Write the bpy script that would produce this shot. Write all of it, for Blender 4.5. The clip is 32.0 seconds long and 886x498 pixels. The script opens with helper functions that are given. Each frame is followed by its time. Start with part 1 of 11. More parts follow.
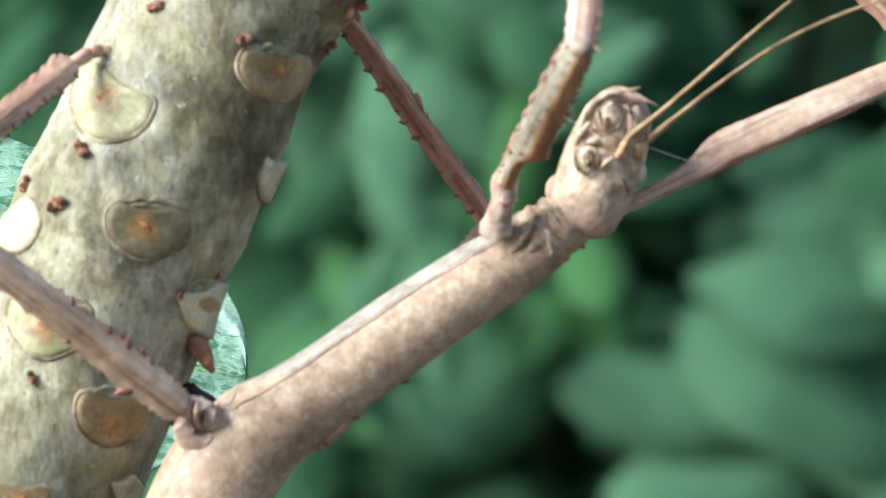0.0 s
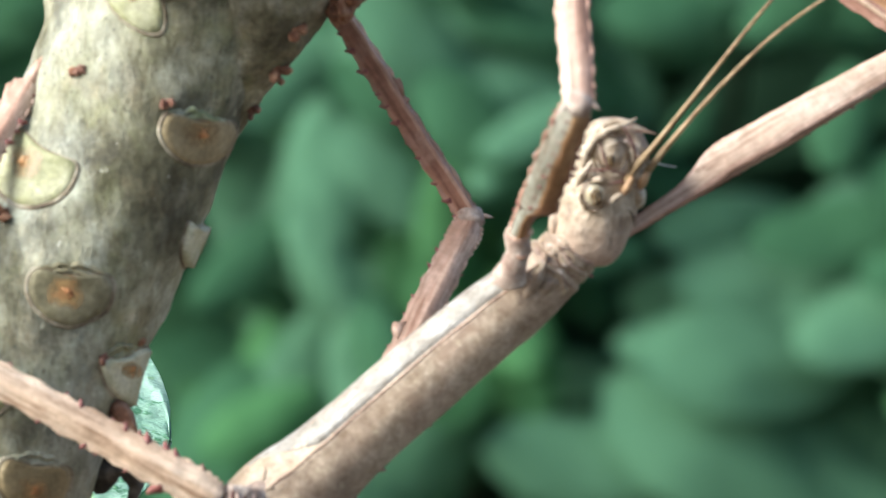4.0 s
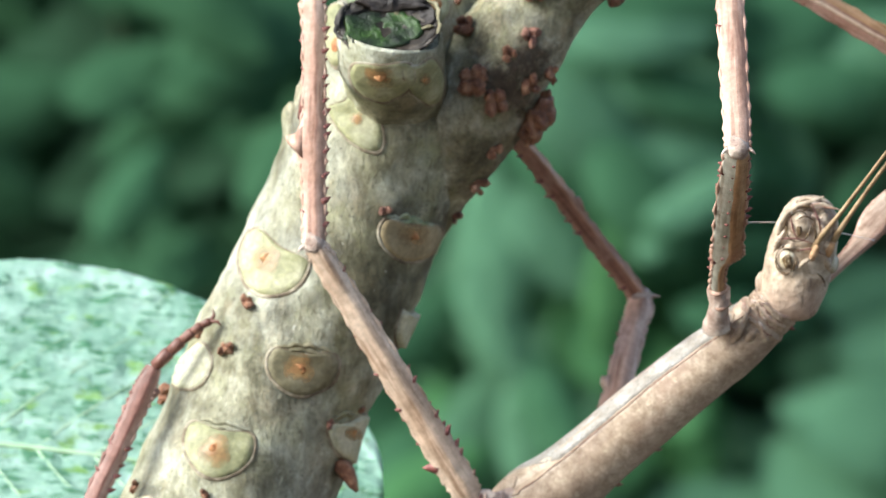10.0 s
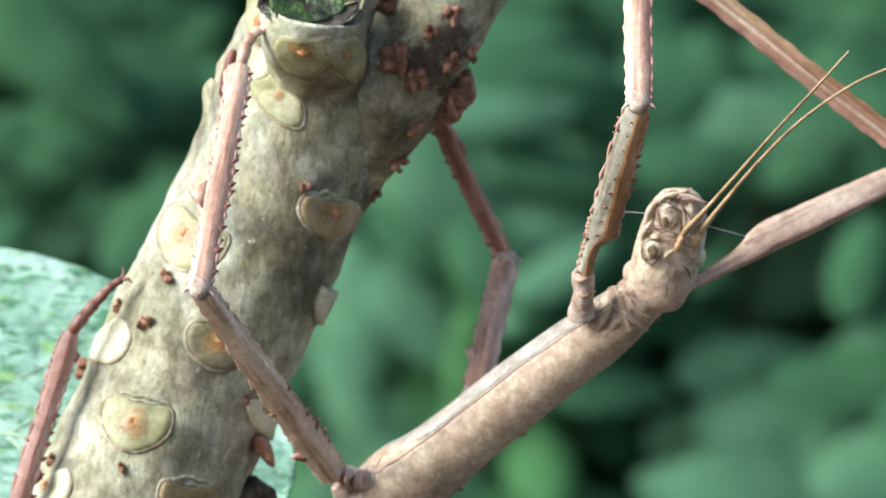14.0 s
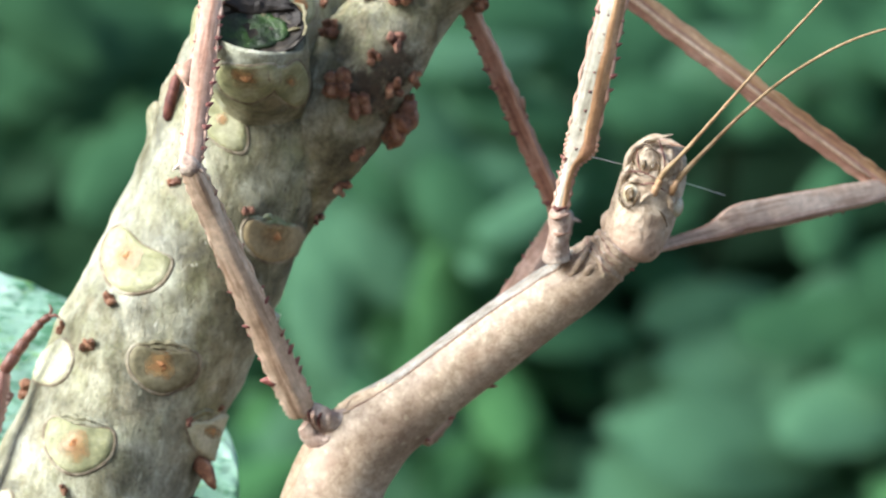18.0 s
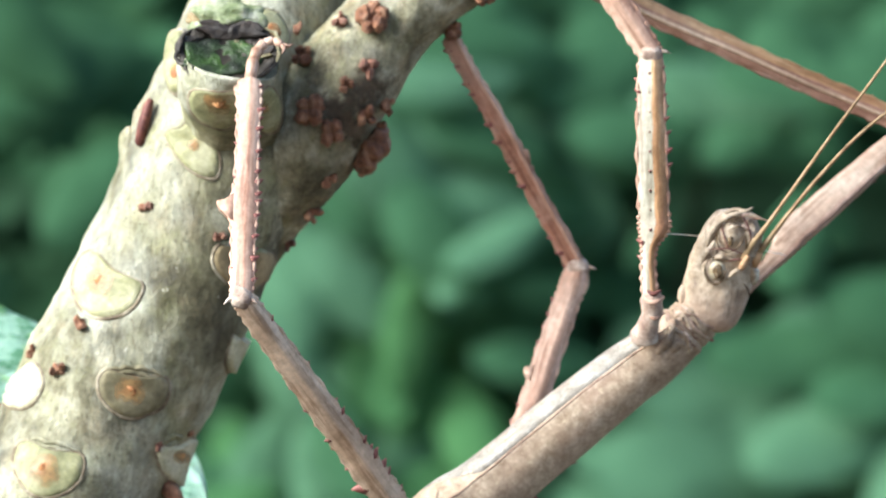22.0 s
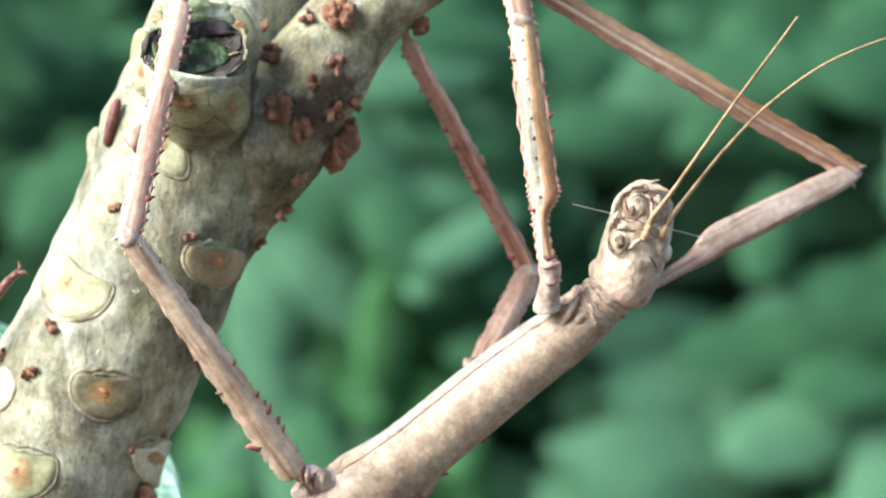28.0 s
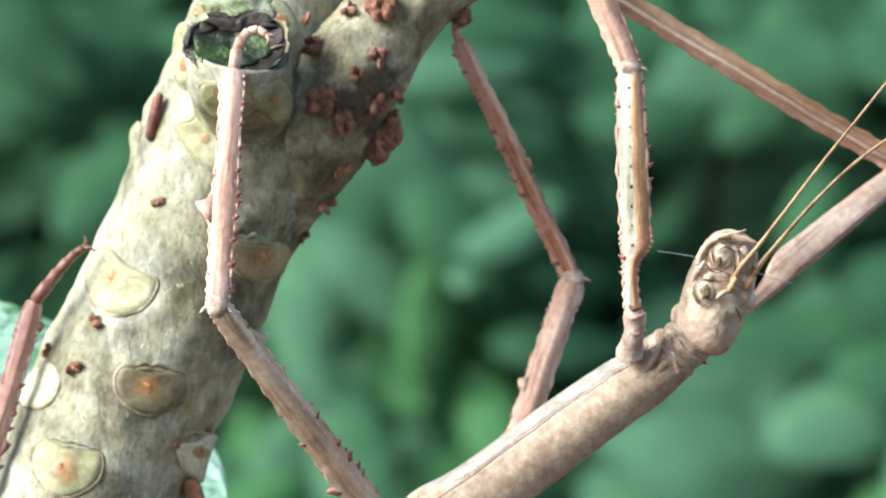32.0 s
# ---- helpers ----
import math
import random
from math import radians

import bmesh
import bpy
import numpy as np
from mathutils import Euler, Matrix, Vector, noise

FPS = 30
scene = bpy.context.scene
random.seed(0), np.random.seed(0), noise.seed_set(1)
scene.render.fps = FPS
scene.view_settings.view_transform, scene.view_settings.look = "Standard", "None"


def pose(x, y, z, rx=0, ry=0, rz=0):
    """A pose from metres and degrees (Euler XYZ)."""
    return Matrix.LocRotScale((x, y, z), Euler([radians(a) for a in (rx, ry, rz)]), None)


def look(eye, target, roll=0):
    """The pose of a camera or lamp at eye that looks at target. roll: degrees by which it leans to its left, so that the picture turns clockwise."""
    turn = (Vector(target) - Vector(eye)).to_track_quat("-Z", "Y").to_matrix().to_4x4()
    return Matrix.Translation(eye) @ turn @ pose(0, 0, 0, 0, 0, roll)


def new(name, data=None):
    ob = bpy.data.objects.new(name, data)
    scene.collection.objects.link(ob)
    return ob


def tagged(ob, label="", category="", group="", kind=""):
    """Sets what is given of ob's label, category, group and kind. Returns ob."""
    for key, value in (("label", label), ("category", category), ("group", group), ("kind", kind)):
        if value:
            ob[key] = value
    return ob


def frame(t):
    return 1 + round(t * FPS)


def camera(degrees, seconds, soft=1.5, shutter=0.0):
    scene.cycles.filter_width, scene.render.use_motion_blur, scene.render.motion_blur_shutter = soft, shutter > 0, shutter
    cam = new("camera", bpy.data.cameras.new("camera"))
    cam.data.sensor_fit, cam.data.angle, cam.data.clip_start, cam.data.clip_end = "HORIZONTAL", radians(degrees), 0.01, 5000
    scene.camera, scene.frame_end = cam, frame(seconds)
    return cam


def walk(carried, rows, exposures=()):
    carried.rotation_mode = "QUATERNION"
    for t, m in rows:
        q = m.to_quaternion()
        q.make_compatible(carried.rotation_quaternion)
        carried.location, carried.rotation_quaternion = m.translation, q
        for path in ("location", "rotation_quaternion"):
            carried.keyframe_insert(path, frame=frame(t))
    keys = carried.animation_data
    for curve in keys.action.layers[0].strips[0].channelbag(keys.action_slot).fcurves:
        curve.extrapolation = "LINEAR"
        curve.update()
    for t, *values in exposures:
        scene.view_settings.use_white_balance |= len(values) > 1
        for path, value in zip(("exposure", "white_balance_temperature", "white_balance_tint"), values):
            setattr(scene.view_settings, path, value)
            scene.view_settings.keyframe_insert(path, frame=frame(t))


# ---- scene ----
cam = camera(8.0, 32.0, soft=1.0)
cam.data.dof.use_dof, cam.data.dof.focus_distance, cam.data.dof.aperture_fstop = True, 0.942, 47.0
walk(cam, [
    (0, look((0.0220, -0.8653, 0.0030), (0.0098, 0, -0.0135), -0.61)),
    (0.5, look((0.0220, -0.8653, 0.0030), (0.0069, 0, -0.0091), -0.36)),
    (1, look((0.0220, -0.8657, 0.0030), (0.0104, 0, -0.0078), -0.27)),
    (1.5, look((0.0220, -0.8650, 0.0030), (0.0091, 0, -0.0070), -0.85)),
    (2, look((0.0220, -0.8628, 0.0030), (0.0029, 0, -0.0059), -0.45)),
    (2.5, look((0.0220, -0.8633, 0.0030), (0.0082, 0, -0.0094), -0.80)),
    (3, look((0.0220, -0.8665, 0.0030), (0.0097, 0, -0.0085), -0.89)),
    (3.5, look((0.0220, -0.8630, 0.0030), (0.0121, 0, -0.0057), -0.39)),
    (4, look((0.0220, -0.8606, 0.0030), (0.0202, 0, -0.0048), -0.76)),
    (4.5, look((0.0220, -0.8619, 0.0030), (0.0218, 0, -0.0026), -0.86)),
    (6.5, look((0.0221, -0.8572, 0.0082), (0.0249, 0, -0.0096), 0.34)),
    (7, look((0.0196, -0.9113, 0.0093), (0.0150, 0, -0.0084), -0.39)),
    (7.5, look((0.0179, -0.9546, 0.0111), (0.0098, 0, -0.0046), 0.36)),
    (8, look((0.0222, -0.9585, 0.0102), (0.0115, 0, -0.0054), -0.12)),
    (8.5, look((0.0207, -0.9945, 0.0098), (0.0082, 0, -0.0048), -0.24)),
    (9, look((0.0198, -1.0236, 0.0092), (-0.0007, 0, 0.0000), -0.30)),
    (9.5, look((0.0199, -1.0229, 0.0093), (-0.0070, 0, 0.0053), -0.41)),
    (10, look((0.0214, -1.0255, 0.0081), (-0.0076, 0, 0.0091), -0.35)),
    (10.5, look((0.0191, -1.0246, 0.0073), (-0.0069, 0, 0.0119), -0.23)),
    (11, look((0.0166, -1.0238, 0.0064), (-0.0068, 0, 0.0097), 0.19)),
    (11.5, look((0.0191, -1.0242, 0.0041), (-0.0021, 0, 0.0059), -0.09)),
    (12, look((0.0170, -1.0276, 0.0048), (-0.0019, 0, 0.0060), 0.06)),
    (12.5, look((0.0151, -1.0261, 0.0044), (-0.0006, 0, 0.0065), 0.15)),
    (13, look((0.0122, -1.0277, 0.0039), (0.0000, 0, 0.0084), 0.39)),
    (13.5, look((0.0106, -1.0296, -0.0026), (-0.0018, 0, 0.0099), 0.46)),
    (14, look((0.0102, -1.0293, -0.0101), (0.0056, 0, 0.0055), 0.30)),
    (14.5, look((0.0059, -1.0291, -0.0064), (0.0070, 0, 0.0024), 0.14)),
    (15, look((0.0086, -1.0299, -0.0026), (0.0065, 0, 0.0048), 0.28)),
    (15.5, look((0.0139, -1.0292, -0.0037), (0.0101, 0, 0.0060), 0.18)),
    (17.5, look((0.0150, -1.0333, 0.0060), (0.0161, 0, 0.0110), 0.88)),
    (18, look((0.0150, -1.0337, 0.0060), (0.0150, 0, 0.0095), 0.65)),
    (18.5, look((0.0150, -1.0311, 0.0060), (0.0048, 0, 0.0115), 0.66)),
    (19, look((0.0150, -1.0346, 0.0060), (0.0021, 0, 0.0163), 0.94)),
    (19.5, look((0.0150, -1.0392, 0.0060), (0.0042, 0, 0.0180), 0.67)),
    (20, look((0.0150, -1.0393, 0.0060), (0.0050, 0, 0.0183), 0.78)),
    (20.5, look((0.0150, -1.0381, 0.0060), (0.0066, 0, 0.0168), 0.68)),
    (21, look((0.0150, -1.0418, 0.0060), (0.0060, 0, 0.0156), 0.85)),
    (21.5, look((0.0150, -1.0334, 0.0060), (0.0104, 0, 0.0139), 1.13)),
    (22, look((0.0150, -1.0354, 0.0060), (0.0197, 0, 0.0141), 1.18)),
    (22.5, look((0.0150, -1.0426, 0.0060), (0.0289, 0, 0.0144), 0.94)),
    (23, look((0.0150, -1.0409, 0.0060), (0.0359, 0, 0.0140), 0.93)),
    (23.5, look((0.0150, -1.0389, 0.0060), (0.0395, 0, 0.0146), 0.81)),
    (24, look((0.0150, -1.0400, 0.0060), (0.0379, 0, 0.0135), 0.75)),
    (24.5, look((0.0150, -1.0403, 0.0060), (0.0387, 0, 0.0122), 0.66)),
    (25, look((0.0150, -1.0371, 0.0060), (0.0393, 0, 0.0125), 0.59)),
    (25.5, look((0.0150, -1.0351, 0.0060), (0.0373, 0, 0.0130), 0.45)),
    (26, look((0.0150, -1.0303, 0.0060), (0.0326, 0, 0.0124), 0.60)),
    (26.5, look((0.0150, -1.0319, 0.0060), (0.0289, 0, 0.0124), 0.78)),
    (28.5, look((0.0150, -1.0278, 0.0060), (0.0260, 0, 0.0144), -0.05)),
    (29, look((0.0150, -1.0252, 0.0060), (0.0292, 0, 0.0152), -0.21)),
    (29.5, look((0.0150, -1.0244, 0.0060), (0.0283, 0, 0.0148), -0.31)),
    (30, look((0.0150, -1.0279, 0.0060), (0.0278, 0, 0.0135), -0.30)),
    (30.5, look((0.0150, -1.0325, 0.0060), (0.0240, 0, 0.0128), -0.23)),
    (31, look((0.0150, -1.0279, 0.0060), (0.0217, 0, 0.0130), -0.31)),
    (31.5, look((0.0150, -1.0308, 0.0060), (0.0196, 0, 0.0130), -0.41)),
    (32, look((0.0150, -1.0288, 0.0060), (0.0172, 0, 0.0121), -0.30)),
], [(0, 0.28), (7, 0.34), (10, 0.25), (15, 0.28), (18, 0.33), (21, 0.34), (23, 0.60), (26.5, 0.62), (32, 0.47)])

# ---- light ----
SUN = Vector((-0.76, -0.36, 0.55)).normalized()
world = bpy.data.worlds.new("sky")
scene.world = world
world.use_nodes = True
wn = world.node_tree
sky = wn.nodes.new("ShaderNodeTexSky")
sky.sky_type, sky.sun_disc = "NISHITA", False
sky.air_density, sky.dust_density, sky.ozone_density = 1.0, 1.6, 1.0
sky.sun_elevation, sky.sun_rotation = math.asin(SUN.z), math.atan2(SUN.x, SUN.y)
wn.links.new(sky.outputs[0], wn.nodes["Background"].inputs[0])
wn.nodes["Background"].inputs[1].default_value = 0.195
lamp = bpy.data.lights.new("sun", "SUN")
lamp.energy, lamp.angle, lamp.color = 7.0, radians(34), (0.95, 1.0, 0.985)
new("sun", lamp).matrix_basis = look(SUN * 3, (0, 0, 0))

# ---- tools ----
from mathutils.bvhtree import BVHTree

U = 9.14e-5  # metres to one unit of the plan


def at(u, v, d=0.0):
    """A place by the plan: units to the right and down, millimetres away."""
    return Vector(((u - 784) * U, d * 0.001, (441 - v) * U))


def mm(p):
    return Vector(p) * 0.001


def part(name, bm, material, parent=None, label="", smooth=True):
    me = bpy.data.meshes.new(name)
    bmesh.ops.recalc_face_normals(bm, faces=bm.faces)
    bm.to_mesh(me)
    bm.free()
    for m in material if isinstance(material, (list, tuple)) else [material]:
        me.materials.append(m)
    if smooth:
        me.polygons.foreach_set("use_smooth", [True] * len(me.polygons))
    ob = new(name, me)
    ob.parent = parent
    if label:
        ob["label"] = label
    return ob


def thing(name, label, category, place=(0, 0, 0), group="", kind=""):
    ob = new(name)
    ob.location = place
    ob.empty_display_size = 0.01
    return tagged(ob, label, category, group, kind)


def rings(bm, loops, close=True):
    """Skin a list of loops of points."""
    made = [[bm.verts.new(p) for p in loop] for loop in loops]
    for a, b in zip(made, made[1:]):
        n = len(a)
        for i in range(n):
            bm.faces.new((a[i], a[(i + 1) % n], b[(i + 1) % n], b[i]))
    if close:
        bm.faces.new(made[0][::-1])
        bm.faces.new(made[-1])
    return made


def spline(points, n):
    """n points along a smooth line through points (tuples of any length)."""
    pts = [np.array(p, float) for p in points]
    out = []
    for k in range(n):
        x = k / (n - 1) * (len(pts) - 1)
        i = min(int(x), len(pts) - 2)
        t = x - i
        p0, p1, p2, p3 = pts[max(i - 1, 0)], pts[i], pts[i + 1], pts[min(i + 2, len(pts) - 1)]
        out.append(0.5 * (2 * p1 + (p2 - p0) * t + (2 * p0 - 5 * p1 + 4 * p2 - p3) * t * t + (3 * p1 - p0 - 3 * p2 + p3) * t ** 3))
    return out


def tube(bm, path, n=10, up=(0, -1, 0)):
    """A round rod along path, rows of x, y, z, radius (metres)."""
    loops = []
    for i, p in enumerate(path):
        a, b = path[max(i - 1, 0)], path[min(i + 1, len(path) - 1)]
        x = (Vector(b[:3]) - Vector(a[:3])).normalized()
        z = x.cross(Vector(up))
        z = z.normalized() if z.length > 1e-6 else Vector((1, 0, 0))
        y = z.cross(x)
        loops.append([Vector(p[:3]) + (y * math.cos(k * math.tau / n) + z * math.sin(k * math.tau / n)) * p[3] for k in range(n)])
    rings(bm, loops)


def lump(bm, c, r, rough=0.25, seed=0.0, squash=(1, 1, 1), div=2):
    """A small uneven knob."""
    made = bmesh.ops.create_icosphere(bm, subdivisions=div, radius=1.0)
    for v in made["verts"]:
        d = v.co.normalized()
        k = 1 + rough * noise.noise(d * 1.7 + Vector((seed, seed * 2.3, -seed)))
        v.co = Vector(c) + Vector((d.x * squash[0], d.y * squash[1], d.z * squash[2])) * r * k


# ---- materials ----
def material(name, rough=0.6, spec=0.4):
    m = bpy.data.materials.new(name)
    m.use_nodes = True
    b = m.node_tree.nodes["Principled BSDF"]
    b.inputs["Roughness"].default_value = rough
    b.inputs["Specular IOR Level"].default_value = spec
    return m, m.node_tree, b


def noise_of(nt, scale, detail=4.0, rough=0.6, stretch=(1, 1, 1), kind="Object"):
    co = nt.nodes.new("ShaderNodeTexCoord")
    mp = nt.nodes.new("ShaderNodeMapping")
    mp.inputs["Scale"].default_value = stretch
    tx = nt.nodes.new("ShaderNodeTexNoise")
    tx.inputs["Scale"].default_value, tx.inputs["Detail"].default_value, tx.inputs["Roughness"].default_value = scale, detail, rough
    nt.links.new(co.outputs[kind], mp.inputs[0])
    nt.links.new(mp.outputs[0], tx.inputs["Vector"])
    return tx.outputs[0]


def ramp(nt, value, stops):
    r = nt.nodes.new("ShaderNodeValToRGB")
    r.color_ramp.elements[0].position, r.color_ramp.elements[0].color = stops[0][0], (*stops[0][1], 1)
    r.color_ramp.elements[1].position, r.color_ramp.elements[1].color = stops[-1][0], (*stops[-1][1], 1)
    for p, c in stops[1:-1]:
        r.color_ramp.elements.new(p).color = (*c, 1)
    nt.links.new(value, r.inputs[0])
    return r.outputs[0]


def mix(nt, how, fac, a, b):
    m = nt.nodes.new("ShaderNodeMix")
    m.data_type, m.blend_type = "RGBA", how
    for sock, v in ((m.inputs[0], fac), (m.inputs[6], a), (m.inputs[7], b)):
        if isinstance(v, (int, float)):
            sock.default_value = v
        elif isinstance(v, tuple):
            sock.default_value = (*v, 1)
        else:
            nt.links.new(v, sock)
    return m.outputs[2]


def bump(nt, bsdf, height, strength=0.4, dist=0.0005):
    b = nt.nodes.new("ShaderNodeBump")
    b.inputs["Strength"].default_value, b.inputs["Distance"].default_value = strength, dist
    nt.links.new(height, b.inputs["Height"])
    nt.links.new(b.outputs[0], bsdf.inputs["Normal"])


def speckled(name, dark, mid, pale, scale, rough=0.6, stretch=(1, 1, 1), relief=0.4, fine=6.0, spec=0.4, dots=None):
    """A grained surface: blotches of three tones, fine grain on them, and relief."""
    m, nt, b = material(name, rough, spec)
    big = noise_of(nt, scale, 5, 0.62, stretch)
    small = noise_of(nt, scale * fine, 3, 0.7, stretch)
    c = ramp(nt, big, [(0.34, dark), (0.5, mid), (0.66, pale)])
    g = ramp(nt, small, [(0.3, (0.62, 0.62, 0.62)), (0.7, (1.2, 1.2, 1.2))])
    c = mix(nt, "MULTIPLY", 0.75, c, g)
    if dots:
        spots = ramp(nt, noise_of(nt, scale * 3.1, 2, 0.5, stretch), [(0.62, (0, 0, 0)), (0.72, (1, 1, 1))])
        c = mix(nt, "MIX", spots, c, dots)
    nt.links.new(c, b.inputs["Base Color"])
    bump(nt, b, small, relief, 0.0004)
    return m


def bark(name, scale, tint=(1, 1, 1), wet=0.0):
    """Smooth grey-green bark: pale and olive patches, dark stains, mottles, fine grain and pale dots."""
    m, nt, b = material(name, 0.55, 0.4)
    c = ramp(nt, noise_of(nt, scale * 2.2, 8, 0.68), [(0.32, (0.115, 0.105, 0.066)), (0.45, (0.20, 0.19, 0.128)), (0.54, (0.28, 0.272, 0.20)), (0.68, (0.42, 0.415, 0.345))])
    stain = ramp(nt, noise_of(nt, scale * 0.7, 7, 0.7), [(0.36, (0.28, 0.26, 0.20)), (0.45, (0.66, 0.64, 0.56)), (0.58, (1.20, 1.20, 1.20))])
    c = mix(nt, "MULTIPLY", 0.95, c, stain)
    tan = ramp(nt, noise_of(nt, scale * 1.7, 7, 0.7, (1, 1, 0.7)), [(0.52, (0, 0, 0)), (0.66, (0.65, 0.65, 0.65))])
    c = mix(nt, "MIX", tan, c, (0.30, 0.245, 0.155))
    moss = ramp(nt, noise_of(nt, scale * 1.3, 8, 0.72), [(0.50, (0, 0, 0)), (0.66, (0.75, 0.75, 0.75))])
    c = mix(nt, "MIX", moss, c, (0.22, 0.225, 0.115))
    haze = ramp(nt, noise_of(nt, scale * 1.1, 7, 0.66, (1, 1, 0.6)), [(0.46, (0, 0, 0)), (0.68, (0.55, 0.55, 0.55))])
    c = mix(nt, "MIX", haze, c, (0.53, 0.55, 0.505))
    mottle = noise_of(nt, scale * 6, 6, 0.75, (1, 1, 0.55))
    c = mix(nt, "MULTIPLY", 0.85, c, ramp(nt, mottle, [(0.36, (0.68, 0.66, 0.58)), (0.49, (0.96, 0.96, 0.94)), (0.64, (1.18, 1.18, 1.17))]))
    fine = noise_of(nt, scale * 18, 4, 0.75, (1, 1, 0.5))
    c = mix(nt, "MULTIPLY", 0.65, c, ramp(nt, fine, [(0.34, (0.56, 0.54, 0.48)), (0.48, (0.95, 0.95, 0.94)), (0.66, (1.28, 1.28, 1.26))]))
    c = mix(nt, "MIX", ramp(nt, noise_of(nt, scale * 14, 1, 0.4), [(0.75, (0, 0, 0)), (0.80, (0.7, 0.7, 0.7))]), c, (0.46, 0.45, 0.38))
    c = mix(nt, "MIX", ramp(nt, noise_of(nt, scale * 26, 3, 0.6), [(0.62, (0, 0, 0)), (0.72, (0.8, 0.8, 0.8))]), c, (0.055, 0.048, 0.036))
    if wet:
        c = mix(nt, "MULTIPLY", wet, c, ramp(nt, noise_of(nt, scale * 0.55, 6, 0.7), [(0.46, (0.22, 0.19, 0.15)), (0.58, (1, 1, 1))]))
    c = mix(nt, "MULTIPLY", 1.0, c, tint)
    nt.links.new(c, b.inputs["Base Color"])
    bump(nt, b, mottle, 0.9, 0.0008)
    return m


BARK = bark("bark", 60, (1.10, 1.09, 1.06))
TWIG = bark("twig_bark", 90, (1.18, 1.13, 1.09), 0.3)
SCAR = speckled("scar_cork", (0.19, 0.195, 0.095), (0.29, 0.285, 0.15), (0.43, 0.415, 0.27), 150, 0.6, relief=0.5)
SCAR_TAN = speckled("scar_tan", (0.22, 0.165, 0.085), (0.31, 0.235, 0.125), (0.39, 0.31, 0.185), 220, 0.6, relief=0.3)
SCAR_WHITE = speckled("scar_white", (0.40, 0.39, 0.24), (0.50, 0.48, 0.33), (0.60, 0.58, 0.44), 260, 0.6, relief=0.2)
SCAR_GREY = speckled("scar_grey", (0.11, 0.095, 0.05), (0.19, 0.165, 0.095), (0.29, 0.26, 0.17), 200, 0.7, relief=0.4)
RIM = speckled("scar_rim", (0.10, 0.07, 0.045), (0.25, 0.20, 0.135), (0.46, 0.42, 0.33), 260, 0.75)
MARK = speckled("bundle_mark", (0.30, 0.11, 0.04), (0.44, 0.20, 0.075), (0.48, 0.32, 0.16), 520, 0.6)
BUD = speckled("dry_bud", (0.10, 0.038, 0.022), (0.27, 0.115, 0.062), (0.47, 0.26, 0.16), 620, 0.42, relief=1.0)
BUD_PINK = speckled("dry_bud_pink", (0.11, 0.042, 0.028), (0.28, 0.125, 0.085), (0.48, 0.28, 0.20), 620, 0.42, relief=1.0)
DARK_BUD = speckled("dark_bud", (0.07, 0.02, 0.02), (0.14, 0.045, 0.035), (0.24, 0.09, 0.07), 420, 0.6)
LIP = speckled("torn_lip", (0.10, 0.14, 0.05), (0.24, 0.28, 0.15), (0.46, 0.47, 0.37), 330, 0.4, relief=0.8)
ROT = speckled("wet_cut", (0.012, 0.009, 0.007), (0.035, 0.027, 0.020), (0.11, 0.092, 0.075), 420, 0.55, spec=0.4)
MOSS = speckled("wet_moss", (0.008, 0.012, 0.005), (0.018, 0.038, 0.009), (0.055, 0.115, 0.024), 220, 0.4, relief=0.9)
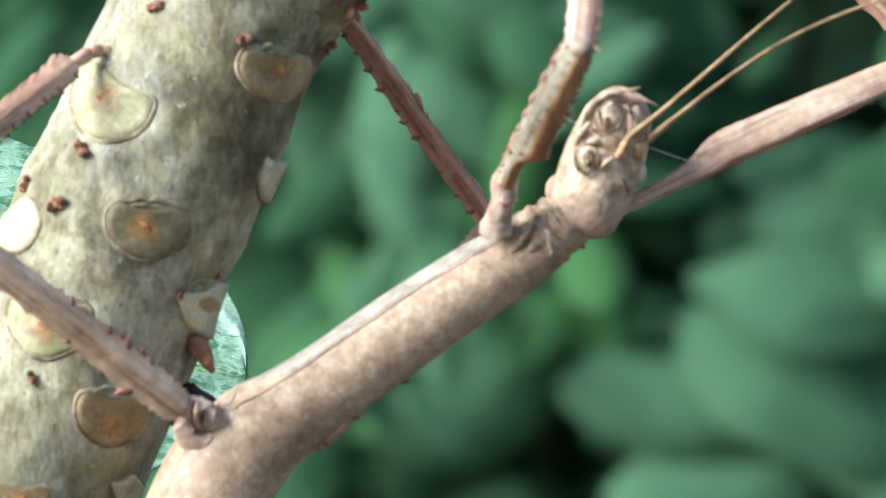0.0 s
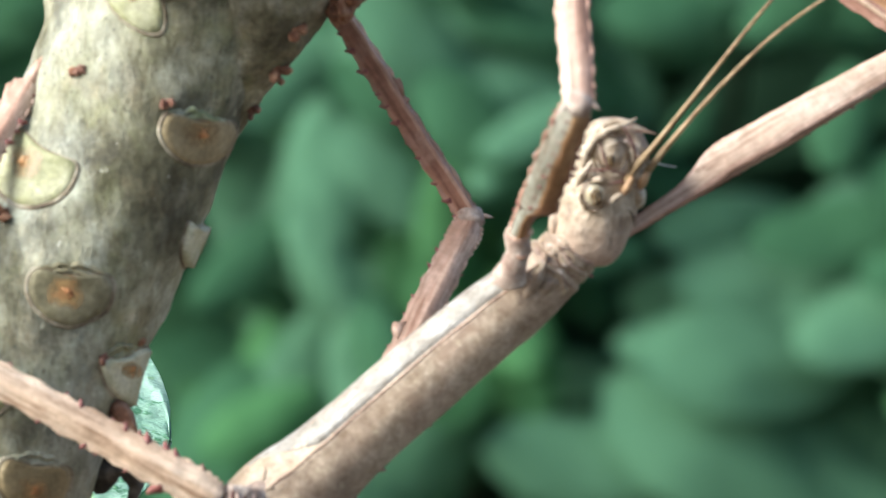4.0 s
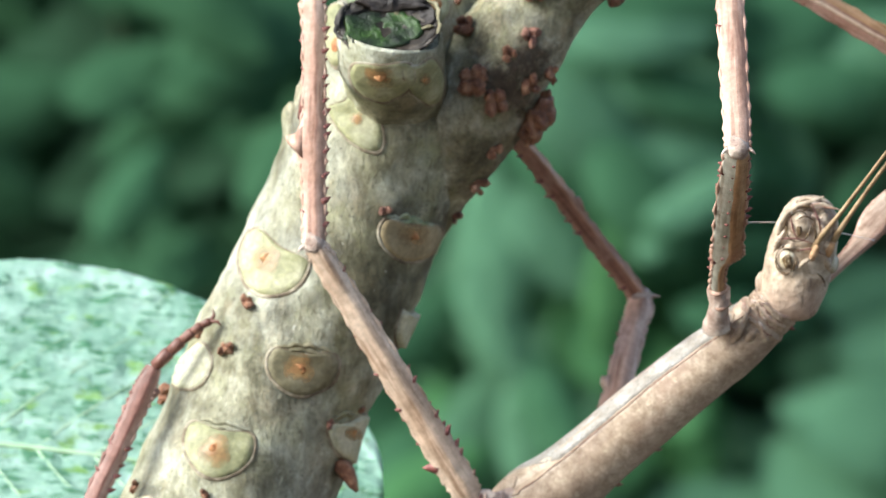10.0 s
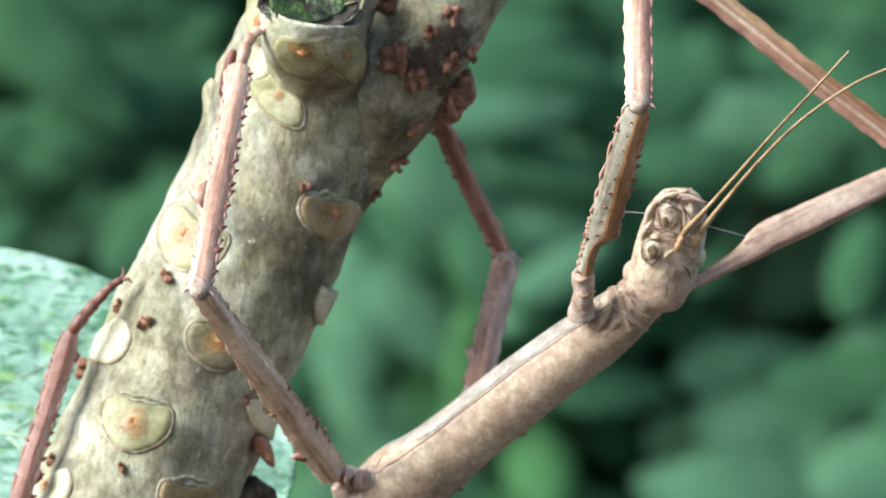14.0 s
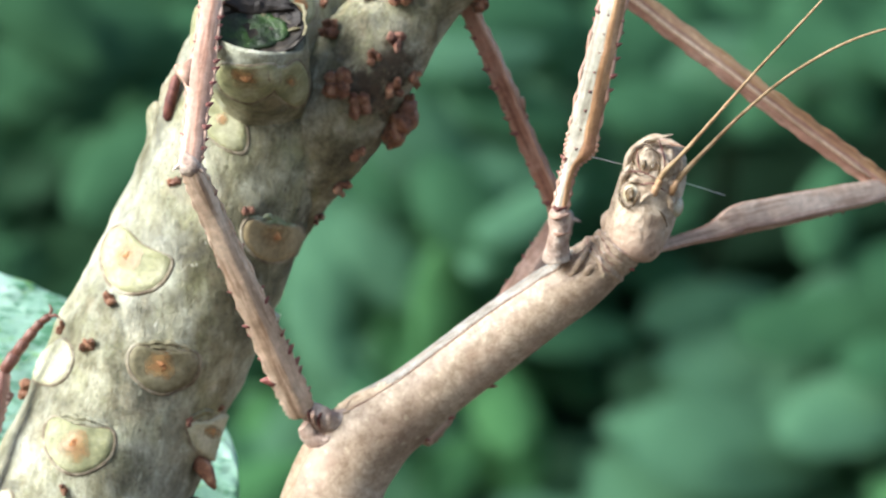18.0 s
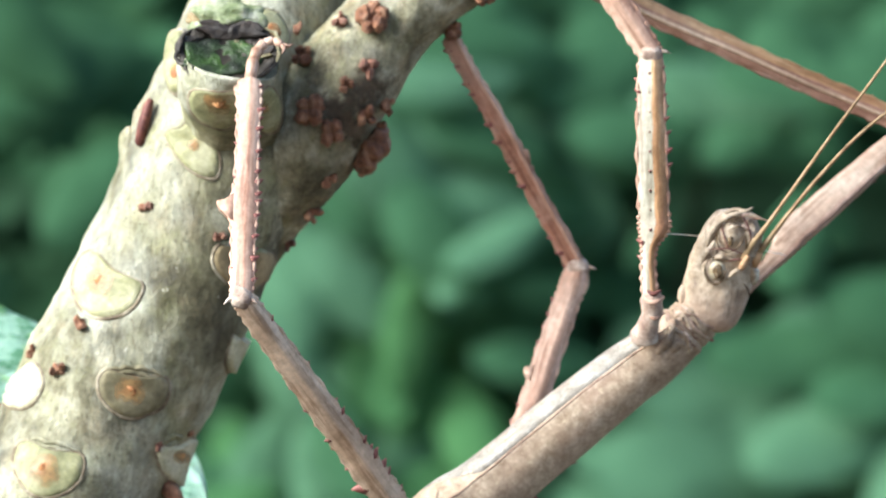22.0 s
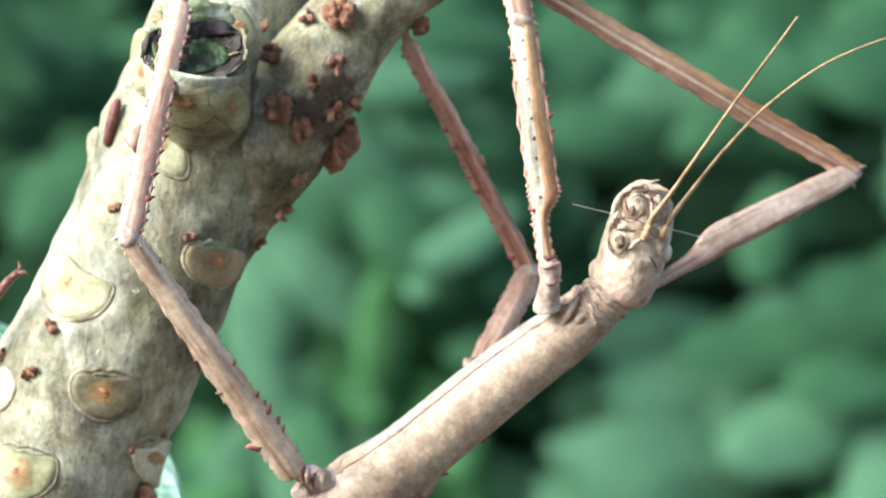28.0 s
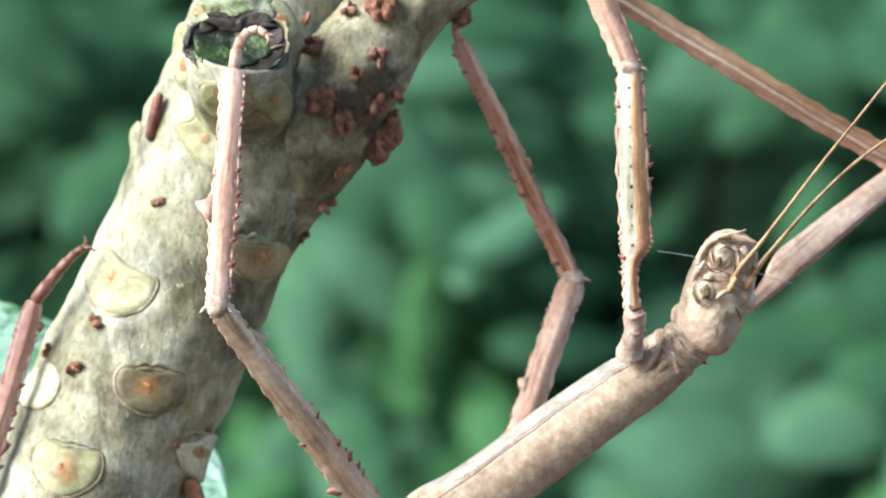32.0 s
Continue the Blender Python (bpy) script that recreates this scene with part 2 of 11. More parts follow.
def shell(name):
    """The insect's thorax: olive tan, with brown blotches, fine mottles and pale flecks."""
    m, nt, b = material(name, 0.45, 0.4)
    c = ramp(nt, noise_of(nt, 75, 4, 0.6), [(0.36, (0.305, 0.220, 0.160)), (0.5, (0.405, 0.306, 0.224)), (0.64, (0.50, 0.395, 0.30))])
    mott = noise_of(nt, 520, 5, 0.72)
    c = mix(nt, "MULTIPLY", 0.9, c, ramp(nt, mott, [(0.36, (0.58, 0.52, 0.45)), (0.47, (0.92, 0.90, 0.86)), (0.56, (1.08, 1.08, 1.06)), (0.68, (1.35, 1.35, 1.35))]))
    spots = ramp(nt, noise_of(nt, 210, 8, 0.78), [(0.52, (0, 0, 0)), (0.65, (0.65, 0.65, 0.65))])
    c = mix(nt, "MIX", spots, c, (0.20, 0.140, 0.090))
    veins = nt.nodes.new("ShaderNodeTexVoronoi")
    veins.feature = "DISTANCE_TO_EDGE"
    veins.inputs["Scale"].default_value = 420
    warp = nt.nodes.new("ShaderNodeTexCoord")
    bend = nt.nodes.new("ShaderNodeVectorMath")
    bend.operation = "MULTIPLY_ADD"
    wob = nt.nodes.new("ShaderNodeTexNoise")
    wob.inputs["Scale"].default_value = 300
    nt.links.new(warp.outputs["Object"], wob.inputs["Vector"])
    nt.links.new(wob.outputs["Color"], bend.inputs[0])
    bend.inputs[1].default_value = (0.004, 0.004, 0.004)
    nt.links.new(warp.outputs["Object"], bend.inputs[2])
    nt.links.new(bend.outputs[0], veins.inputs["Vector"])
    net = ramp(nt, veins.outputs["Distance"], [(0.0, (0.45, 0.45, 0.45)), (0.10, (0, 0, 0))])
    c = mix(nt, "MIX", net, c, (0.24, 0.16, 0.11))
    rose = ramp(nt, noise_of(nt, 95, 3, 0.6), [(0.54, (0, 0, 0)), (0.72, (0.5, 0.5, 0.5))])
    c = mix(nt, "MIX", rose, c, (0.42, 0.27, 0.20))
    flecks = ramp(nt, noise_of(nt, 760, 2, 0.5), [(0.64, (0, 0, 0)), (0.74, (0.5, 0.5, 0.5))])
    c = mix(nt, "MIX", flecks, c, (0.62, 0.52, 0.36))
    nt.links.new(c, b.inputs["Base Color"])
    bump(nt, b, mott, 0.5, 0.0003)
    return m


def leg_skin(name, dark, mid, pale, blot):
    """Leg shell: long streaks, blotches, fine brown lines."""
    m, nt, b = material(name, 0.45, 0.4)
    c = ramp(nt, noise_of(nt, 240, 5, 0.65, (0.16, 1, 1)), [(0.34, dark), (0.5, mid), (0.66, pale)])
    patch = ramp(nt, noise_of(nt, 130, 5, 0.65), [(0.48, (0, 0, 0)), (0.66, (0.75, 0.75, 0.75))])
    c = mix(nt, "MIX", patch, c, blot)
    lines = ramp(nt, noise_of(nt, 900, 3, 0.6, (0.07, 1, 1)), [(0.36, (0.60, 0.52, 0.46)), (0.46, (1, 1, 1)), (0.70, (1.18, 1.18, 1.18))])
    c = mix(nt, "MULTIPLY", 0.8, c, lines)
    fine = noise_of(nt, 800, 4, 0.7)
    c = mix(nt, "MULTIPLY", 0.7, c, ramp(nt, fine, [(0.32, (0.68, 0.66, 0.62)), (0.68, (1.2, 1.2, 1.2))]))
    nt.links.new(c, b.inputs["Base Color"])
    bump(nt, b, fine, 0.5, 0.0003)
    return m


def head_skin(name):
    """Head shell: grey-beige, with fine short dark streaks along it, rosy towards the hood at its base."""
    m, nt, b = material(name, 0.5, 0.35)
    c = ramp(nt, noise_of(nt, 260, 5, 0.65), [(0.34, (0.29, 0.215, 0.150)), (0.5, (0.44, 0.345, 0.255)), (0.66, (0.60, 0.505, 0.40))])
    c = mix(nt, "MULTIPLY", 0.7, c, ramp(nt, noise_of(nt, 620, 4, 0.7), [(0.36, (0.50, 0.44, 0.38)), (0.48, (0.95, 0.94, 0.92)), (0.66, (1.28, 1.27, 1.24))]))
    co = nt.nodes.new("ShaderNodeTexCoord")
    sep = nt.nodes.new("ShaderNodeSeparateXYZ")
    nt.links.new(co.outputs["Object"], sep.inputs[0])
    base = nt.nodes.new("ShaderNodeMapRange")
    base.inputs["From Min"].default_value, base.inputs["From Max"].default_value = 0.0115, 0.0045
    nt.links.new(sep.outputs["Z"], base.inputs["Value"])
    tone = nt.nodes.new("ShaderNodeMath")
    tone.operation = "MULTIPLY"
    tone.inputs[1].default_value = 0.75
    nt.links.new(base.outputs[0], tone.inputs[0])
    c = mix(nt, "MIX", tone.outputs[0], c, (0.53, 0.36, 0.275))
    streak = ramp(nt, noise_of(nt, 800, 3, 0.6, (1, 1, 0.2)), [(0.57, (0, 0, 0)), (0.66, (0.8, 0.8, 0.8))])
    c = mix(nt, "MIX", streak, c, (0.20, 0.135, 0.095))
    nt.links.new(c, b.inputs["Base Color"])
    bump(nt, b, noise_of(nt, 520, 4, 0.65), 0.9, 0.0005)
    return m


HOLLOW = speckled("dark_hollow", (0.012, 0.008, 0.007), (0.022, 0.016, 0.014), (0.05, 0.036, 0.03), 300, 0.6)
SHELL = shell("body_shell")
HEADSKIN = head_skin("head_shell")
LEGSKIN = leg_skin("leg_shell", (0.42, 0.28, 0.19), (0.61, 0.445, 0.33), (0.75, 0.60, 0.475), (0.50, 0.345, 0.245))
LEGPINK = leg_skin("leg_shell_pink", (0.20, 0.09, 0.065), (0.36, 0.20, 0.15), (0.50, 0.335, 0.27), (0.28, 0.14, 0.095))
LEGDARK = leg_skin("leg_shell_dark", (0.11, 0.045, 0.035), (0.23, 0.105, 0.08), (0.36, 0.20, 0.16), (0.17, 0.07, 0.05))
LEGFLESH = leg_skin("leg_shell_flesh", (0.42, 0.275, 0.20), (0.57, 0.415, 0.32), (0.70, 0.565, 0.465), (0.47, 0.31, 0.225))
LEGRUST = leg_skin("leg_shell_rust", (0.17, 0.07, 0.045), (0.33, 0.155, 0.105), (0.47, 0.28, 0.21), (0.40, 0.25, 0.20))
LEGROSE = leg_skin("leg_shell_rose", (0.29, 0.145, 0.10), (0.46, 0.275, 0.205), (0.58, 0.41, 0.33), (0.35, 0.19, 0.125))
LEGPALE = leg_skin("leg_shell_pale", (0.36, 0.21, 0.155), (0.50, 0.325, 0.25), (0.63, 0.465, 0.375), (0.40, 0.235, 0.17))
LEGGREY = leg_skin("leg_shell_grey", (0.22, 0.205, 0.15), (0.40, 0.38, 0.31), (0.55, 0.535, 0.47), (0.46, 0.40, 0.33))
LEGAMBER = leg_skin("leg_shell_amber", (0.30, 0.145, 0.065), (0.45, 0.26, 0.13), (0.56, 0.37, 0.23), (0.36, 0.17, 0.10))
SPINE = speckled("spine", (0.15, 0.045, 0.04), (0.28, 0.10, 0.085), (0.42, 0.20, 0.17), 500, 0.45)
JOINT = speckled("joint_skin", (0.26, 0.16, 0.125), (0.47, 0.35, 0.285), (0.64, 0.54, 0.46), 330, 0.5, relief=0.7)
WHITE_STRIPE = speckled("belly_stripe", (0.23, 0.195, 0.16), (0.33, 0.295, 0.255), (0.44, 0.42, 0.39), 330, 0.5)
RED_LINE = speckled("side_ridge", (0.20, 0.10, 0.07), (0.33, 0.19, 0.135), (0.46, 0.31, 0.24), 400, 0.5)
EYE = speckled("eye_amber", (0.28, 0.20, 0.11), (0.47, 0.39, 0.25), (0.62, 0.56, 0.43), 420, 0.2, spec=0.6)
PUPIL = speckled("eye_dark", (0.05, 0.03, 0.02), (0.10, 0.06, 0.03), (0.18, 0.12, 0.06), 500, 0.2, spec=0.6)
FEELER = speckled("antenna_brown", (0.20, 0.12, 0.055), (0.34, 0.22, 0.11), (0.46, 0.33, 0.19), 350, 0.5)


def leaf_material(name, dark, mid, pale, spots=None, thin=0.35, scale=70, rough=0.45, relief=0.5):
    m, nt, b = material(name, rough, 0.4 if rough < 0.7 else 0.12)
    big = noise_of(nt, scale, 4, 0.6)
    c = ramp(nt, big, [(0.36, dark), (0.5, mid), (0.64, pale)])
    if spots:
        s = ramp(nt, noise_of(nt, scale * 0.9, 6, 0.72, (0.7, 1.3, 1)), [(0.52, (0, 0, 0)), (0.60, (0.9, 0.9, 0.9))])
        c = mix(nt, "MIX", s, c, spots)
    info = nt.nodes.new("ShaderNodeObjectInfo")
    tone = ramp(nt, info.outputs["Random"], [(0.0, (0.93, 0.94, 0.93)), (1.0, (1.06, 1.05, 1.06))])
    c = mix(nt, "MULTIPLY", 1.0, c, tone)
    nt.links.new(c, b.inputs["Base Color"])
    bump(nt, b, big, relief, 0.002)
    thru = nt.nodes.new("ShaderNodeBsdfTranslucent")
    nt.links.new(c, thru.inputs[0])
    add = nt.nodes.new("ShaderNodeMixShader")
    add.inputs[0].default_value = thin
    nt.links.new(b.outputs[0], add.inputs[1])
    nt.links.new(thru.outputs[0], add.inputs[2])
    nt.links.new(add.outputs[0], nt.nodes["Material Output"].inputs[0])
    return m


def mint_leaf(name):
    """Glossy pale mint leaf: soft light patches, short dark green dents, a few yellow-green spots."""
    m, nt, b = material(name, 0.27, 0.5)
    c = ramp(nt, noise_of(nt, 120, 5, 0.6, (0.7, 1.2, 1)), [(0.34, (0.30, 0.54, 0.41)), (0.5, (0.40, 0.65, 0.52)), (0.66, (0.56, 0.78, 0.68))])
    c = mix(nt, "MIX", ramp(nt, noise_of(nt, 420, 5, 0.68, (0.45, 1.15, 1)), [(0.51, (0, 0, 0)), (0.60, (0.9, 0.9, 0.9))]), c, (0.10, 0.31, 0.16))
    c = mix(nt, "MIX", ramp(nt, noise_of(nt, 230, 3, 0.6, (0.6, 1.2, 1)), [(0.59, (0, 0, 0)), (0.68, (0.85, 0.85, 0.85))]), c, (0.30, 0.56, 0.14))
    nt.links.new(c, b.inputs["Base Color"])
    bump(nt, b, noise_of(nt, 420, 5, 0.68, (0.45, 1.15, 1)), 1.0, 0.0016)
    thru = nt.nodes.new("ShaderNodeBsdfTranslucent")
    nt.links.new(c, thru.inputs[0])
    add = nt.nodes.new("ShaderNodeMixShader")
    add.inputs[0].default_value = 0.4
    nt.links.new(b.outputs[0], add.inputs[1])
    nt.links.new(thru.outputs[0], add.inputs[2])
    nt.links.new(add.outputs[0], nt.nodes["Material Output"].inputs[0])
    return m


LEAF_NEAR = mint_leaf("leaf_mint")
VEIN = leaf_material("leaf_vein", (0.40, 0.62, 0.38), (0.48, 0.68, 0.45), (0.55, 0.72, 0.52), None, 0.2, 90)
# One leaf green in lit, middle and dim copies; light is painted in.
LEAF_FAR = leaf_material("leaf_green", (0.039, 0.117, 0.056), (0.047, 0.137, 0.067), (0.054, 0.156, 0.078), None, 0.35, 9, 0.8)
LEAF_LIT = leaf_material("leaf_lit_tone", (0.088, 0.208, 0.118), (0.098, 0.232, 0.132), (0.109, 0.256, 0.148), None, 0.35, 9, 0.8)
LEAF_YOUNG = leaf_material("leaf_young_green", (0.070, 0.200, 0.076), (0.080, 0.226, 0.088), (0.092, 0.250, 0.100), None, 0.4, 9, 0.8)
LEAF_DIM = leaf_material("leaf_dim_tone", (0.026, 0.080, 0.037), (0.032, 0.095, 0.044), (0.038, 0.112, 0.053), None, 0.15, 9, 0.8)
# Darker copy of the leaf green: paints the shade deep in the foliage.
LEAF_SHADE = leaf_material("leaf_shade_tone", (0.020, 0.056, 0.029), (0.027, 0.074, 0.038), (0.036, 0.094, 0.050), None, 0.1, 9, 0.8)
STEM = speckled("green_stem", (0.02, 0.045, 0.02), (0.035, 0.07, 0.03), (0.05, 0.09, 0.04), 60, 0.6)
SOIL = speckled("soil", (0.03, 0.022, 0.014), (0.06, 0.045, 0.03), (0.10, 0.08, 0.055), 3, 0.9)
SILK, snt, sb = material("silk", 0.3, 0.6)
sb.inputs["Base Color"].default_value = (0.8, 0.8, 0.8, 1)


# ---- ground and distance ----
bm = bmesh.new()
bmesh.ops.create_grid(bm, x_segments=40, y_segments=40, size=60)
for v in bm.verts:
    v.co.z = -0.75 + 0.03 * noise.noise(v.co * 0.7)
tagged(part("ground", bm, SOIL), "dark bare soil under the shrubs", "ground", kind="structure")


# ---- the tree: trunk, side branch, stub ----
class Limb:
    """A limb along rows of u, v, depth, radius (plan units, depth in mm)."""

    def __init__(self, rows, n):
        self.path = spline(rows, n)

    def front(self, u, v, lift=0.0):
        """The place on the side that faces the viewer, and the way out from it."""
        p = at(u, v, -200)
        hit, out, _, _ = self.tree.ray_cast(p, Vector((0, 1, 0)))
        if hit is None:
            hit, out, _, _ = self.tree.find_nearest(at(u, v, self.path[len(self.path) // 2][2]))
        if out.dot(Vector((0, -1, 0))) < -0.2:
            out = -out
        return hit + out * lift, out

    def mesh(self, n=72):
        bm = bmesh.new()
        loops = []
        for i, p in enumerate(self.path):
            a, b = self.path[max(i - 1, 0)], self.path[min(i + 1, len(self.path) - 1)]
            x = (at(*b[:3]) - at(*a[:3])).normalized()
            y = Vector((0, -1, 0))
            y = (y - x * x.dot(y)).normalized()
            z = x.cross(y)
            c = at(*p[:3])
            loop = []
            for k in range(n):
                w = y * math.cos(k * math.tau / n) + z * math.sin(k * math.tau / n)
                loop.append(c + w * (p[3] * U + bark_height(c, w)))
            loops.append(loop)
        rings(bm, loops)
        bmesh.ops.recalc_face_normals(bm, faces=bm.faces)
        self.tree = BVHTree.FromBMesh(bm)
        return bm


def bark_height(c, w):
    q = c + w * 0.014
    return 0.0009 * noise.noise(q * 75) + 0.0005 * noise.noise(q * 240) + 0.00015 * noise.noise(q * 800)


trunk_limb = Limb([
    (-500, 8800, 30, 420), (-620, 7000, 30, 330), (-640, 5200, 26, 270), (-560, 3600, 18, 230), (-250, 2172, 10, 200), (-188, 1770, 8, 190), (23, 1315, 7, 186), (187, 1022, 6, 182), (327, 759, 5, 176), (408, 557, 5, 172), (466, 446, 5, 167), (541, 274, 5, 163),
    (602, 103, 6, 166), (645, -38, 8, 154), (677, -159, 10, 130), (721, -350, 14, 122), (795, -631, 20, 116), (888, -1003, 28, 108)], 210)
twig_limb = Limb([
    (557, 494, 18, 40), (607, 373, 14, 52), (658, 267, 9, 64), (714, 153, 3, 94), (773, 55, 0, 100), (845, -52, -1, 90), (930, -149, -1, 80), (1058, -246, 0, 76), (1232, -330, 2, 76),
    (1430, -404, 4, 72), (1699, -489, 6, 66), (1997, -575, 8, 60)], 110)
stub_limb = Limb([(622, 103, 6, 86), (621, 53, -4, 92), (618, 8, -12, 93), (615, -26, -18.6, 90), (615, -33, -19.6, 86)], 36)

tree = thing("frangipani_branch", "thick pale grey-green branch with leaf scars and dry buds", "branch")
trunk = part("trunk", trunk_limb.mesh(96), BARK, tree)
side_branch = part("side_branch", twig_limb.mesh(64), TWIG, tree, "thinner grey side branch with dry bud stalks")
part("cut_stub", stub_limb.mesh(48), BARK, tree, "short cut stub on the branch")

# thin films of algae and moss that thin out to their edges
def film_material(name, dark, pale, scale, thin=0.42, most=0.42):
    m, nt, b = material(name, 0.4, 0.5)
    nt.links.new(ramp(nt, noise_of(nt, 500, 4, 0.7), [(0.35, dark), (0.65, pale)]), b.inputs["Base Color"])
    uv = nt.nodes.new("ShaderNodeUVMap")
    far = nt.nodes.new("ShaderNodeVectorMath")
    far.operation = "LENGTH"
    nt.links.new(uv.outputs[0], far.inputs[0])
    less = nt.nodes.new("ShaderNodeMath")
    less.operation = "MULTIPLY_ADD"
    less.inputs[1].default_value = -thin
    nt.links.new(far.outputs["Value"], less.inputs[0])
    nt.links.new(noise_of(nt, scale, 6, 0.75), less.inputs[2])
    nt.links.new(ramp(nt, less.outputs[0], [(0.16, (0, 0, 0)), (0.40, (most, most, most))]), b.inputs["Alpha"])
    return m


HALO = film_material("scar_halo", (0.31, 0.155, 0.06), (0.44, 0.28, 0.12), 260, 0.30, 0.68)
STAIN = film_material("wet_stain", (0.035, 0.031, 0.020), (0.11, 0.10, 0.067), 330)


def film(name, place, mat, label):
    """place(x, y) gives the points of a round film, x and y from -1 to 1."""
    bm = bmesh.new()
    uv = bm.loops.layers.uv.new("UVMap")
    where, made = {}, []
    for r in (1.0, 0.8, 0.6, 0.4, 0.2, 0.02):
        loop = []
        for k in range(28):
            x, y = r * math.cos(k * math.tau / 28), r * math.sin(k * math.tau / 28)
            vert = bm.verts.new(place(x, y))
            where[vert] = (x, y)
            loop.append(vert)
        made.append(loop)
    for a, b in zip(made, made[1:]):
        for k in range(28):
            bm.faces.new((a[k], a[(k + 1) % 28], b[(k + 1) % 28], b[k]))
    bm.faces.new(made[-1])
    for f in bm.faces:
        for l in f.loops:
            l[uv].uv = where[l.vert]
    return part(name, bm, mat, tree, label)


def stain(limb, u, v, w, h, turn=0.0):
    """A film of dark algae that follows the limb."""
    c, q = math.cos(radians(turn)), math.sin(radians(turn))
    film("algae_stain", lambda x, y: limb.front(u + x * w / 2 * c - y * h / 2 * q, v + x * w / 2 * q + y * h / 2 * c, 0.00006)[0], STAIN, "dark wet algae stain")


# the stub's rotten wet end: a dark sunken face with a green patch, a hollow painted dark and torn lips
c0 = at(616, -51, -22.3)
ex, ey = Vector((1, 0, 0)), Vector((0.0, 0.55, 0.83)).normalized()
en = ex.cross(ey)


def rot_place(x, y, up=0.0):
    """A place on the sunken face: x across, y up it, in millimetres."""
    r2 = min((x / 8.3) ** 2 + (y / 6.0) ** 2, 1.3)
    h = -1.7 * (1 - r2) + 0.35 * noise.noise(Vector((x * 0.5, y * 0.5, 3.0))) + 0.12 * noise.noise(Vector((x * 1.1, y * 1.1, 8.0)))
    return c0 + (ex * x + ey * y + en * (h + up)) * 0.001


def rot_patch(name, mat, cx, cy, rx, ry, up, turn=0.0, label="", ragged=0.18, bulge=0.25):
    """An uneven patch lying on the sunken face."""
    bm = bmesh.new()
    loops = []
    c, w = math.cos(radians(turn)), math.sin(radians(turn))
    for r in (1.0, 0.93, 0.85, 0.75, 0.65, 0.55, 0.45, 0.35, 0.25, 0.14, 0.03):
        loop = []
        for k in range(48):
            a = k * math.tau / 48
            e = r * (1 + ragged * noise.noise(Vector((math.cos(a) * 1.8 + cx, math.sin(a) * 1.8 + cy, 1.0))) + 0.4 * ragged * noise.noise(Vector((math.cos(a) * 6, math.sin(a) * 6, cx))))
            x, y = rx * e * math.cos(a), ry * e * math.sin(a)
            x, y = x * c - y * w + cx, x * w + y * c + cy
            loop.append(rot_place(x, y, up - 0.6 if r == 1.0 else up + bulge * (1 - r * r) * (1 + noise.noise(Vector((x, y, 5.0))))))
        loops.append(loop)
    rings(bm, loops)
    return part(name, bm, mat, tree, label)


rot_patch("rotten_end", ROT, 0, 0, 8.3, 6.0, -0.3, 0, "wet blackened rotten end of the stub", 0.10, 0.0)
rot_patch("moss_patch", MOSS, -0.9, -0.6, 6.4, 4.0, 0.4, 6, "wet green patch in the rotten end", 0.25, 0.3)
rot_patch("rot_arch", HOLLOW, 0.6, 4.1, 6.0, 1.5, 0.7, -4, "dark brown arch over the hollow", 0.4, 0.5)
# lies on the face; the hollow's shade is its near-black colour
rot_patch("hollow_shade", HOLLOW, 4.9, 2.1, 2.8, 1.9, 0.3, -28, "near-black patch painted as the shade of a hollow", 0.2, -0.4)
rot_patch("rot_fibre", SCAR_GREY, 1.2, 3.2, 0.8, 2.2, 0.35, 16, "pale torn fibres", 0.5, 0.3)
rot_patch("rot_fibre", SCAR_GREY, 5.2, -0.6, 1.7, 0.35, 0.3, 12, "pale torn fibres", 0.5, 0.2)
for a0, a1, r, mat, label in ((48, 132, 1.25, LIP, "pale green torn lip"), (128, 205, 1.1, ROT, "dark purplish torn lip"), (200, 300, 0.8, ROT, "dark purplish torn lip"), (296, 345, 0.8, ROT, ""), (-18, 52, 0.9, SCAR_GREY, "greyish torn lip")):
    bm = bmesh.new()
    row = []
    for k in range(26):
        a = radians(a0 + (a1 - a0) * k / 25)
        q = rot_place(8.3 * math.cos(a), 6.0 * math.sin(a), -0.25)
        row.append((*q, 0.00044 * r * (0.25 if k in (0, 25) else 0.8 + 0.5 * noise.noise(Vector((a * 4, a0, 0)))) * (1 - 0.3 * abs(k / 12.5 - 1))))
    tube(bm, row, 12)
    for v in bm.verts:
        v.co += Vector((1, -1, 1)) * (0.0008 * noise.noise(v.co * 330) + 0.00025 * noise.noise(v.co * 1100))
    part("torn_lip", bm, mat, tree, label)
for x, y, up, r, q, mat, label in ((-0.4, 7.2, -1.3, 3.4, (1.75, 0.75, 0.85), LIP, "wrinkled pale green bark above the rotten end"), (-4.6, 7.6, -2.2, 2.0, (1.1, 0.8, 0.7), SCAR_TAN, "tan bark swelling")):
    bm = bmesh.new()
    lump(bm, (0, 0, 0), r * 0.001, 0.4, x, q, 4)
    for v in bm.verts:
        v.co += c0 + (ex * x + ey * y + en * up) * 0.001 + Vector((0, -1, 1)) * (0.0004 * noise.noise(Vector((v.co.x * 300, v.co.y * 300, v.co.z * 900))) + 0.0002 * noise.noise(v.co * 1500))
    part("bark_swelling", bm, mat, tree, label)


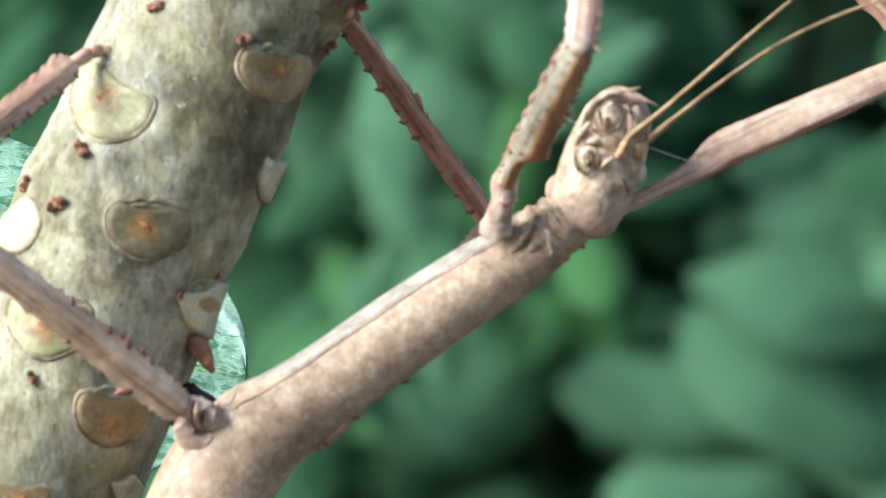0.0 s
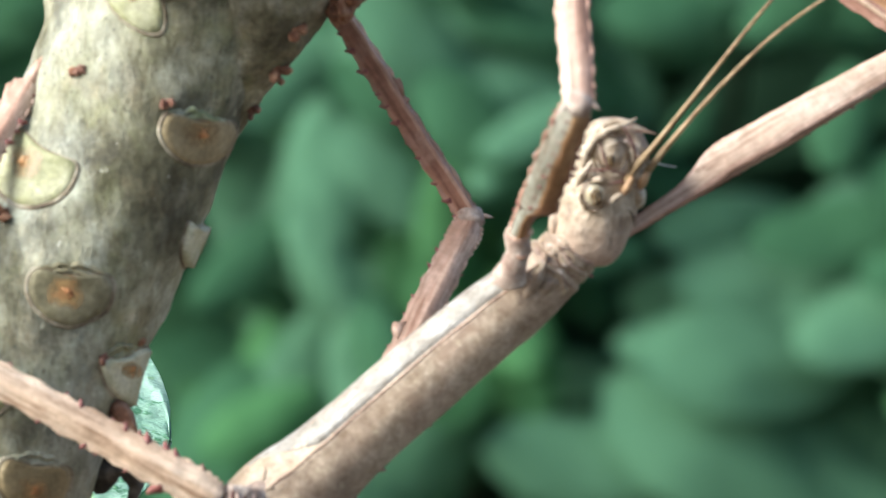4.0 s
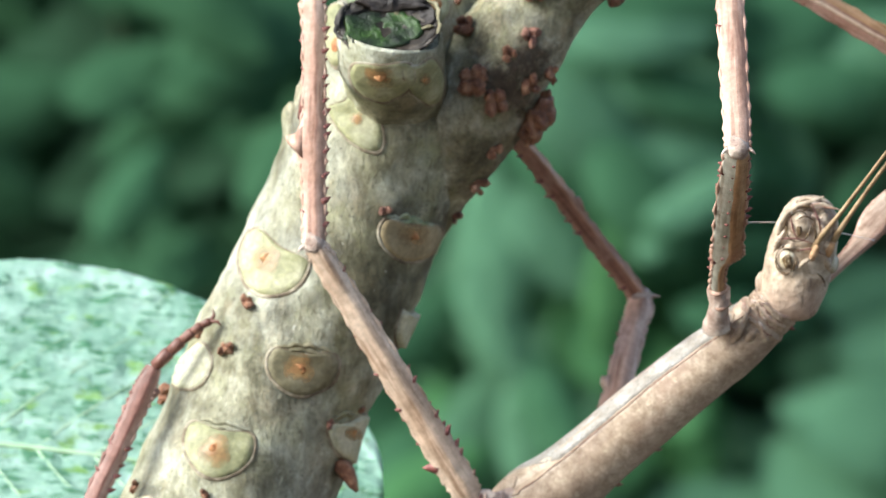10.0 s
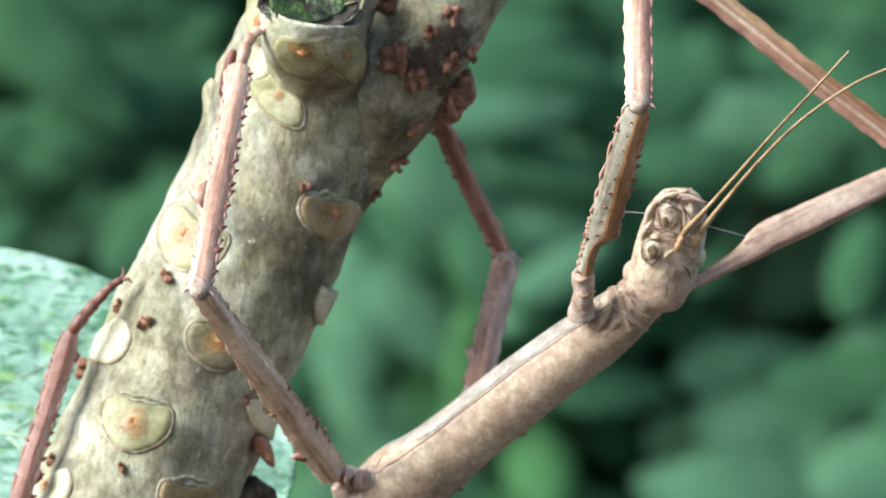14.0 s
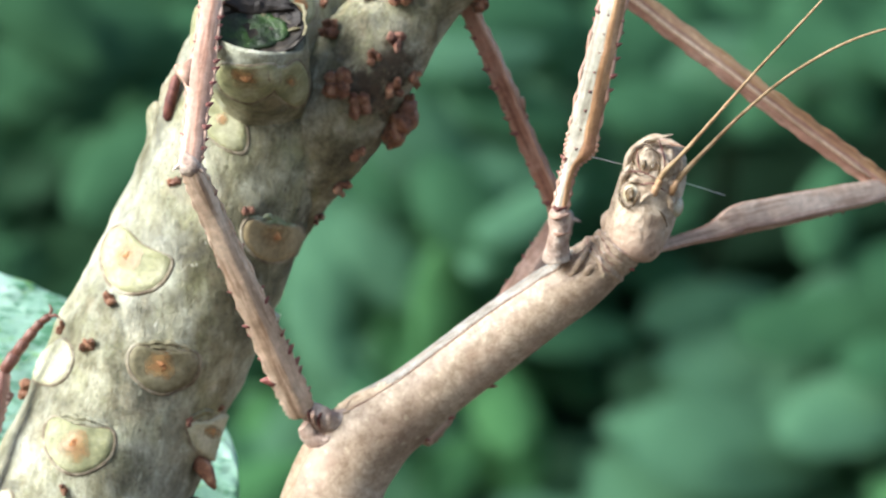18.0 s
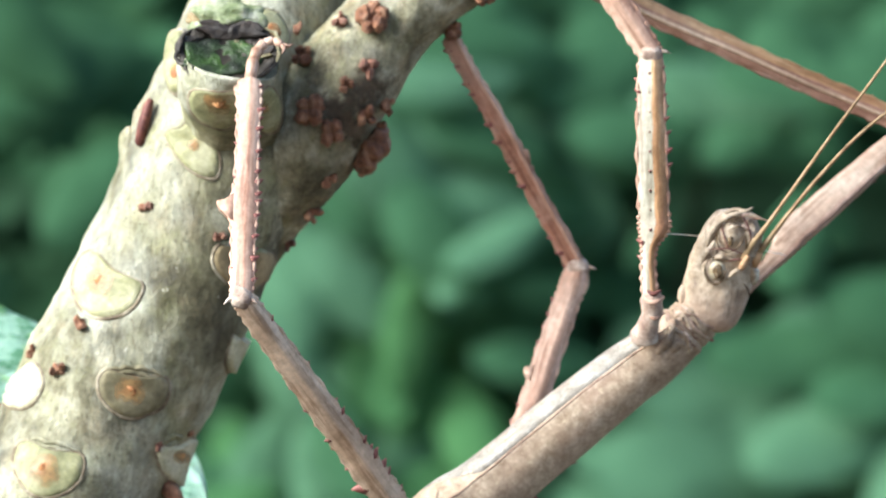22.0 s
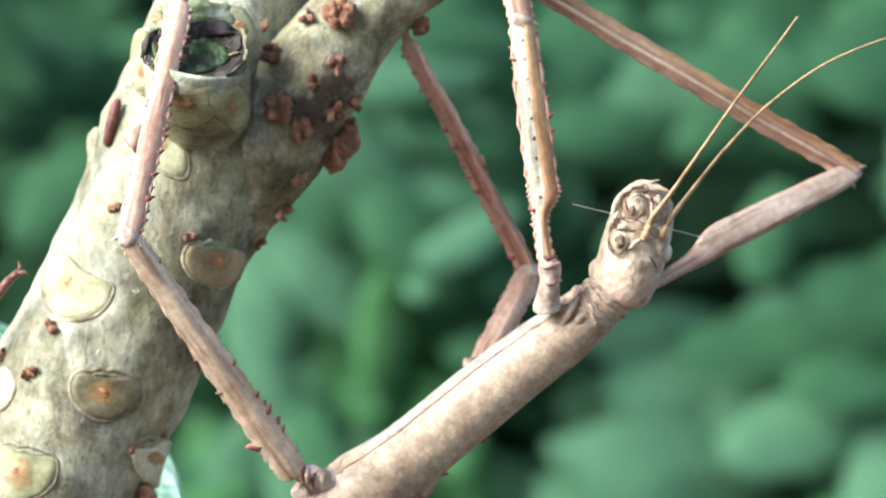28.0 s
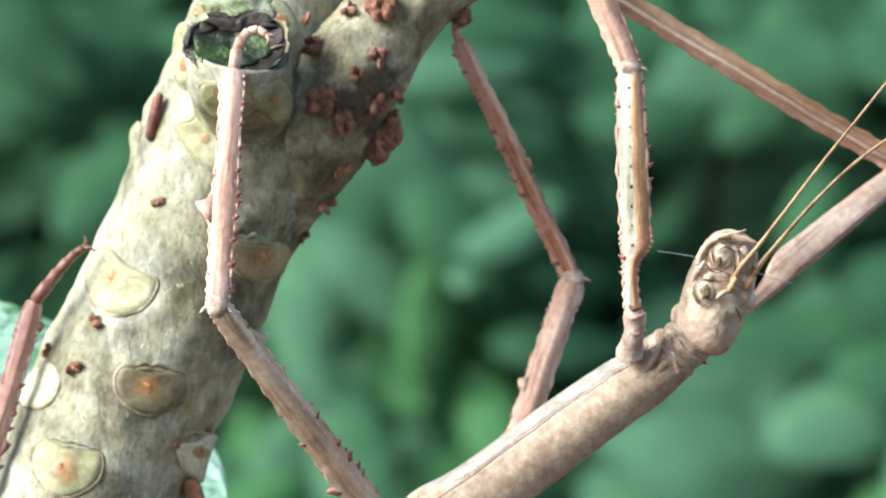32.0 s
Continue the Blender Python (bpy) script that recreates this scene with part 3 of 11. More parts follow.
def pad(u, v, d, rx, ry, turn, facing, mark=None, mat=SCAR):
    """A raised leaf scar on the stub's side."""
    z = Vector(facing).normalized()
    x = Vector((0, 0, 1)).cross(z).normalized()
    y = z.cross(x)
    c, w = math.cos(radians(turn)), math.sin(radians(turn))
    x, y = x * c + y * w, y * c - x * w
    p = at(u, v, d)

    def disc(cx, cy, sx, sy, profile, seed):
        bm = bmesh.new()
        rings(bm, [[p + x * (cx + sx * r * math.cos(a) * (1 + 0.08 * noise.noise(Vector((math.cos(a) * 1.5, math.sin(a) * 1.5, seed))))) + y * (cy + sy * r * math.sin(a) * (1 + 0.08 * noise.noise(Vector((math.cos(a) * 1.5, seed, math.sin(a) * 1.5))))) + z * h for a in (k * math.tau / 40 for k in range(40))] for r, h in profile])
        return bm

    rx, ry = rx * U, ry * U
    part("leaf_scar_rim", disc(0, 0, rx, ry, ((1.08, -0.004), (1.07, -0.0006), (1.03, -0.0001), (0.95, -0.0002)), u), RIM, tree)
    ob = part("leaf_scar", disc(0, 0, rx, ry, ((1.0, -0.003), (0.99, -0.0003), (0.94, 0.0002), (0.7, 0.0005), (0.3, 0.0005), (0.03, 0.0004)), u), mat, tree)
    if mark:
        part("bundle_mark", disc(mark[0] * rx, mark[1] * ry, rx * 0.40, rx * 0.50, ((1.0, 0.0001), (0.9, 0.0005), (0.7, 0.0006), (0.3, 0.0007), (0.03, 0.0007)), v), MARK, ob, "orange ring mark in the scar")


pad(517, -37, -9, 28, 60, 10, (-0.62, -0.75, 0.15), (0.1, -0.35))
pad(686, -93, -11, 34, 42, 24, (0.35, -0.9, 0.25), (0.1, -0.1))

# the shoulder where a leaf once sat
for u, v, d, r, q in ((437, 118, 2, 27, (0.85, 1, 1.5)), (454, 78, 2, 20, (0.9, 1, 1.6))):
    bm = bmesh.new()
    lump(bm, at(u, v, d), r * U, 0.2, u, q, 4)
    part("leaf_base", bm, BARK, tree)


def scar(limb, u, v, w, h, turn=0.0, mat=SCAR, mark=(0.0, 0.05), size=0.3, lift=0.0001):
    """A shield-shaped leaf scar that follows the limb, with its ring mark."""
    t = radians(turn)

    def edge(a):
        x, y = math.cos(a), math.sin(a)
        return (x * (1 - 0.20 * y * y), y) if y < 0 else (x * (1 + 0.10 * y), y * (0.42 + 0.62 * abs(x) ** 1.8))

    def place(x, y, up):
        dx, dy = x * w / 2, -y * h / 2
        return limb.front(u + dx * math.cos(t) - dy * math.sin(t), v + dx * math.sin(t) + dy * math.cos(t), up)[0]

    bm = bmesh.new()
    loops = []
    for r, up in ((1.12, -0.0005), (1.08, 0.00018), (1.03, 0.00036), (0.99, 0.0002)):
        loops.append([place(*(q * r * (1 + 0.04 * noise.noise(Vector((a * 2, u, v)))) for q in edge(a)), up) for a in (k * math.tau / 36 for k in range(36))])
    rings(bm, loops, False)
    ob = part("leaf_scar_rim", bm, RIM, tree)
    bm = bmesh.new()
    loops = []
    for r, up in ((1.03, -0.0002), (0.97, 0.00025 + lift), (0.8, 0.0003 + lift), (0.5, 0.0002 + lift), (0.2, 0.0001 + lift), (0.02, 0.0001 + lift)):
        loops.append([place(*(q * r * (1 + 0.04 * noise.noise(Vector((a * 2, u, v)))) for q in edge(a)), up) for a in (k * math.tau / 36 for k in range(36))])
    rings(bm, loops)
    disc = part("leaf_scar", bm, mat, tree)
    if size:
        def blot(x, y):
            a = math.atan2(y, x)
            g = size * 1.55 * (1 + 0.25 * noise.noise(Vector((math.cos(a), math.sin(a), u * 0.1))))
            return place(mark[0] + x * g, mark[1] + y * g * w / h, 0.00028 + lift)

        film("bundle_mark", blot, HALO, "orange-brown mark in the scar")
        bm = bmesh.new()
        lump(bm, place(mark[0], mark[1] + 0.03, 0.0001 + lift), size * 0.5 * w / 2 * U, 0.9, u, (1.1, 0.25, 1.0), 3)
        part("bundle_core", bm, MARK, disc, "orange centre of the mark")
    return disc


def brow(limb, u, v, w, h, turn, mat):
    """A wrinkled ridge of cork over the straight upper edge of a leaf scar."""
    t = radians(turn)
    for k in range(2):
        bm = bmesh.new()
        row = []
        for i in range(22):
            q = i / 21 * 2 - 1
            dx, dy = q * w * (0.50 - 0.04 * k), -h * (0.27 + 0.075 * k - 0.10 * q * q) + 7 * noise.noise(Vector((q * 3, u * 0.37, k)))
            p = limb.front(u + dx * math.cos(t) - dy * math.sin(t), v + dx * math.sin(t) + dy * math.cos(t), 0.0)[0]
            row.append((*p, 0.00052 * (1 - 0.85 * q * q) * (0.7 + 0.5 * noise.noise(Vector((q * 5, k * 3.0, v)))) + 0.00004))
        tube(bm, row, 9)
        for vert in bm.verts:
            vert.co += Vector((1, -1, 1)) * 0.0003 * noise.noise(vert.co * 900)
        part("scar_brow", bm, mat, tree, "wrinkled corky ridge over the scar" if k == 0 else "")


T, W, S = trunk_limb, twig_limb, stub_limb
brow(T, 308, 683, 124, 118, 12, BARK)
brow(T, 456, 546, 122, 104, 6, SCAR_GREY)
brow(T, 645, 318, 106, 92, 8, LIP)
brow(T, 398, 824, 102, 100, 10, BARK)
brow(T, 537, 670, 74, 112, -16, BARK)
scar(T, 403, 360, 128, 128, 32, SCAR, (-0.16, -0.05), 0.26)
scar(T, 645, 318, 106, 92, 8, SCAR_TAN, (0.05, 0.0), 0.30)
scar(T, 456, 546, 122, 104, 6, SCAR_GREY, (-0.10, -0.10), 0.30)
scar(T, 537, 670, 74, 112, -16, SCAR_WHITE, (-0.05, 0.1), 0.24, 0.0006)
scar(T, 249, 544, 92, 86, -30, SCAR_WHITE, (0.0, 0.0), 0.0)
scar(T, 308, 683, 124, 118, 12, SCAR, (-0.05, -0.2), 0.30)
scar(T, 147, 805, 94, 84, -15, SCAR_WHITE, (0.05, 0.0), 0.24)
scar(T, 398, 824, 102, 100, 10, SCAR_TAN, (0.0, -0.3), 0.30)
scar(T, 263, 950, 90, 80, 5, SCAR_TAN, (0.0, 0.0), 0.3)
scar(T, 419, 951, 40, 110, -20, SCAR_WHITE, (0.0, 0.0), 0.0)
scar(T, 550, 106, 74, 150, -34, SCAR, (0.0, -0.1), 0.20)
scar(S, 604, 41, 108, 84, 0, SCAR, (-0.04, 0.0), 0.30)
scar(S, 674, 42, 62, 96, -20, SCAR, (0.0, -0.1), 0.24)
scar(T, 633, 473, 28, 88, 18, SCAR_WHITE, (0.0, 0.0), 0.0, 0.0010)


def bud(limb, u, v, r, n=3, mat=BUD, lift=0.6):
    """A dried bud stalk: a short neck with a few knobs."""
    p, out = min((l.front(u, v) for l in (limb, T, W)), key=lambda q: q[0].y if abs(q[0].x - at(u, v).x) < 0.0006 else 1 + math.hypot(q[0].x - at(u, v).x, q[0].z - at(u, v).z))
    r = r * U * 0.84
    side = out.cross(Vector((0, 0, 1))).normalized()
    up = side.cross(out)

    def crumple(bm):
        for vert in bm.verts:
            vert.co += out * r * 0.20 * noise.noise(vert.co * 700) + side * r * 0.22 * noise.noise(vert.co * 850)

    bm = bmesh.new()
    lump(bm, p + out * r * 0.05, r * 0.75, 0.6, u * 0.37, (1, 1, 1), 3)
    crumple(bm)
    ob = part("dry_bud", bm, mat, tree)
    for k in range(n):
        a = k * math.tau / n + u
        q = p + out * r * lift * random.uniform(0.7, 1.3) + (side * math.cos(a) + up * math.sin(a)) * r * 0.72
        bm = bmesh.new()
        lump(bm, q, r * random.uniform(0.46, 0.68), 0.35, v * 0.21 + k, (random.uniform(0.7, 1.15), random.uniform(0.8, 1.3), random.uniform(0.8, 1.3)), 3)
        crumple(bm)
        part("knob", bm, mat, ob)
    return ob


for limb, u, v, r, n in (
        (W, 878, 123, 34, 6), (W, 873, 148, 24, 4), (W, 888, 93, 24, 4), (W, 761, 48, 26, 4), (W, 797, 81, 24, 4), (W, 854, 51, 20, 3), (W, 879, 73, 16, 3), (W, 872, 110, 26, 4), (W, 859, 140, 20, 3),
        (W, 890, 30, 17, 3), (W, 747, -50, 20, 4), (W, 857, -32, 18, 3), (W, 822, -1, 15, 3), (W, 871, -114, 28, 5), (W, 812, -113, 16, 3),
        (W, 731, -100, 13, 2), (W, 1011, -97, 21, 4), (W, 1057, -173, 22, 4), (W, 1167, -177, 20, 4),
        (T, 791, 167, 16, 2), (T, 760, 226, 19, 3), (T, 721, 281, 12, 2), (T, 571, 84, 12, 2), (T, 603, 273, 12, 2),
        (T, 323, 515, 17, 2), (T, 359, 434, 15, 2), (T, 284, 770, 11, 2), (T, 477, 222, 12, 1), (T, 463, 223, 9, 1),
        (T, 272, 485, 12, 2), (T, 502, 647, 11, 1), (T, 554, 626, 9, 1), (T, 156, 760, 12, 2), (T, 197, 596, 20, 2)):
    bud(limb, u, v, r, n, BUD_PINK if (u + v) % 3 == 0 else BUD)

# the dark red stub of a lost leaf stalk, the spur under a scar, and the curled dry bract
p, out = T.front(461, 71)
bm = bmesh.new()
tube(bm, [(*(p + Vector((0.0011, -0.0012, 0.0036))), 0.0005), (*(p + Vector((0.0008, -0.0016, 0.0025))), 0.0009), (*(p + Vector((0, -0.0016, -0.0005))), 0.0010), (*(p + Vector((-0.0005, -0.0012, -0.0034))), 0.0009), (*(p + Vector((-0.0006, -0.0008, -0.0038))), 0.0005)], 5)
part("leaf_stalk_stub", bm, DARK_BUD, tree, "dark red dried stalk stub")
p, out = T.front(516, 723)
bm = bmesh.new()
tube(bm, [(*p, 0.0016), (*(p + Vector((0.0012, -0.001, -0.0012))), 0.0015), (*(p + Vector((0.0022, -0.0012, -0.003))), 0.0009), (*(p + Vector((0.0028, -0.001, -0.0042))), 0.0003)])
for v in bm.verts:
    v.co += Vector((1, -1, 1)) * 0.0005 * noise.noise(v.co * 700)
part("spur", bm, BUD, tree, "brown papery spur")
p, out = T.front(498, 845)
bm = bmesh.new()
tube(bm, [tuple(q) for q in spline([(*p, 0.0020), (*(p + Vector((0.0020, -0.002, 0.0022))), 0.0022), (*(p + Vector((0.0042, -0.002, 0.0020))), 0.0016), (*(p + Vector((0.0052, -0.001, -0.0002))), 0.0012), (*(p + Vector((0.0046, 0.0, -0.0030))), 0.0006)], 16)], 12)
for v in bm.verts:
    v.co += Vector((1, -1, 1)) * 0.0007 * noise.noise(v.co * 500)
part("curled_bract", bm, ROT, tree, "curled dark dried bract")


for limb, u, v, w, h, turn in ((T, 395, 740, 150, 110, 20), (W, 821, 49, 130, 130, 20), (T, 732, 196, 120, 130, 0), (T, 635, 273, 120, 60, -15), (T, 607, 453, 90, 160, 20),
                               (T, 670, 102, 120, 80, 0), (T, 181, 769, 80, 70, 0), (T, 440, 126, 60, 120, 15), (T, 424, 599, 150, 150, 0), (T, 703, 291, 90, 160, 20)):
    stain(limb, u, v, w, h, turn)
# brown wet patch round the buds of the side branch, with a run of clear sap
BROWN = film_material("brown_wet_stain", (0.045, 0.028, 0.018), (0.12, 0.082, 0.055), 330, 0.36, 0.72)
SAP = film_material("clear_sap", (0.16, 0.15, 0.14), (0.42, 0.42, 0.44), 900, 0.30, 0.75)
SAP.node_tree.nodes["Principled BSDF"].inputs["Roughness"].default_value = 0.06
for u, v, w, h, turn, mat, name, label in (
        (858, 5, 130, 90, -35, BROWN, "wet_stain", "brown wet stain"), (793, 46, 100, 70, 10, BROWN, "wet_stain", "brown wet stain"),
        (834, 80, 90, 60, 20, BROWN, "wet_stain", "brown wet stain"), (758, 39, 44, 34, 20, SAP, "sap_run", "glossy clear sap run")):
    c, q = math.cos(radians(turn)), math.sin(radians(turn))
    film(name, lambda x, y: min((l.front(u + x * w / 2 * c - y * h / 2 * q, v + x * w / 2 * q + y * h / 2 * c, 0.00010)[0] for l in (W,)), key=lambda p: p.y), mat, label)



# ---- leaves ----
def leaf_half(s, width, tip, blunt):
    return width / 2 * (max(math.sin(math.pi * min(s, 1) ** (0.85 * tip)), 0.0) ** blunt)


def leaf_height(s, t, half, length, width, bend, fold, ripple, seed, dome):
    return -bend * length * s * s + fold * half * abs(t) - dome * half * t * t + ripple * width * noise.noise(Vector((s * 4, t * 1.5, seed)))


def leaf_mesh(bm, length, width, bend=0.15, fold=0.12, nx=22, ny=10, ripple=0.02, seed=0.0, tip=1.0, dome=0.0, blunt=0.62, crinkle=0.0):
    """A blade along +x from the stalk, its face towards +z."""
    grid = []
    for i in range(nx + 1):
        s = i / nx
        half = leaf_half(s, width, tip, blunt)
        row = []
        for j in range(ny + 1):
            t = j / ny * 2 - 1
            z = leaf_height(s, t, half, length, width, bend, fold, ripple, seed, dome)
            if crinkle:
                q = Vector((s * length, t * half, 0))
                z += crinkle * (noise.noise(q * 260) + 0.6 * noise.noise(q * 620))
            row.append(bm.verts.new((s * length, t * half, z)))
        grid.append(row)
    for i in range(nx):
        for j in range(ny):
            a = (grid[i][j], grid[i + 1][j], grid[i + 1][j + 1], grid[i][j + 1])
            bm.faces.new(a)
    bmesh.ops.remove_doubles(bm, verts=bm.verts, dist=1e-6)


# the mint leaf behind the trunk
leaf = thing("green_leaf", "large mottled mint-green leaf behind the branch", "leaf")
bm = bmesh.new()
leaf_mesh(bm, 0.114, 0.082, 0.03, 0.06, 170, 90, 0.03, 3.0, 1.0, 0.0, 0.46, 0.00045)
blade = part("blade", bm, LEAF_NEAR, leaf)
md = blade.modifiers.new("thickness", "SOLIDIFY")
md.thickness = 0.0004


def on_leaf(x, y, up):
    s = x / 0.114
    half = leaf_half(s, 0.082, 1.0, 0.46)
    return (x, y, leaf_height(s, y / max(half, 1e-4), half, 0.114, 0.082, 0.03, 0.06, 0.03, 3.0, 0.0) + up)


bm = bmesh.new()
tube(bm, [(*on_leaf(x, 0, 0.0001), 0.0008 * (1 - x / 0.125)) for x in [0.001 + k * 0.0054 for k in range(21)]], 8)
part("midrib", bm, VEIN, leaf, "pale midrib")
for k in range(9):
    for s in (-1, 1):
        bm = bmesh.new()
        x0 = 0.012 + k * 0.010
        y1 = min(0.034 * math.sin(math.pi * (x0 + 0.012) / 0.125), 0.9 * leaf_half((x0 + 0.022) / 0.114, 0.082, 1.0, 0.46)) if x0 < 0.09 else 0.0004
        tube(bm, [(*on_leaf(x0 - 0.008 + q * 0.026 + 0.004 * q * q, s * y1 * q, -0.00004), 0.00020 * (1.15 - q)) for q in [k2 / 12 for k2 in range(13)]], 6)
        part("side_vein", bm, VEIN, leaf)
a, b = at(-672, 641, 62), at(567, 774, 56)
x = (b - a).normalized()
z = Vector((0.05, -0.74, 0.66))
z = (z - x * x.dot(z)).normalized()
y = z.cross(x)
leaf.matrix_basis = Matrix.Translation(a) @ Matrix((x, y, z)).transposed().to_4x4()
# its stalk, down to the soil
back = leaf.matrix_basis.inverted()
bm = bmesh.new()
tube(bm, [(*(back @ Vector(q[:3])), q[3]) for q in spline([(*a, 0.0009), (*(a + Vector((-0.03, 0.004, -0.01))), 0.0011), (-0.24, 0.09, -0.25, 0.002), (-0.25, 0.10, -0.76, 0.003)], 24)], 8)
part("leaf_stalk", bm, STEM, leaf, "slim green stalk")


# ---- the shrub behind ----
LEAF_BM = []
for k in range(4):
    bm = bmesh.new()
    leaf_mesh(bm, 0.15, 0.058 + 0.009 * k, 0.16 + 0.06 * k, 0.10, 18, 10, 0.05, k * 7.1, 1.0, 0.45)
    me = bpy.data.meshes.new("leaf_blade")
    bm.to_mesh(me)
    bm.free()
    me.polygons.foreach_set("use_smooth", [True] * len(me.polygons))
    LEAF_BM.append(me)


def far_leaf(parent, mats, x, y, z, size, turn, tilt, k, name="leaf"):
    """A leaf of the shrub: its middle at x, y, z; turn in the picture, tilt of its face up from the viewer."""
    me = mats[k % len(mats)]
    ob = new(name, me)
    ob.parent = parent
    m = Matrix.Translation((x, y, z)) @ Matrix.Rotation(radians(tilt), 4, "X") @ Matrix.Rotation(radians(90), 4, "X") @ Matrix.Rotation(radians(turn), 4, "Z")
    ob.matrix_basis = m @ Matrix.Scale(size, 4) @ Matrix.Translation((-0.075, 0, 0))
    return ob


def coloured(mat):
    out = []
    for me in LEAF_BM:
        c = me.copy()
        c.materials.append(mat)
        out.append(c)
    return out


M_FAR, M_LIT, M_YOUNG, M_DIM = coloured(LEAF_FAR), coloured(LEAF_LIT), coloured(LEAF_YOUNG), coloured(LEAF_DIM)
shrub = thing("background_shrub", "dense broad-leaved green shrub behind the branch", "shrub")
for k in range(7):
    bm = bmesh.new()
    x0 = -0.42 + k * 0.15
    tube(bm, [tuple(q) for q in spline([(x0 * 0.6, 5.9, -0.76, 0.018), (x0 * 1.2, 5.9, -0.3, 0.014), (x0 * 1.8, 5.85 + 0.08 * (k % 3), 0.1, 0.009), (x0 * 2.2, 5.8, 0.6, 0.004)], 14)], 8)
    part("stem", bm, STEM, shrub)
rnd = random.Random(11)
# the shrub is laid out by bearing from the viewer: steps of 1/11212 to the right and up
VIEW, STEP = Vector((0.015, -1.03, 0.006)), 1 / 11212


def bearing(a, b, y):
    d = y - VIEW.y
    return VIEW.x + a * STEP * d, y, VIEW.z + b * STEP * d


# gaps between the leaves: bearing of the middle, half width and half height
GAPS = [
    (-965, 125, 60, 80), (-660, 75, 70, 90), (-975, 440, 70, 60), (215, 385, 115, 55), (330, 70, 38, 40),
    (525, 180, 150, 88), (805, 290, 95, 45), (820, 105, 70, 60), (640, 5, 95, 45), (265, -265, 130, 80), (415, -185, 28, 22), (45, -155, 22, 40),
    (815, -330, 60, 20), (60, -500, 110, 40), (150, -600, 150, 60), (1020, 420, 60, 60),
    (375, 175, 40, 45), (365, -85, 90, 36), (-900, 340, 150, 90), (-700, 200, 60, 60), (-960, 0, 60, 60)]


def in_gap(a, b, reach=0.0):
    return any(math.hypot((a - p) / (w + reach), (b - q) / (h + reach)) < 1 for p, q, w, h in GAPS)


# the inner leaves, their shade painted in with the dim tone
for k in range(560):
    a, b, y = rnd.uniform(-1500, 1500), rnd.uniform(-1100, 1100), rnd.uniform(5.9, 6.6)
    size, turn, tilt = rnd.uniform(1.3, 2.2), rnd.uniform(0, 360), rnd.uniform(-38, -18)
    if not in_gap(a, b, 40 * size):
        far_leaf(shrub, M_DIM, *bearing(a, b, y), size, turn, tilt, k)
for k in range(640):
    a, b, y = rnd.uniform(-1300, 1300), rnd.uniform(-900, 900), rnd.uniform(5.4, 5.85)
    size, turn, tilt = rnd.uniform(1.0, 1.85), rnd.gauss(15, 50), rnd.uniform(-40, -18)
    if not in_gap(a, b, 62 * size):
        # left of the trunk the dim tone paints in the shade
        far_leaf(shrub, M_DIM if k % 4 == 0 or a < -480 else M_LIT if k % 9 == 0 and b < 120 else M_FAR, *bearing(a, b, y), size, turn, tilt, k)
# the bank on the shrub's lower right, painted in the lit tone
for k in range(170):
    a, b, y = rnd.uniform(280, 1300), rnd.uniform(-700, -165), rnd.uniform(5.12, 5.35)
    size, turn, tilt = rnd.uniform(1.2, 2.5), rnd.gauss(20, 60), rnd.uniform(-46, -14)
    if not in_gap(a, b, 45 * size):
        far_leaf(shrub, M_LIT, *bearing(a, b, y), size, turn, tilt, k)
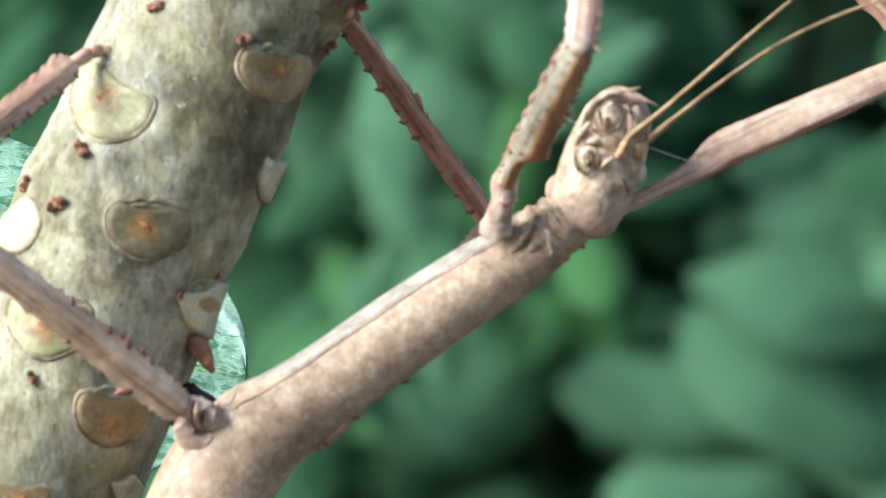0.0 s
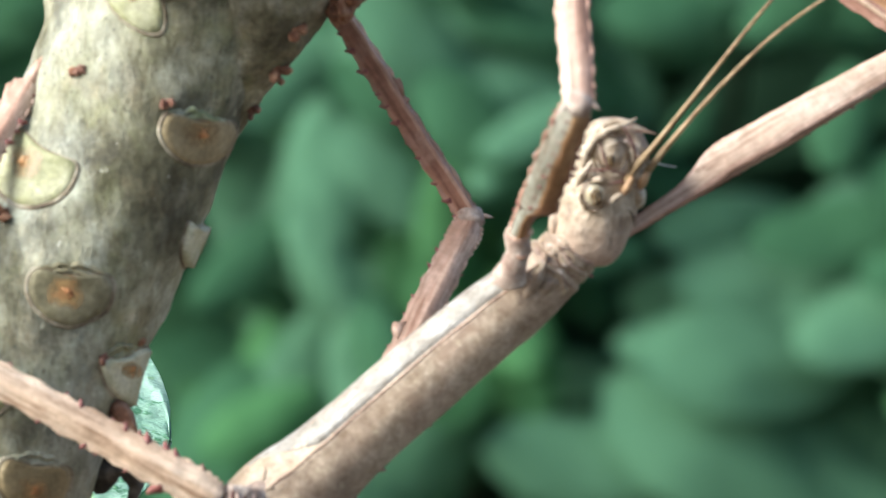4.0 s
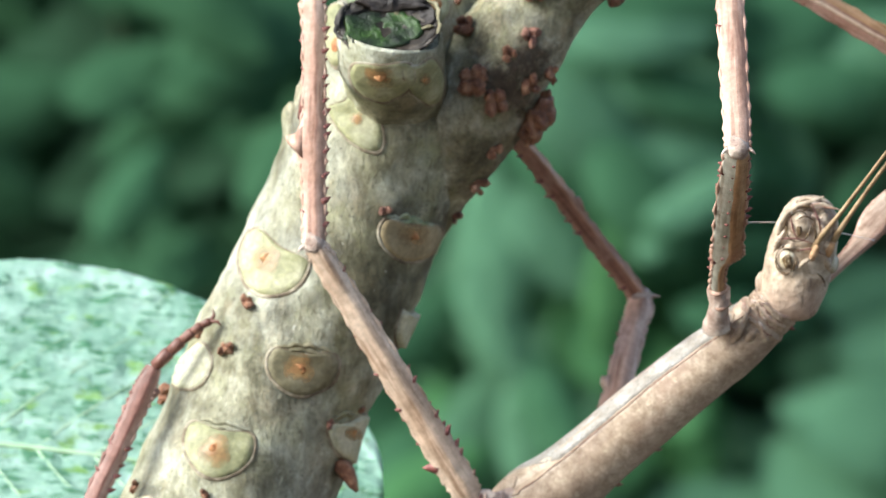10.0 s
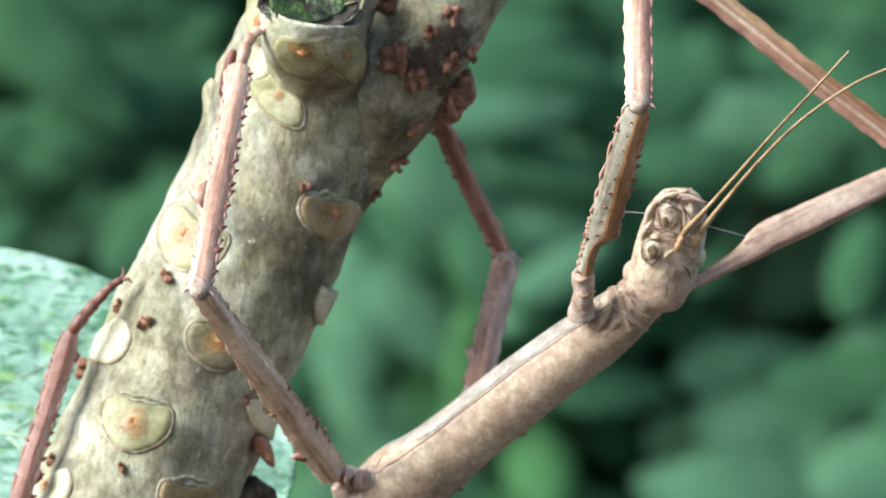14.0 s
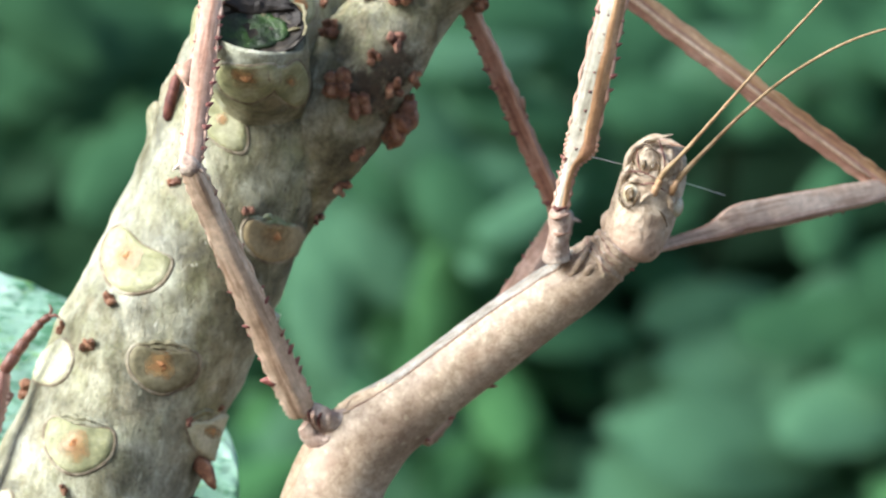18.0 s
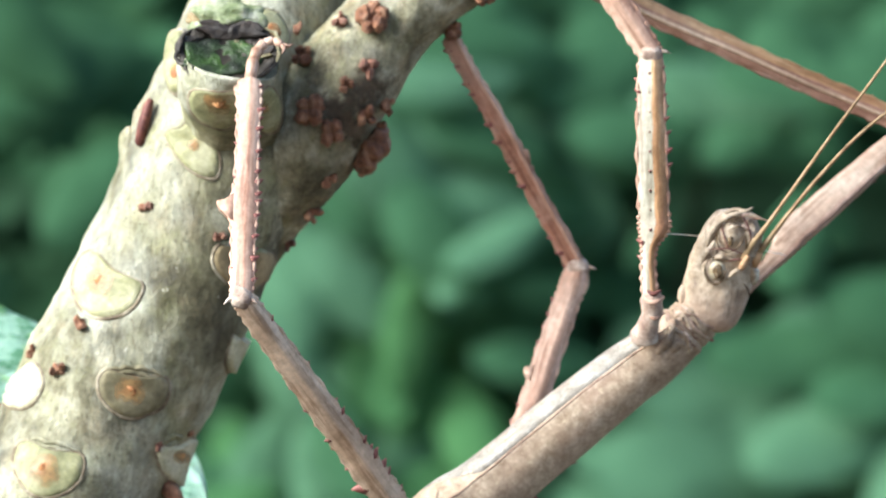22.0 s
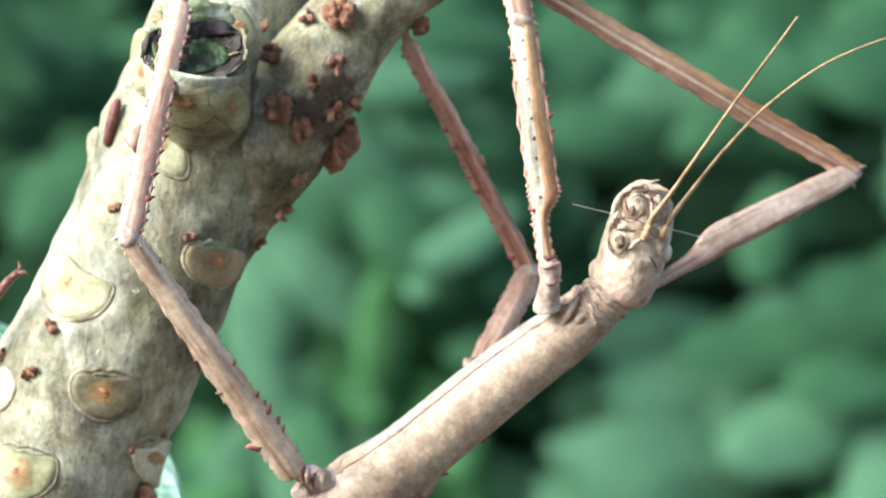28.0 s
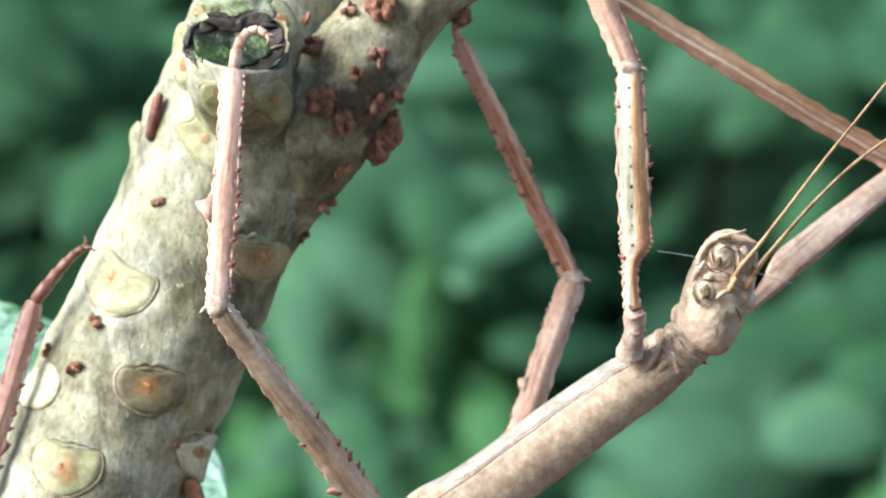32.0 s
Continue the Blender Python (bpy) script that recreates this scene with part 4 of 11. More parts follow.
# the leaves painted lit or dim by place: skin, bearing of the middle, size, turn in the picture, tilt
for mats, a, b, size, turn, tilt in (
        # the lit-tone pair behind the far legs, and the young leaves beside it
        (M_LIT, -215, 40, 0.62, -78, -24), (M_LIT, -160, -20, 0.64, -98, -22), (M_LIT, -110, 40, 0.5, -70, -28), (M_LIT, -260, -20, 0.5, -80, -26), (M_LIT, -90, -60, 0.5, 80, -26), (M_YOUNG, -40, 40, 0.42, 60, -28), (M_LIT, -180, 120, 0.5, -40, -30), (M_YOUNG, 0, -150, 0.42, 75, -24), (M_LIT, -215, -110, 0.46, -60, -26), (M_LIT, -150, 80, 0.40, -50, -30), (M_FAR, -240, 110, 0.5, -60, -30),
        (M_LIT, -195, -190, 0.40, -80, -22), (M_YOUNG, -60, -120, 0.44, 70, -24), (M_YOUNG, -10, -80, 0.50, -82, -22), (M_YOUNG, 105, -215, 0.46, 72, -24), (M_YOUNG, 130, -285, 0.50, 60, -26), (M_YOUNG, 20, -330, 0.40, 60, -26),
        (M_YOUNG, -320, -290, 0.40, 70, -24), (M_FAR, -350, -120, 0.5, 60, -30), (M_FAR, -400, -440, 0.8, 60, -30), (M_LIT, -60, -420, 0.6, 30, -30), (M_LIT, -220, -460, 0.6, -40, -30), (M_LIT, 20, -220, 0.45, 60, -28), (M_LIT, -250, -290, 0.5, 60, -26), (M_LIT, -160, -340, 0.5, -70, -26), (M_YOUNG, -330, -380, 0.5, 40, -28), (M_FAR, -120, -260, 0.5, 60, -28),
        (M_LIT, -60, 260, 0.6, -50, -32), (M_LIT, 70, 190, 0.6, 30, -32), (M_LIT, 150, 120, 0.5, 60, -30), (M_LIT, -160, 310, 0.6, -30, -34), (M_LIT, 110, 320, 0.5, 20, -34), (M_LIT, -290, 220, 0.6, 40, -32), (M_LIT, 30, 420, 0.6, 10, -35),
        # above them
        (M_FAR, -70, 185, 0.55, -40, -35), (M_LIT, -115, 215, 0.40, -50, -34), (M_FAR, -60, 350, 0.6, 20, -35), (M_FAR, -250, 330, 0.7, -40, -35), (M_FAR, 110, 230, 0.34, 30, -35),
        (M_FAR, 165, 115, 0.55, 40, -32), (M_FAR, 130, 60, 0.5, 70, -30), (M_FAR, 30, 265, 0.6, 10, -34), (M_FAR, 200, 200, 0.5, -30, -34), (M_FAR, 40, 120, 0.5, -50, -30), (M_LIT, 60, 60, 0.36, 70, -28), (M_FAR, 120, 310, 0.45, 20, -34), (M_FAR, 70, 10, 0.42, 40, -32), (M_FAR, 150, -30, 0.42, -20, -34), (M_FAR, 225, -85, 0.50, 15, -34), (M_FAR, 240, 25, 0.3, 15, -34), (M_FAR, 90, 480, 0.7, 0, -35),
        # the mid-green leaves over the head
        (M_FAR, 390, 330, 0.55, 10, -38), (M_LIT, 470, 335, 0.44, -15, -36), (M_LIT, 560, 375, 0.60, -20, -38), (M_FAR, 350, 440, 0.7, 20, -36), (M_FAR, 600, 310, 0.44, 30, -36), (M_FAR, 700, 420, 0.7, -10, -38),
        (M_FAR, 680, 120, 0.42, 50, -32), (M_LIT, 960, 200, 0.55, 75, -32), (M_FAR, 950, 60, 0.6, 60, -32), (M_FAR, 880, 420, 0.6, 20, -36), (M_FAR, 1080, 260, 0.6, 60, -34), (M_FAR, 420, 110, 0.26, 60, -32),
        # the broad bank below and beside the head, mostly in the lit tone
        (M_LIT, 430, -260, 0.6, 20, -38), (M_LIT, 520, -170, 0.73, 25, -40), (M_LIT, 560, -110, 0.8, 12, -42), (M_LIT, 510, -270, 0.78, 8, -42), (M_LIT, 620, -200, 0.98, 15, -42),
        (M_LIT, 470, -420, 0.92, 10, -40), (M_FAR, 700, -60, 0.77, 20, -40), (M_LIT, 780, -170, 1.01, 10, -42), (M_FAR, 900, -90, 0.9, 20, -40), (M_LIT, 880, -220, 0.84, 5, -42), (M_LIT, 600, -330, 0.70, 0, -40), (M_LIT, 720, -350, 0.8, 10, -40), (M_LIT, 950, -300, 0.8, 10, -40), (M_LIT, 770, -40, 0.62, 10, -38), (M_LIT, 460, -40, 0.5, 30, -38),
        (M_LIT, 600, -440, 0.84, 10, -40), (M_LIT, 840, -420, 0.98, -10, -38), (M_YOUNG, 930, -400, 0.70, -20, -36), (M_LIT, 380, -560, 1.12, 10, -40), (M_LIT, 660, -540, 1.12, 0, -40), (M_FAR, 880, 0, 0.70, 20, -38), (M_LIT, 1050, -60, 0.98, 15, -40),
        (M_FAR, 300, -400, 0.84, 10, -40), (M_LIT, 260, -480, 0.84, 15, -40), (M_LIT, 1050, -260, 1.12, 10, -40),
        # behind the trunk's other side, mostly in the dim tone for shade
        (M_FAR, -860, 130, 0.42, 70, -30), (M_FAR, -780, 250, 0.6, 20, -34), (M_DIM, -850, 350, 0.6, 10, -34), (M_DIM, -640, 420, 0.7, 30, -34), (M_DIM, -700, 320, 0.5, -30, -34), (M_DIM, -780, 10, 0.44, 70, -30), (M_DIM, -900, -20, 0.5, 40, -30),
        (M_DIM, -560, 200, 0.6, 60, -34), (M_DIM, -500, -60, 0.6, 60, -30), (M_DIM, -1060, 280, 0.6, 20, -34), (M_DIM, -760, 520, 0.8, -10, -34)):
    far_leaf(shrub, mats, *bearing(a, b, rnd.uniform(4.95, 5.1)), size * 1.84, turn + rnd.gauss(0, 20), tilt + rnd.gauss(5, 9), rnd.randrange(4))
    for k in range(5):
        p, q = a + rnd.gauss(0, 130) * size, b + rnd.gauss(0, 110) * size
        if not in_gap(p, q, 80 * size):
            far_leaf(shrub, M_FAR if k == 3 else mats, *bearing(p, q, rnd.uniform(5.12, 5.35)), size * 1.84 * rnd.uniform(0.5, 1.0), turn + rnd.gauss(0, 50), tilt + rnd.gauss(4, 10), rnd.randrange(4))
# the hedge that closes the view, coloured dark for the shade in the gaps
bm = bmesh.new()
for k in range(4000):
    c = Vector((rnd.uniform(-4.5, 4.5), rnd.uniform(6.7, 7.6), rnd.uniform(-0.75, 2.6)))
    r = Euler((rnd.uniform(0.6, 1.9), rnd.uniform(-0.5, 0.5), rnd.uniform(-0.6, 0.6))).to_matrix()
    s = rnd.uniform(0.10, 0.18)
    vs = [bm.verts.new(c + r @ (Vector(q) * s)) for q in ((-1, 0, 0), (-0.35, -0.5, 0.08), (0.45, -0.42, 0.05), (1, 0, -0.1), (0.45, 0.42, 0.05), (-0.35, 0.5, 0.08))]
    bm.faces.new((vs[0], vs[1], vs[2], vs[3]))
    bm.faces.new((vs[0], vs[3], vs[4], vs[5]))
tagged(part("hedge", bm, LEAF_SHADE, None, smooth=False), "dense hedge leaves far behind, painted dark as shade", "hedge", kind="stuff")
# added sheet behind the hedge, its shaded depth put into the colour
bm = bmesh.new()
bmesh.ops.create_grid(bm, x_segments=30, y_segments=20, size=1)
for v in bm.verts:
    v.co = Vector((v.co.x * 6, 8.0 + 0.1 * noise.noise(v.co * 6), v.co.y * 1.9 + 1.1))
tagged(part("backdrop", bm, LEAF_SHADE), "added sheet behind the hedge, painted as its shaded depth", "backdrop", kind="structure")


# ---- the stick insect ----
insect = thing("stick_insect", "large tan spiny stick insect swaying on the branch", "stick insect", group="")
insect.matrix_basis = pose(0, 0, 0)

BODY = [
    (-30.1, -0.5, -44.1, 8.2, 7.6), (-28.3, -0.3, -36.7, 7.8, 7.4), (-24.8, 0.1, -30.8, 7.2, 7.0), (-20.6, 1.0, -26.5, 6.25, 6.1), (-16.1, 2.2, -21.9, 5.7, 5.5), (-7.5, 4.0, -13.3, 5.5, 5.3),
    (0.75, 5.7, -5.45, 5.25, 4.9), (4.65, 6.6, -2.05, 5.0, 4.6), (7.7, 7.1, 1.1, 4.75, 4.2), (10.0, 7.5, 3.4, 4.3, 4.0), (11.6, 7.8, 5.2, 4.0, 3.8), (12.6, 8.0, 7.2, 3.4, 3.4)]
HEAD = [
    (12.8, 8.4, 3.6, 2.2, 2.2), (13.0, 8.4, 4.4, 4.0, 3.6), (13.3, 8.4, 5.8, 4.9, 4.4), (14.0, 8.4, 8.6, 5.35, 4.8), (14.7, 8.4, 11.6, 5.45, 4.9), (15.3, 8.3, 14.6, 5.4, 4.8),
    (15.9, 8.3, 17.4, 5.1, 4.6), (16.4, 8.2, 19.4, 4.7, 4.2), (16.8, 8.2, 21.2, 4.0, 3.6), (17.1, 8.2, 22.5, 2.9, 2.6), (17.2, 8.1, 23.2, 0.9, 0.9)]


def loft(stations, n, shape):
    """Skin stations of x, y, z, half height, half depth (mm); shape(s, a) gives the section's swell and lift."""
    path = stations
    bm = bmesh.new()
    loops = []
    for i, p in enumerate(path):
        a, b = path[max(i - 1, 0)], path[min(i + 1, len(path) - 1)]
        x = (Vector(b[:3]) - Vector(a[:3])).normalized()
        y = Vector((0, -1, 0))
        y = (y - x * x.dot(y)).normalized()
        z = y.cross(x)  # towards the belly side
        loop = []
        for k in range(n):
            t = k * math.tau / n
            g = shape(i / (len(path) - 1), t)
            loop.append(mm(p[:3]) + (z * math.cos(t) * p[3] + y * math.sin(t) * p[4]) * 0.001 * g)
        loops.append(loop)
    rings(bm, loops)
    return bm


def body_shape(s, t):
    ridge = 0.055 * math.exp(-((t - 1.12) / 0.10) ** 2) - 0.05 * math.exp(-((t - 0.92) / 0.14) ** 2)
    wrinkle = 0.02 * noise.noise(Vector((s * 18, math.cos(t) * 1.5, math.sin(t) * 1.5)))
    fold = 0.05 * math.exp(-((s - 0.80) / 0.012) ** 2) + 0.05 * math.exp(-((s - 0.90) / 0.010) ** 2) - 0.05 * math.exp(-((s - 0.82) / 0.012) ** 2) - 0.05 * math.exp(-((s - 0.92) / 0.01) ** 2)
    return 1 + ridge + wrinkle + fold


path = spline(BODY, 130)
thorax = part("thorax", loft(path, 64, body_shape), SHELL, insect, "mottled tan thorax with a pale belly edge")


def on_body(s, t, lift=0.0):
    """A place on the thorax: s along it, t round it (radians from the belly)."""
    i = min(int(s * (len(path) - 1)), len(path) - 2)
    p = path[i]
    x = (Vector(path[i + 1][:3]) - Vector(p[:3])).normalized()
    y = Vector((0, -1, 0))
    y = (y - x * x.dot(y)).normalized()
    z = y.cross(x)
    g = body_shape(s, t)
    return mm(p[:3]) + (z * math.cos(t) * (p[3] * g + lift) + y * math.sin(t) * (p[4] * g + lift)) * 0.001


# pale stripe along the belly edge, and the red-brown side ridge
bm = bmesh.new()
loops = []
for k in range(60):
    s = 0.20 + k / 59 * 0.56
    w = max(min(1.0, k / 14, (59 - k) / 6), 0.12)
    loops.append([on_body(s, 0.22 + q * 0.92 * w, h) for q, h in ((-0.9, -0.3), (-0.9, 0.05), (-0.5, 0.08), (-0.1, 0.09), (0.3, 0.09), (0.6, 0.08), (0.9, 0.05), (0.9, -0.3))])
rings(bm, loops)
part("belly_stripe", bm, WHITE_STRIPE, insect, "whitish stripe along the belly")
bm = bmesh.new()
tube(bm, [(*on_body(0.12 + k / 69 * 0.66, 1.12 + 0.012 * math.sin(k * 0.6), 0.0), 0.00010 if 0 < k < 69 else 0.00005) for k in range(70)], 8)
part("side_ridge", bm, RED_LINE, insect, "thin red-brown ridge line")
# creases at the neck and where the segments meet
for s, a0, a1, r in ((0.66, 0.3, 1.2, 0.25), (0.72, 0.2, 1.6, 0.38), (0.78, 0.2, 2.5, 0.40), (0.86, 0.3, 2.7, 0.42), (0.20, 0.3, 1.2, 0.3)):
    bm = bmesh.new()
    tube(bm, [(*on_body(s + 0.012 * math.sin(k * 0.5 + s * 50), a0 + (a1 - a0) * k / 19, -0.12), (0.00004 if k in (0, 19) else r * 0.001 * (0.85 + 0.2 * math.sin(k * 0.8)))) for k in range(20)], 10)
    part("segment_fold", bm, SHELL, insect)
for s, a0, a1 in ((0.70, 0.2, 1.5), (0.80, 0.3, 2.5), (0.83, 1.3, 2.4), (0.885, 0.3, 2.6)):
    bm = bmesh.new()
    tube(bm, [(*on_body(s + 0.008 * math.sin(k * 0.9 + s * 40), a0 + (a1 - a0) * k / 15, 0.02), 0.00003 if k in (0, 15) else 0.00011) for k in range(16)], 6)
    part("crease", bm, RED_LINE, insect)
for k in range(9):
    s = 0.77 + k * 0.021
    a0, a1 = 0.35 + 0.3 * math.sin(k * 2.1), 1.9 + 0.6 * math.sin(k * 1.3 + 1)
    bm = bmesh.new()
    tube(bm, [(*on_body(s + 0.014 * math.sin(i * 0.45 + k * 2.7), a0 + (a1 - a0) * i / 17, -0.05), 0.00004 if i in (0, 17) else 0.00030 * (0.7 + 0.4 * math.sin(i * 1.1 + k))) for i in range(18)], 8)
    for v in bm.verts:
        v.co += Vector((1, -1, 1)) * 0.00025 * noise.noise(v.co * 900)
    part("segment_fold", bm, (SHELL, JOINT, SHELL)[k % 3], insect)
# raised plates between the fore legs and the neck
for p, q, r, w in (((5.1, 2.9, -1.6), (7.4, 2.4, 1.2), (8.6, 2.9, 4.5), 0.7), ((7.2, 3.8, -1.4), (9, 3.5, 0.9), (9.9, 4.1, 2.9), 1.0), ((9.5, 4.9, 1.1), (10.7, 5.1, 3), (11.8, 6, 4.2), 0.8)):
    bm = bmesh.new()
    row = [tuple(np.array(v) * 0.001) for v in spline([(*p, 0.15), (*q, w), (*r, 0.2)], 18)]
    tube(bm, row, 10)
    for v in bm.verts:
        v.co += Vector((1, -1, 1)) * 0.0003 * noise.noise(v.co * 900)
    part("neck_plate", bm, SHELL, insect)
# small spines under the thorax's back
for s, t in ((0.30, 3.35), (0.37, 3.3), (0.43, 3.45), (0.88, 3.2), (0.93, 3.3)):
    bm = bmesh.new()
    p = on_body(s, t, -0.2)
    q = on_body(s + 0.005, t, 0.7)
    tube(bm, [(*p, 0.0005), (*(p + (q - p) * 0.5), 0.0003), (*q, 0.00005)], 7)
    part("spine", bm, SPINE, insect)


def head_shape(s, t):
    wrinkle = 0.5 + 0.5 * math.tanh((s - 0.45) * 9)
    return 1 + 0.03 * noise.noise(Vector((s * 9, math.cos(t) * 2, math.sin(t) * 2))) + (0.012 + 0.03 * wrinkle) * noise.noise(Vector((s * 26, math.cos(t) * 6, math.sin(t) * 6))) + (0.004 + 0.014 * wrinkle) * noise.noise(Vector((s * 60, math.cos(t) * 15, math.sin(t) * 15)))


head = part("head", loft(spline(HEAD, 90), 96, head_shape), HEADSKIN, insect, "wrinkled tan head")


def on_head(p):
    """From the head's own frame, where it is 18 long, to the insect's."""
    x, y, z = p
    return x + 0.9 + (z - 13) * 0.06, y - 0.25, 3.8 + (z - 4.9) * 1.08


def ball(name, c, r, mat, parent, label="", squash=(1, 1, 1), rough=0.06, seed=1.0):
    bm = bmesh.new()
    lump(bm, mm(on_head(c) if parent is not insect else c), r * 0.001, rough, seed, squash, 3)
    return part(name, bm, mat, parent, label)


ball("eye_socket", (13.3, 4.6, 14.1), 2.2, HEADSKIN, head, "", (1, 0.7, 1.05), 0.1)
eye = ball("eye", (13.4, 4, 14.1), 1.55, EYE, head, "amber compound eye", (1, 0.75, 1.1), 0.02)
ball("pupil", (13.9, 2.75, 13.9), 0.75, PUPIL, eye, "", (0.9, 0.4, 1.3), 0.8)
eye = ball("eye", (19.2, 9.3, 13.2), 1.35, EYE, head, "amber compound eye", (0.8, 1, 1.25), 0.02)
# cheeks, jaws and the folded mouth parts
for c, r, q in (((14.9, 4.7, 19.3), 2.3, (0.95, 0.8, 1.05)), ((18, 6.3, 19.1), 2.0, (0.8, 0.9, 1.3)), ((15.1, 4.6, 16.5), 1.5, (1.2, 0.6, 0.8)), ((11.9, 5, 17.7), 1.3, (0.8, 0.8, 1.5)), ((18.8, 6.7, 16.3), 1.2, (1.3, 0.8, 0.8)), ((18.9, 8, 18.7), 1.3, (0.7, 0.8, 1.8)),
                ((8.7, 6.8, 9.6), 1.25, (0.8, 0.9, 1.4)), ((9.0, 7, 7.4), 1.2, (0.9, 0.9, 1.2))):
    ball("mouth_lobe", c, r, HEADSKIN, head, "", q, 0.18, r)
# the pit is a dark ball, its shade put into the colour
ball("mouth_pit", (15.2, 2.9, 18.6), 0.55, PUPIL, head, "", (0.8, 0.6, 1.5), 0.3)


def strand(name, pts, mat, parent, n=24, sides=8, label="", rough=0.0):
    """A thin curved piece through rows of body points and radii (mm)."""
    bm = bmesh.new()
    if parent is head:
        pts = [(on_head(p), r) for p, r in pts]
    tube(bm, [tuple(np.array(q) * 0.001) for q in spline([(*p, r) for p, r in pts], n)], sides)
    if rough:
        for v in bm.verts:
            v.co += Vector((1, -1, 1)) * rough * (noise.noise(v.co * 420) + 0.5 * noise.noise(v.co * 1100))
    return part(name, bm, mat, parent, label)


strand("palp", [((11.4, 4.3, 17.6), 0.5), ((12.1, 3.6, 20), 0.55), ((13.9, 3.8, 21.9), 0.5), ((16.3, 4.6, 22.8), 0.35), ((17.8, 5.8, 23.6), 0.12)], HEADSKIN, head)
strand("palp", [((11.3, 5.2, 18.7), 0.45), ((12.9, 5, 21.6), 0.5), ((14.8, 5.4, 23), 0.4), ((17.3, 5.7, 22.8), 0.3), ((19.3, 6.4, 22.1), 0.12)], HEADSKIN, head)
strand("palp", [((16.7, 3.7, 21), 0.35), ((17.9, 4.1, 20.3), 0.3), ((18.8, 4.5, 18.9), 0.2)], JOINT, head)
strand("palp", [((18.4, 7.2, 21.1), 0.5), ((19.4, 7.1, 19.7), 0.55), ((19.7, 7.4, 17.8), 0.4)], HEADSKIN, head)
strand("head_line", [((10.7, 3.6, 7.1), 0.1), ((13.6, 5, 5.3), 0.22), ((15.4, 6.2, 5.4), 0.1)], JOINT, head)
# thin dark strands that paint the shade of the head's creases
for p, q, r in (((11.7, 2.9, 17), (14.9, 2.7, 17.4), (17.8, 4.1, 16.6)), ((16.3, 4.2, 22.6), (17.9, 3.7, 20.4), (18.5, 4.3, 17.9)), ((13.4, 3.2, 20.7), (14.1, 2.7, 19), (15, 2.8, 17.4)), ((15, 3.2, 15.5), (17.1, 3.7, 15.9), (19, 5.5, 14.9))):
    strand("crease", [(p, 0.05), (q, 0.15), (r, 0.05)], DARK_BUD, head, 12, 6)
for p, q, r, w in (((14.5, 2.7, 20), (16, 2.5, 20.9), (17.5, 3.4, 20.2), 0.18), ((17.2, 3.4, 19.8), (17.8, 3.5, 18.2), (17.5, 3.9, 16.6), 0.2), ((11.9, 3.6, 16.3), (13.4, 3.1, 15.7), (14.7, 3.1, 15.9), 0.16), ((12.1, 3.4, 12.4), (13.7, 3.1, 11.9), (15.1, 3.4, 12.8), 0.18), ((18.1, 5.3, 12.2), (18.9, 6.2, 11.3), (19.2, 7.4, 9.9), 0.15), ((12.8, 3.7, 21.1), (14.8, 3.6, 22.1), (16.8, 4.4, 22.1), 0.2)):
    strand("crease", [(p, 0.04), (q, w), (r, 0.04)], PUPIL, head, 14, 6)
for p, q, r, w in (((12.1, 4, 15.1), (14, 3.1, 16.1), (15.8, 3.5, 15.9), 0.5), ((15.2, 3.8, 12.6), (16.4, 3.5, 13.9), (17.4, 4, 14.5), 0.45), ((17.8, 4, 16.6), (18.6, 4.5, 17.9), (18.6, 5, 19.8), 0.5), ((10.9, 4.6, 14.7), (11.6, 3.7, 16.3), (12.5, 3.4, 18.2), 0.55), ((18.8, 5.9, 14.6), (19.3, 6.7, 13.5), (19.5, 7.7, 12.3), 0.6), ((9.9, 4.3, 6.6), (11.3, 3.9, 5.3), (12.9, 4.7, 4.4), 0.4)):
    strand("head_fold", [(p, 0.12), (q, w), (r, 0.12)], HEADSKIN, head, 16, 10, "", 0.0003)
for p, q, r in (((17.3, 4.5, 14.4), (17.8, 3.7, 15.3), (18.4, 3.6, 16.6)), ((19.2, 6.6, 14.7), (19.6, 6, 15.6), (20.1, 5.9, 16.8))):
    strand("antenna_base", [(p, 0.45), (q, 0.6), (r, 0.45)], LEGAMBER, head, 12, 12, "thick orange-brown antenna base", 0.0002)
# dark rims round the eye and the jaw, and the ragged crest of mouth bristles
for c, r, w in (((13.4, 3.2, 14.1), 1.75, 0.16), ((14.9, 3.1, 19.2), 2.1, 0.17)):
    strand("dark_rim", [((c[0] + r * math.cos(k * 0.6 + 1.0), c[1] + 0.25 * math.sin(k * 2.1), c[2] + 1.1 * r * math.sin(k * 0.6 + 1.0)), w * (0.3 if k in (0, 9) else 0.8 + 0.4 * math.sin(k * 1.7))) for k in range(10)], PUPIL, head, 40, 6)
for k in range(8):
    a = k * 0.45
    strand("bristle", [((11.2 + a * 0.9, 4.4 + 0.25 * a, 18.0 + a * 0.8), 0.3), ((12.6 + a, 3.9 + 0.3 * a, 20.6 + 0.4 * a), 0.34), ((15.4 + a, 4.3 + 0.3 * a, 22.3 + 0.25 * math.sin(k * 2.3)), 0.26), ((18.2 + 0.8 * a, 5.2 + 0.3 * a, 22.7 - 0.35 * a + 0.4 * math.sin(k * 3.1)), 0.06)], (HEADSKIN, JOINT, HEADSKIN, LEGPALE)[k % 4], head, 22, 7, "", 0.00022)
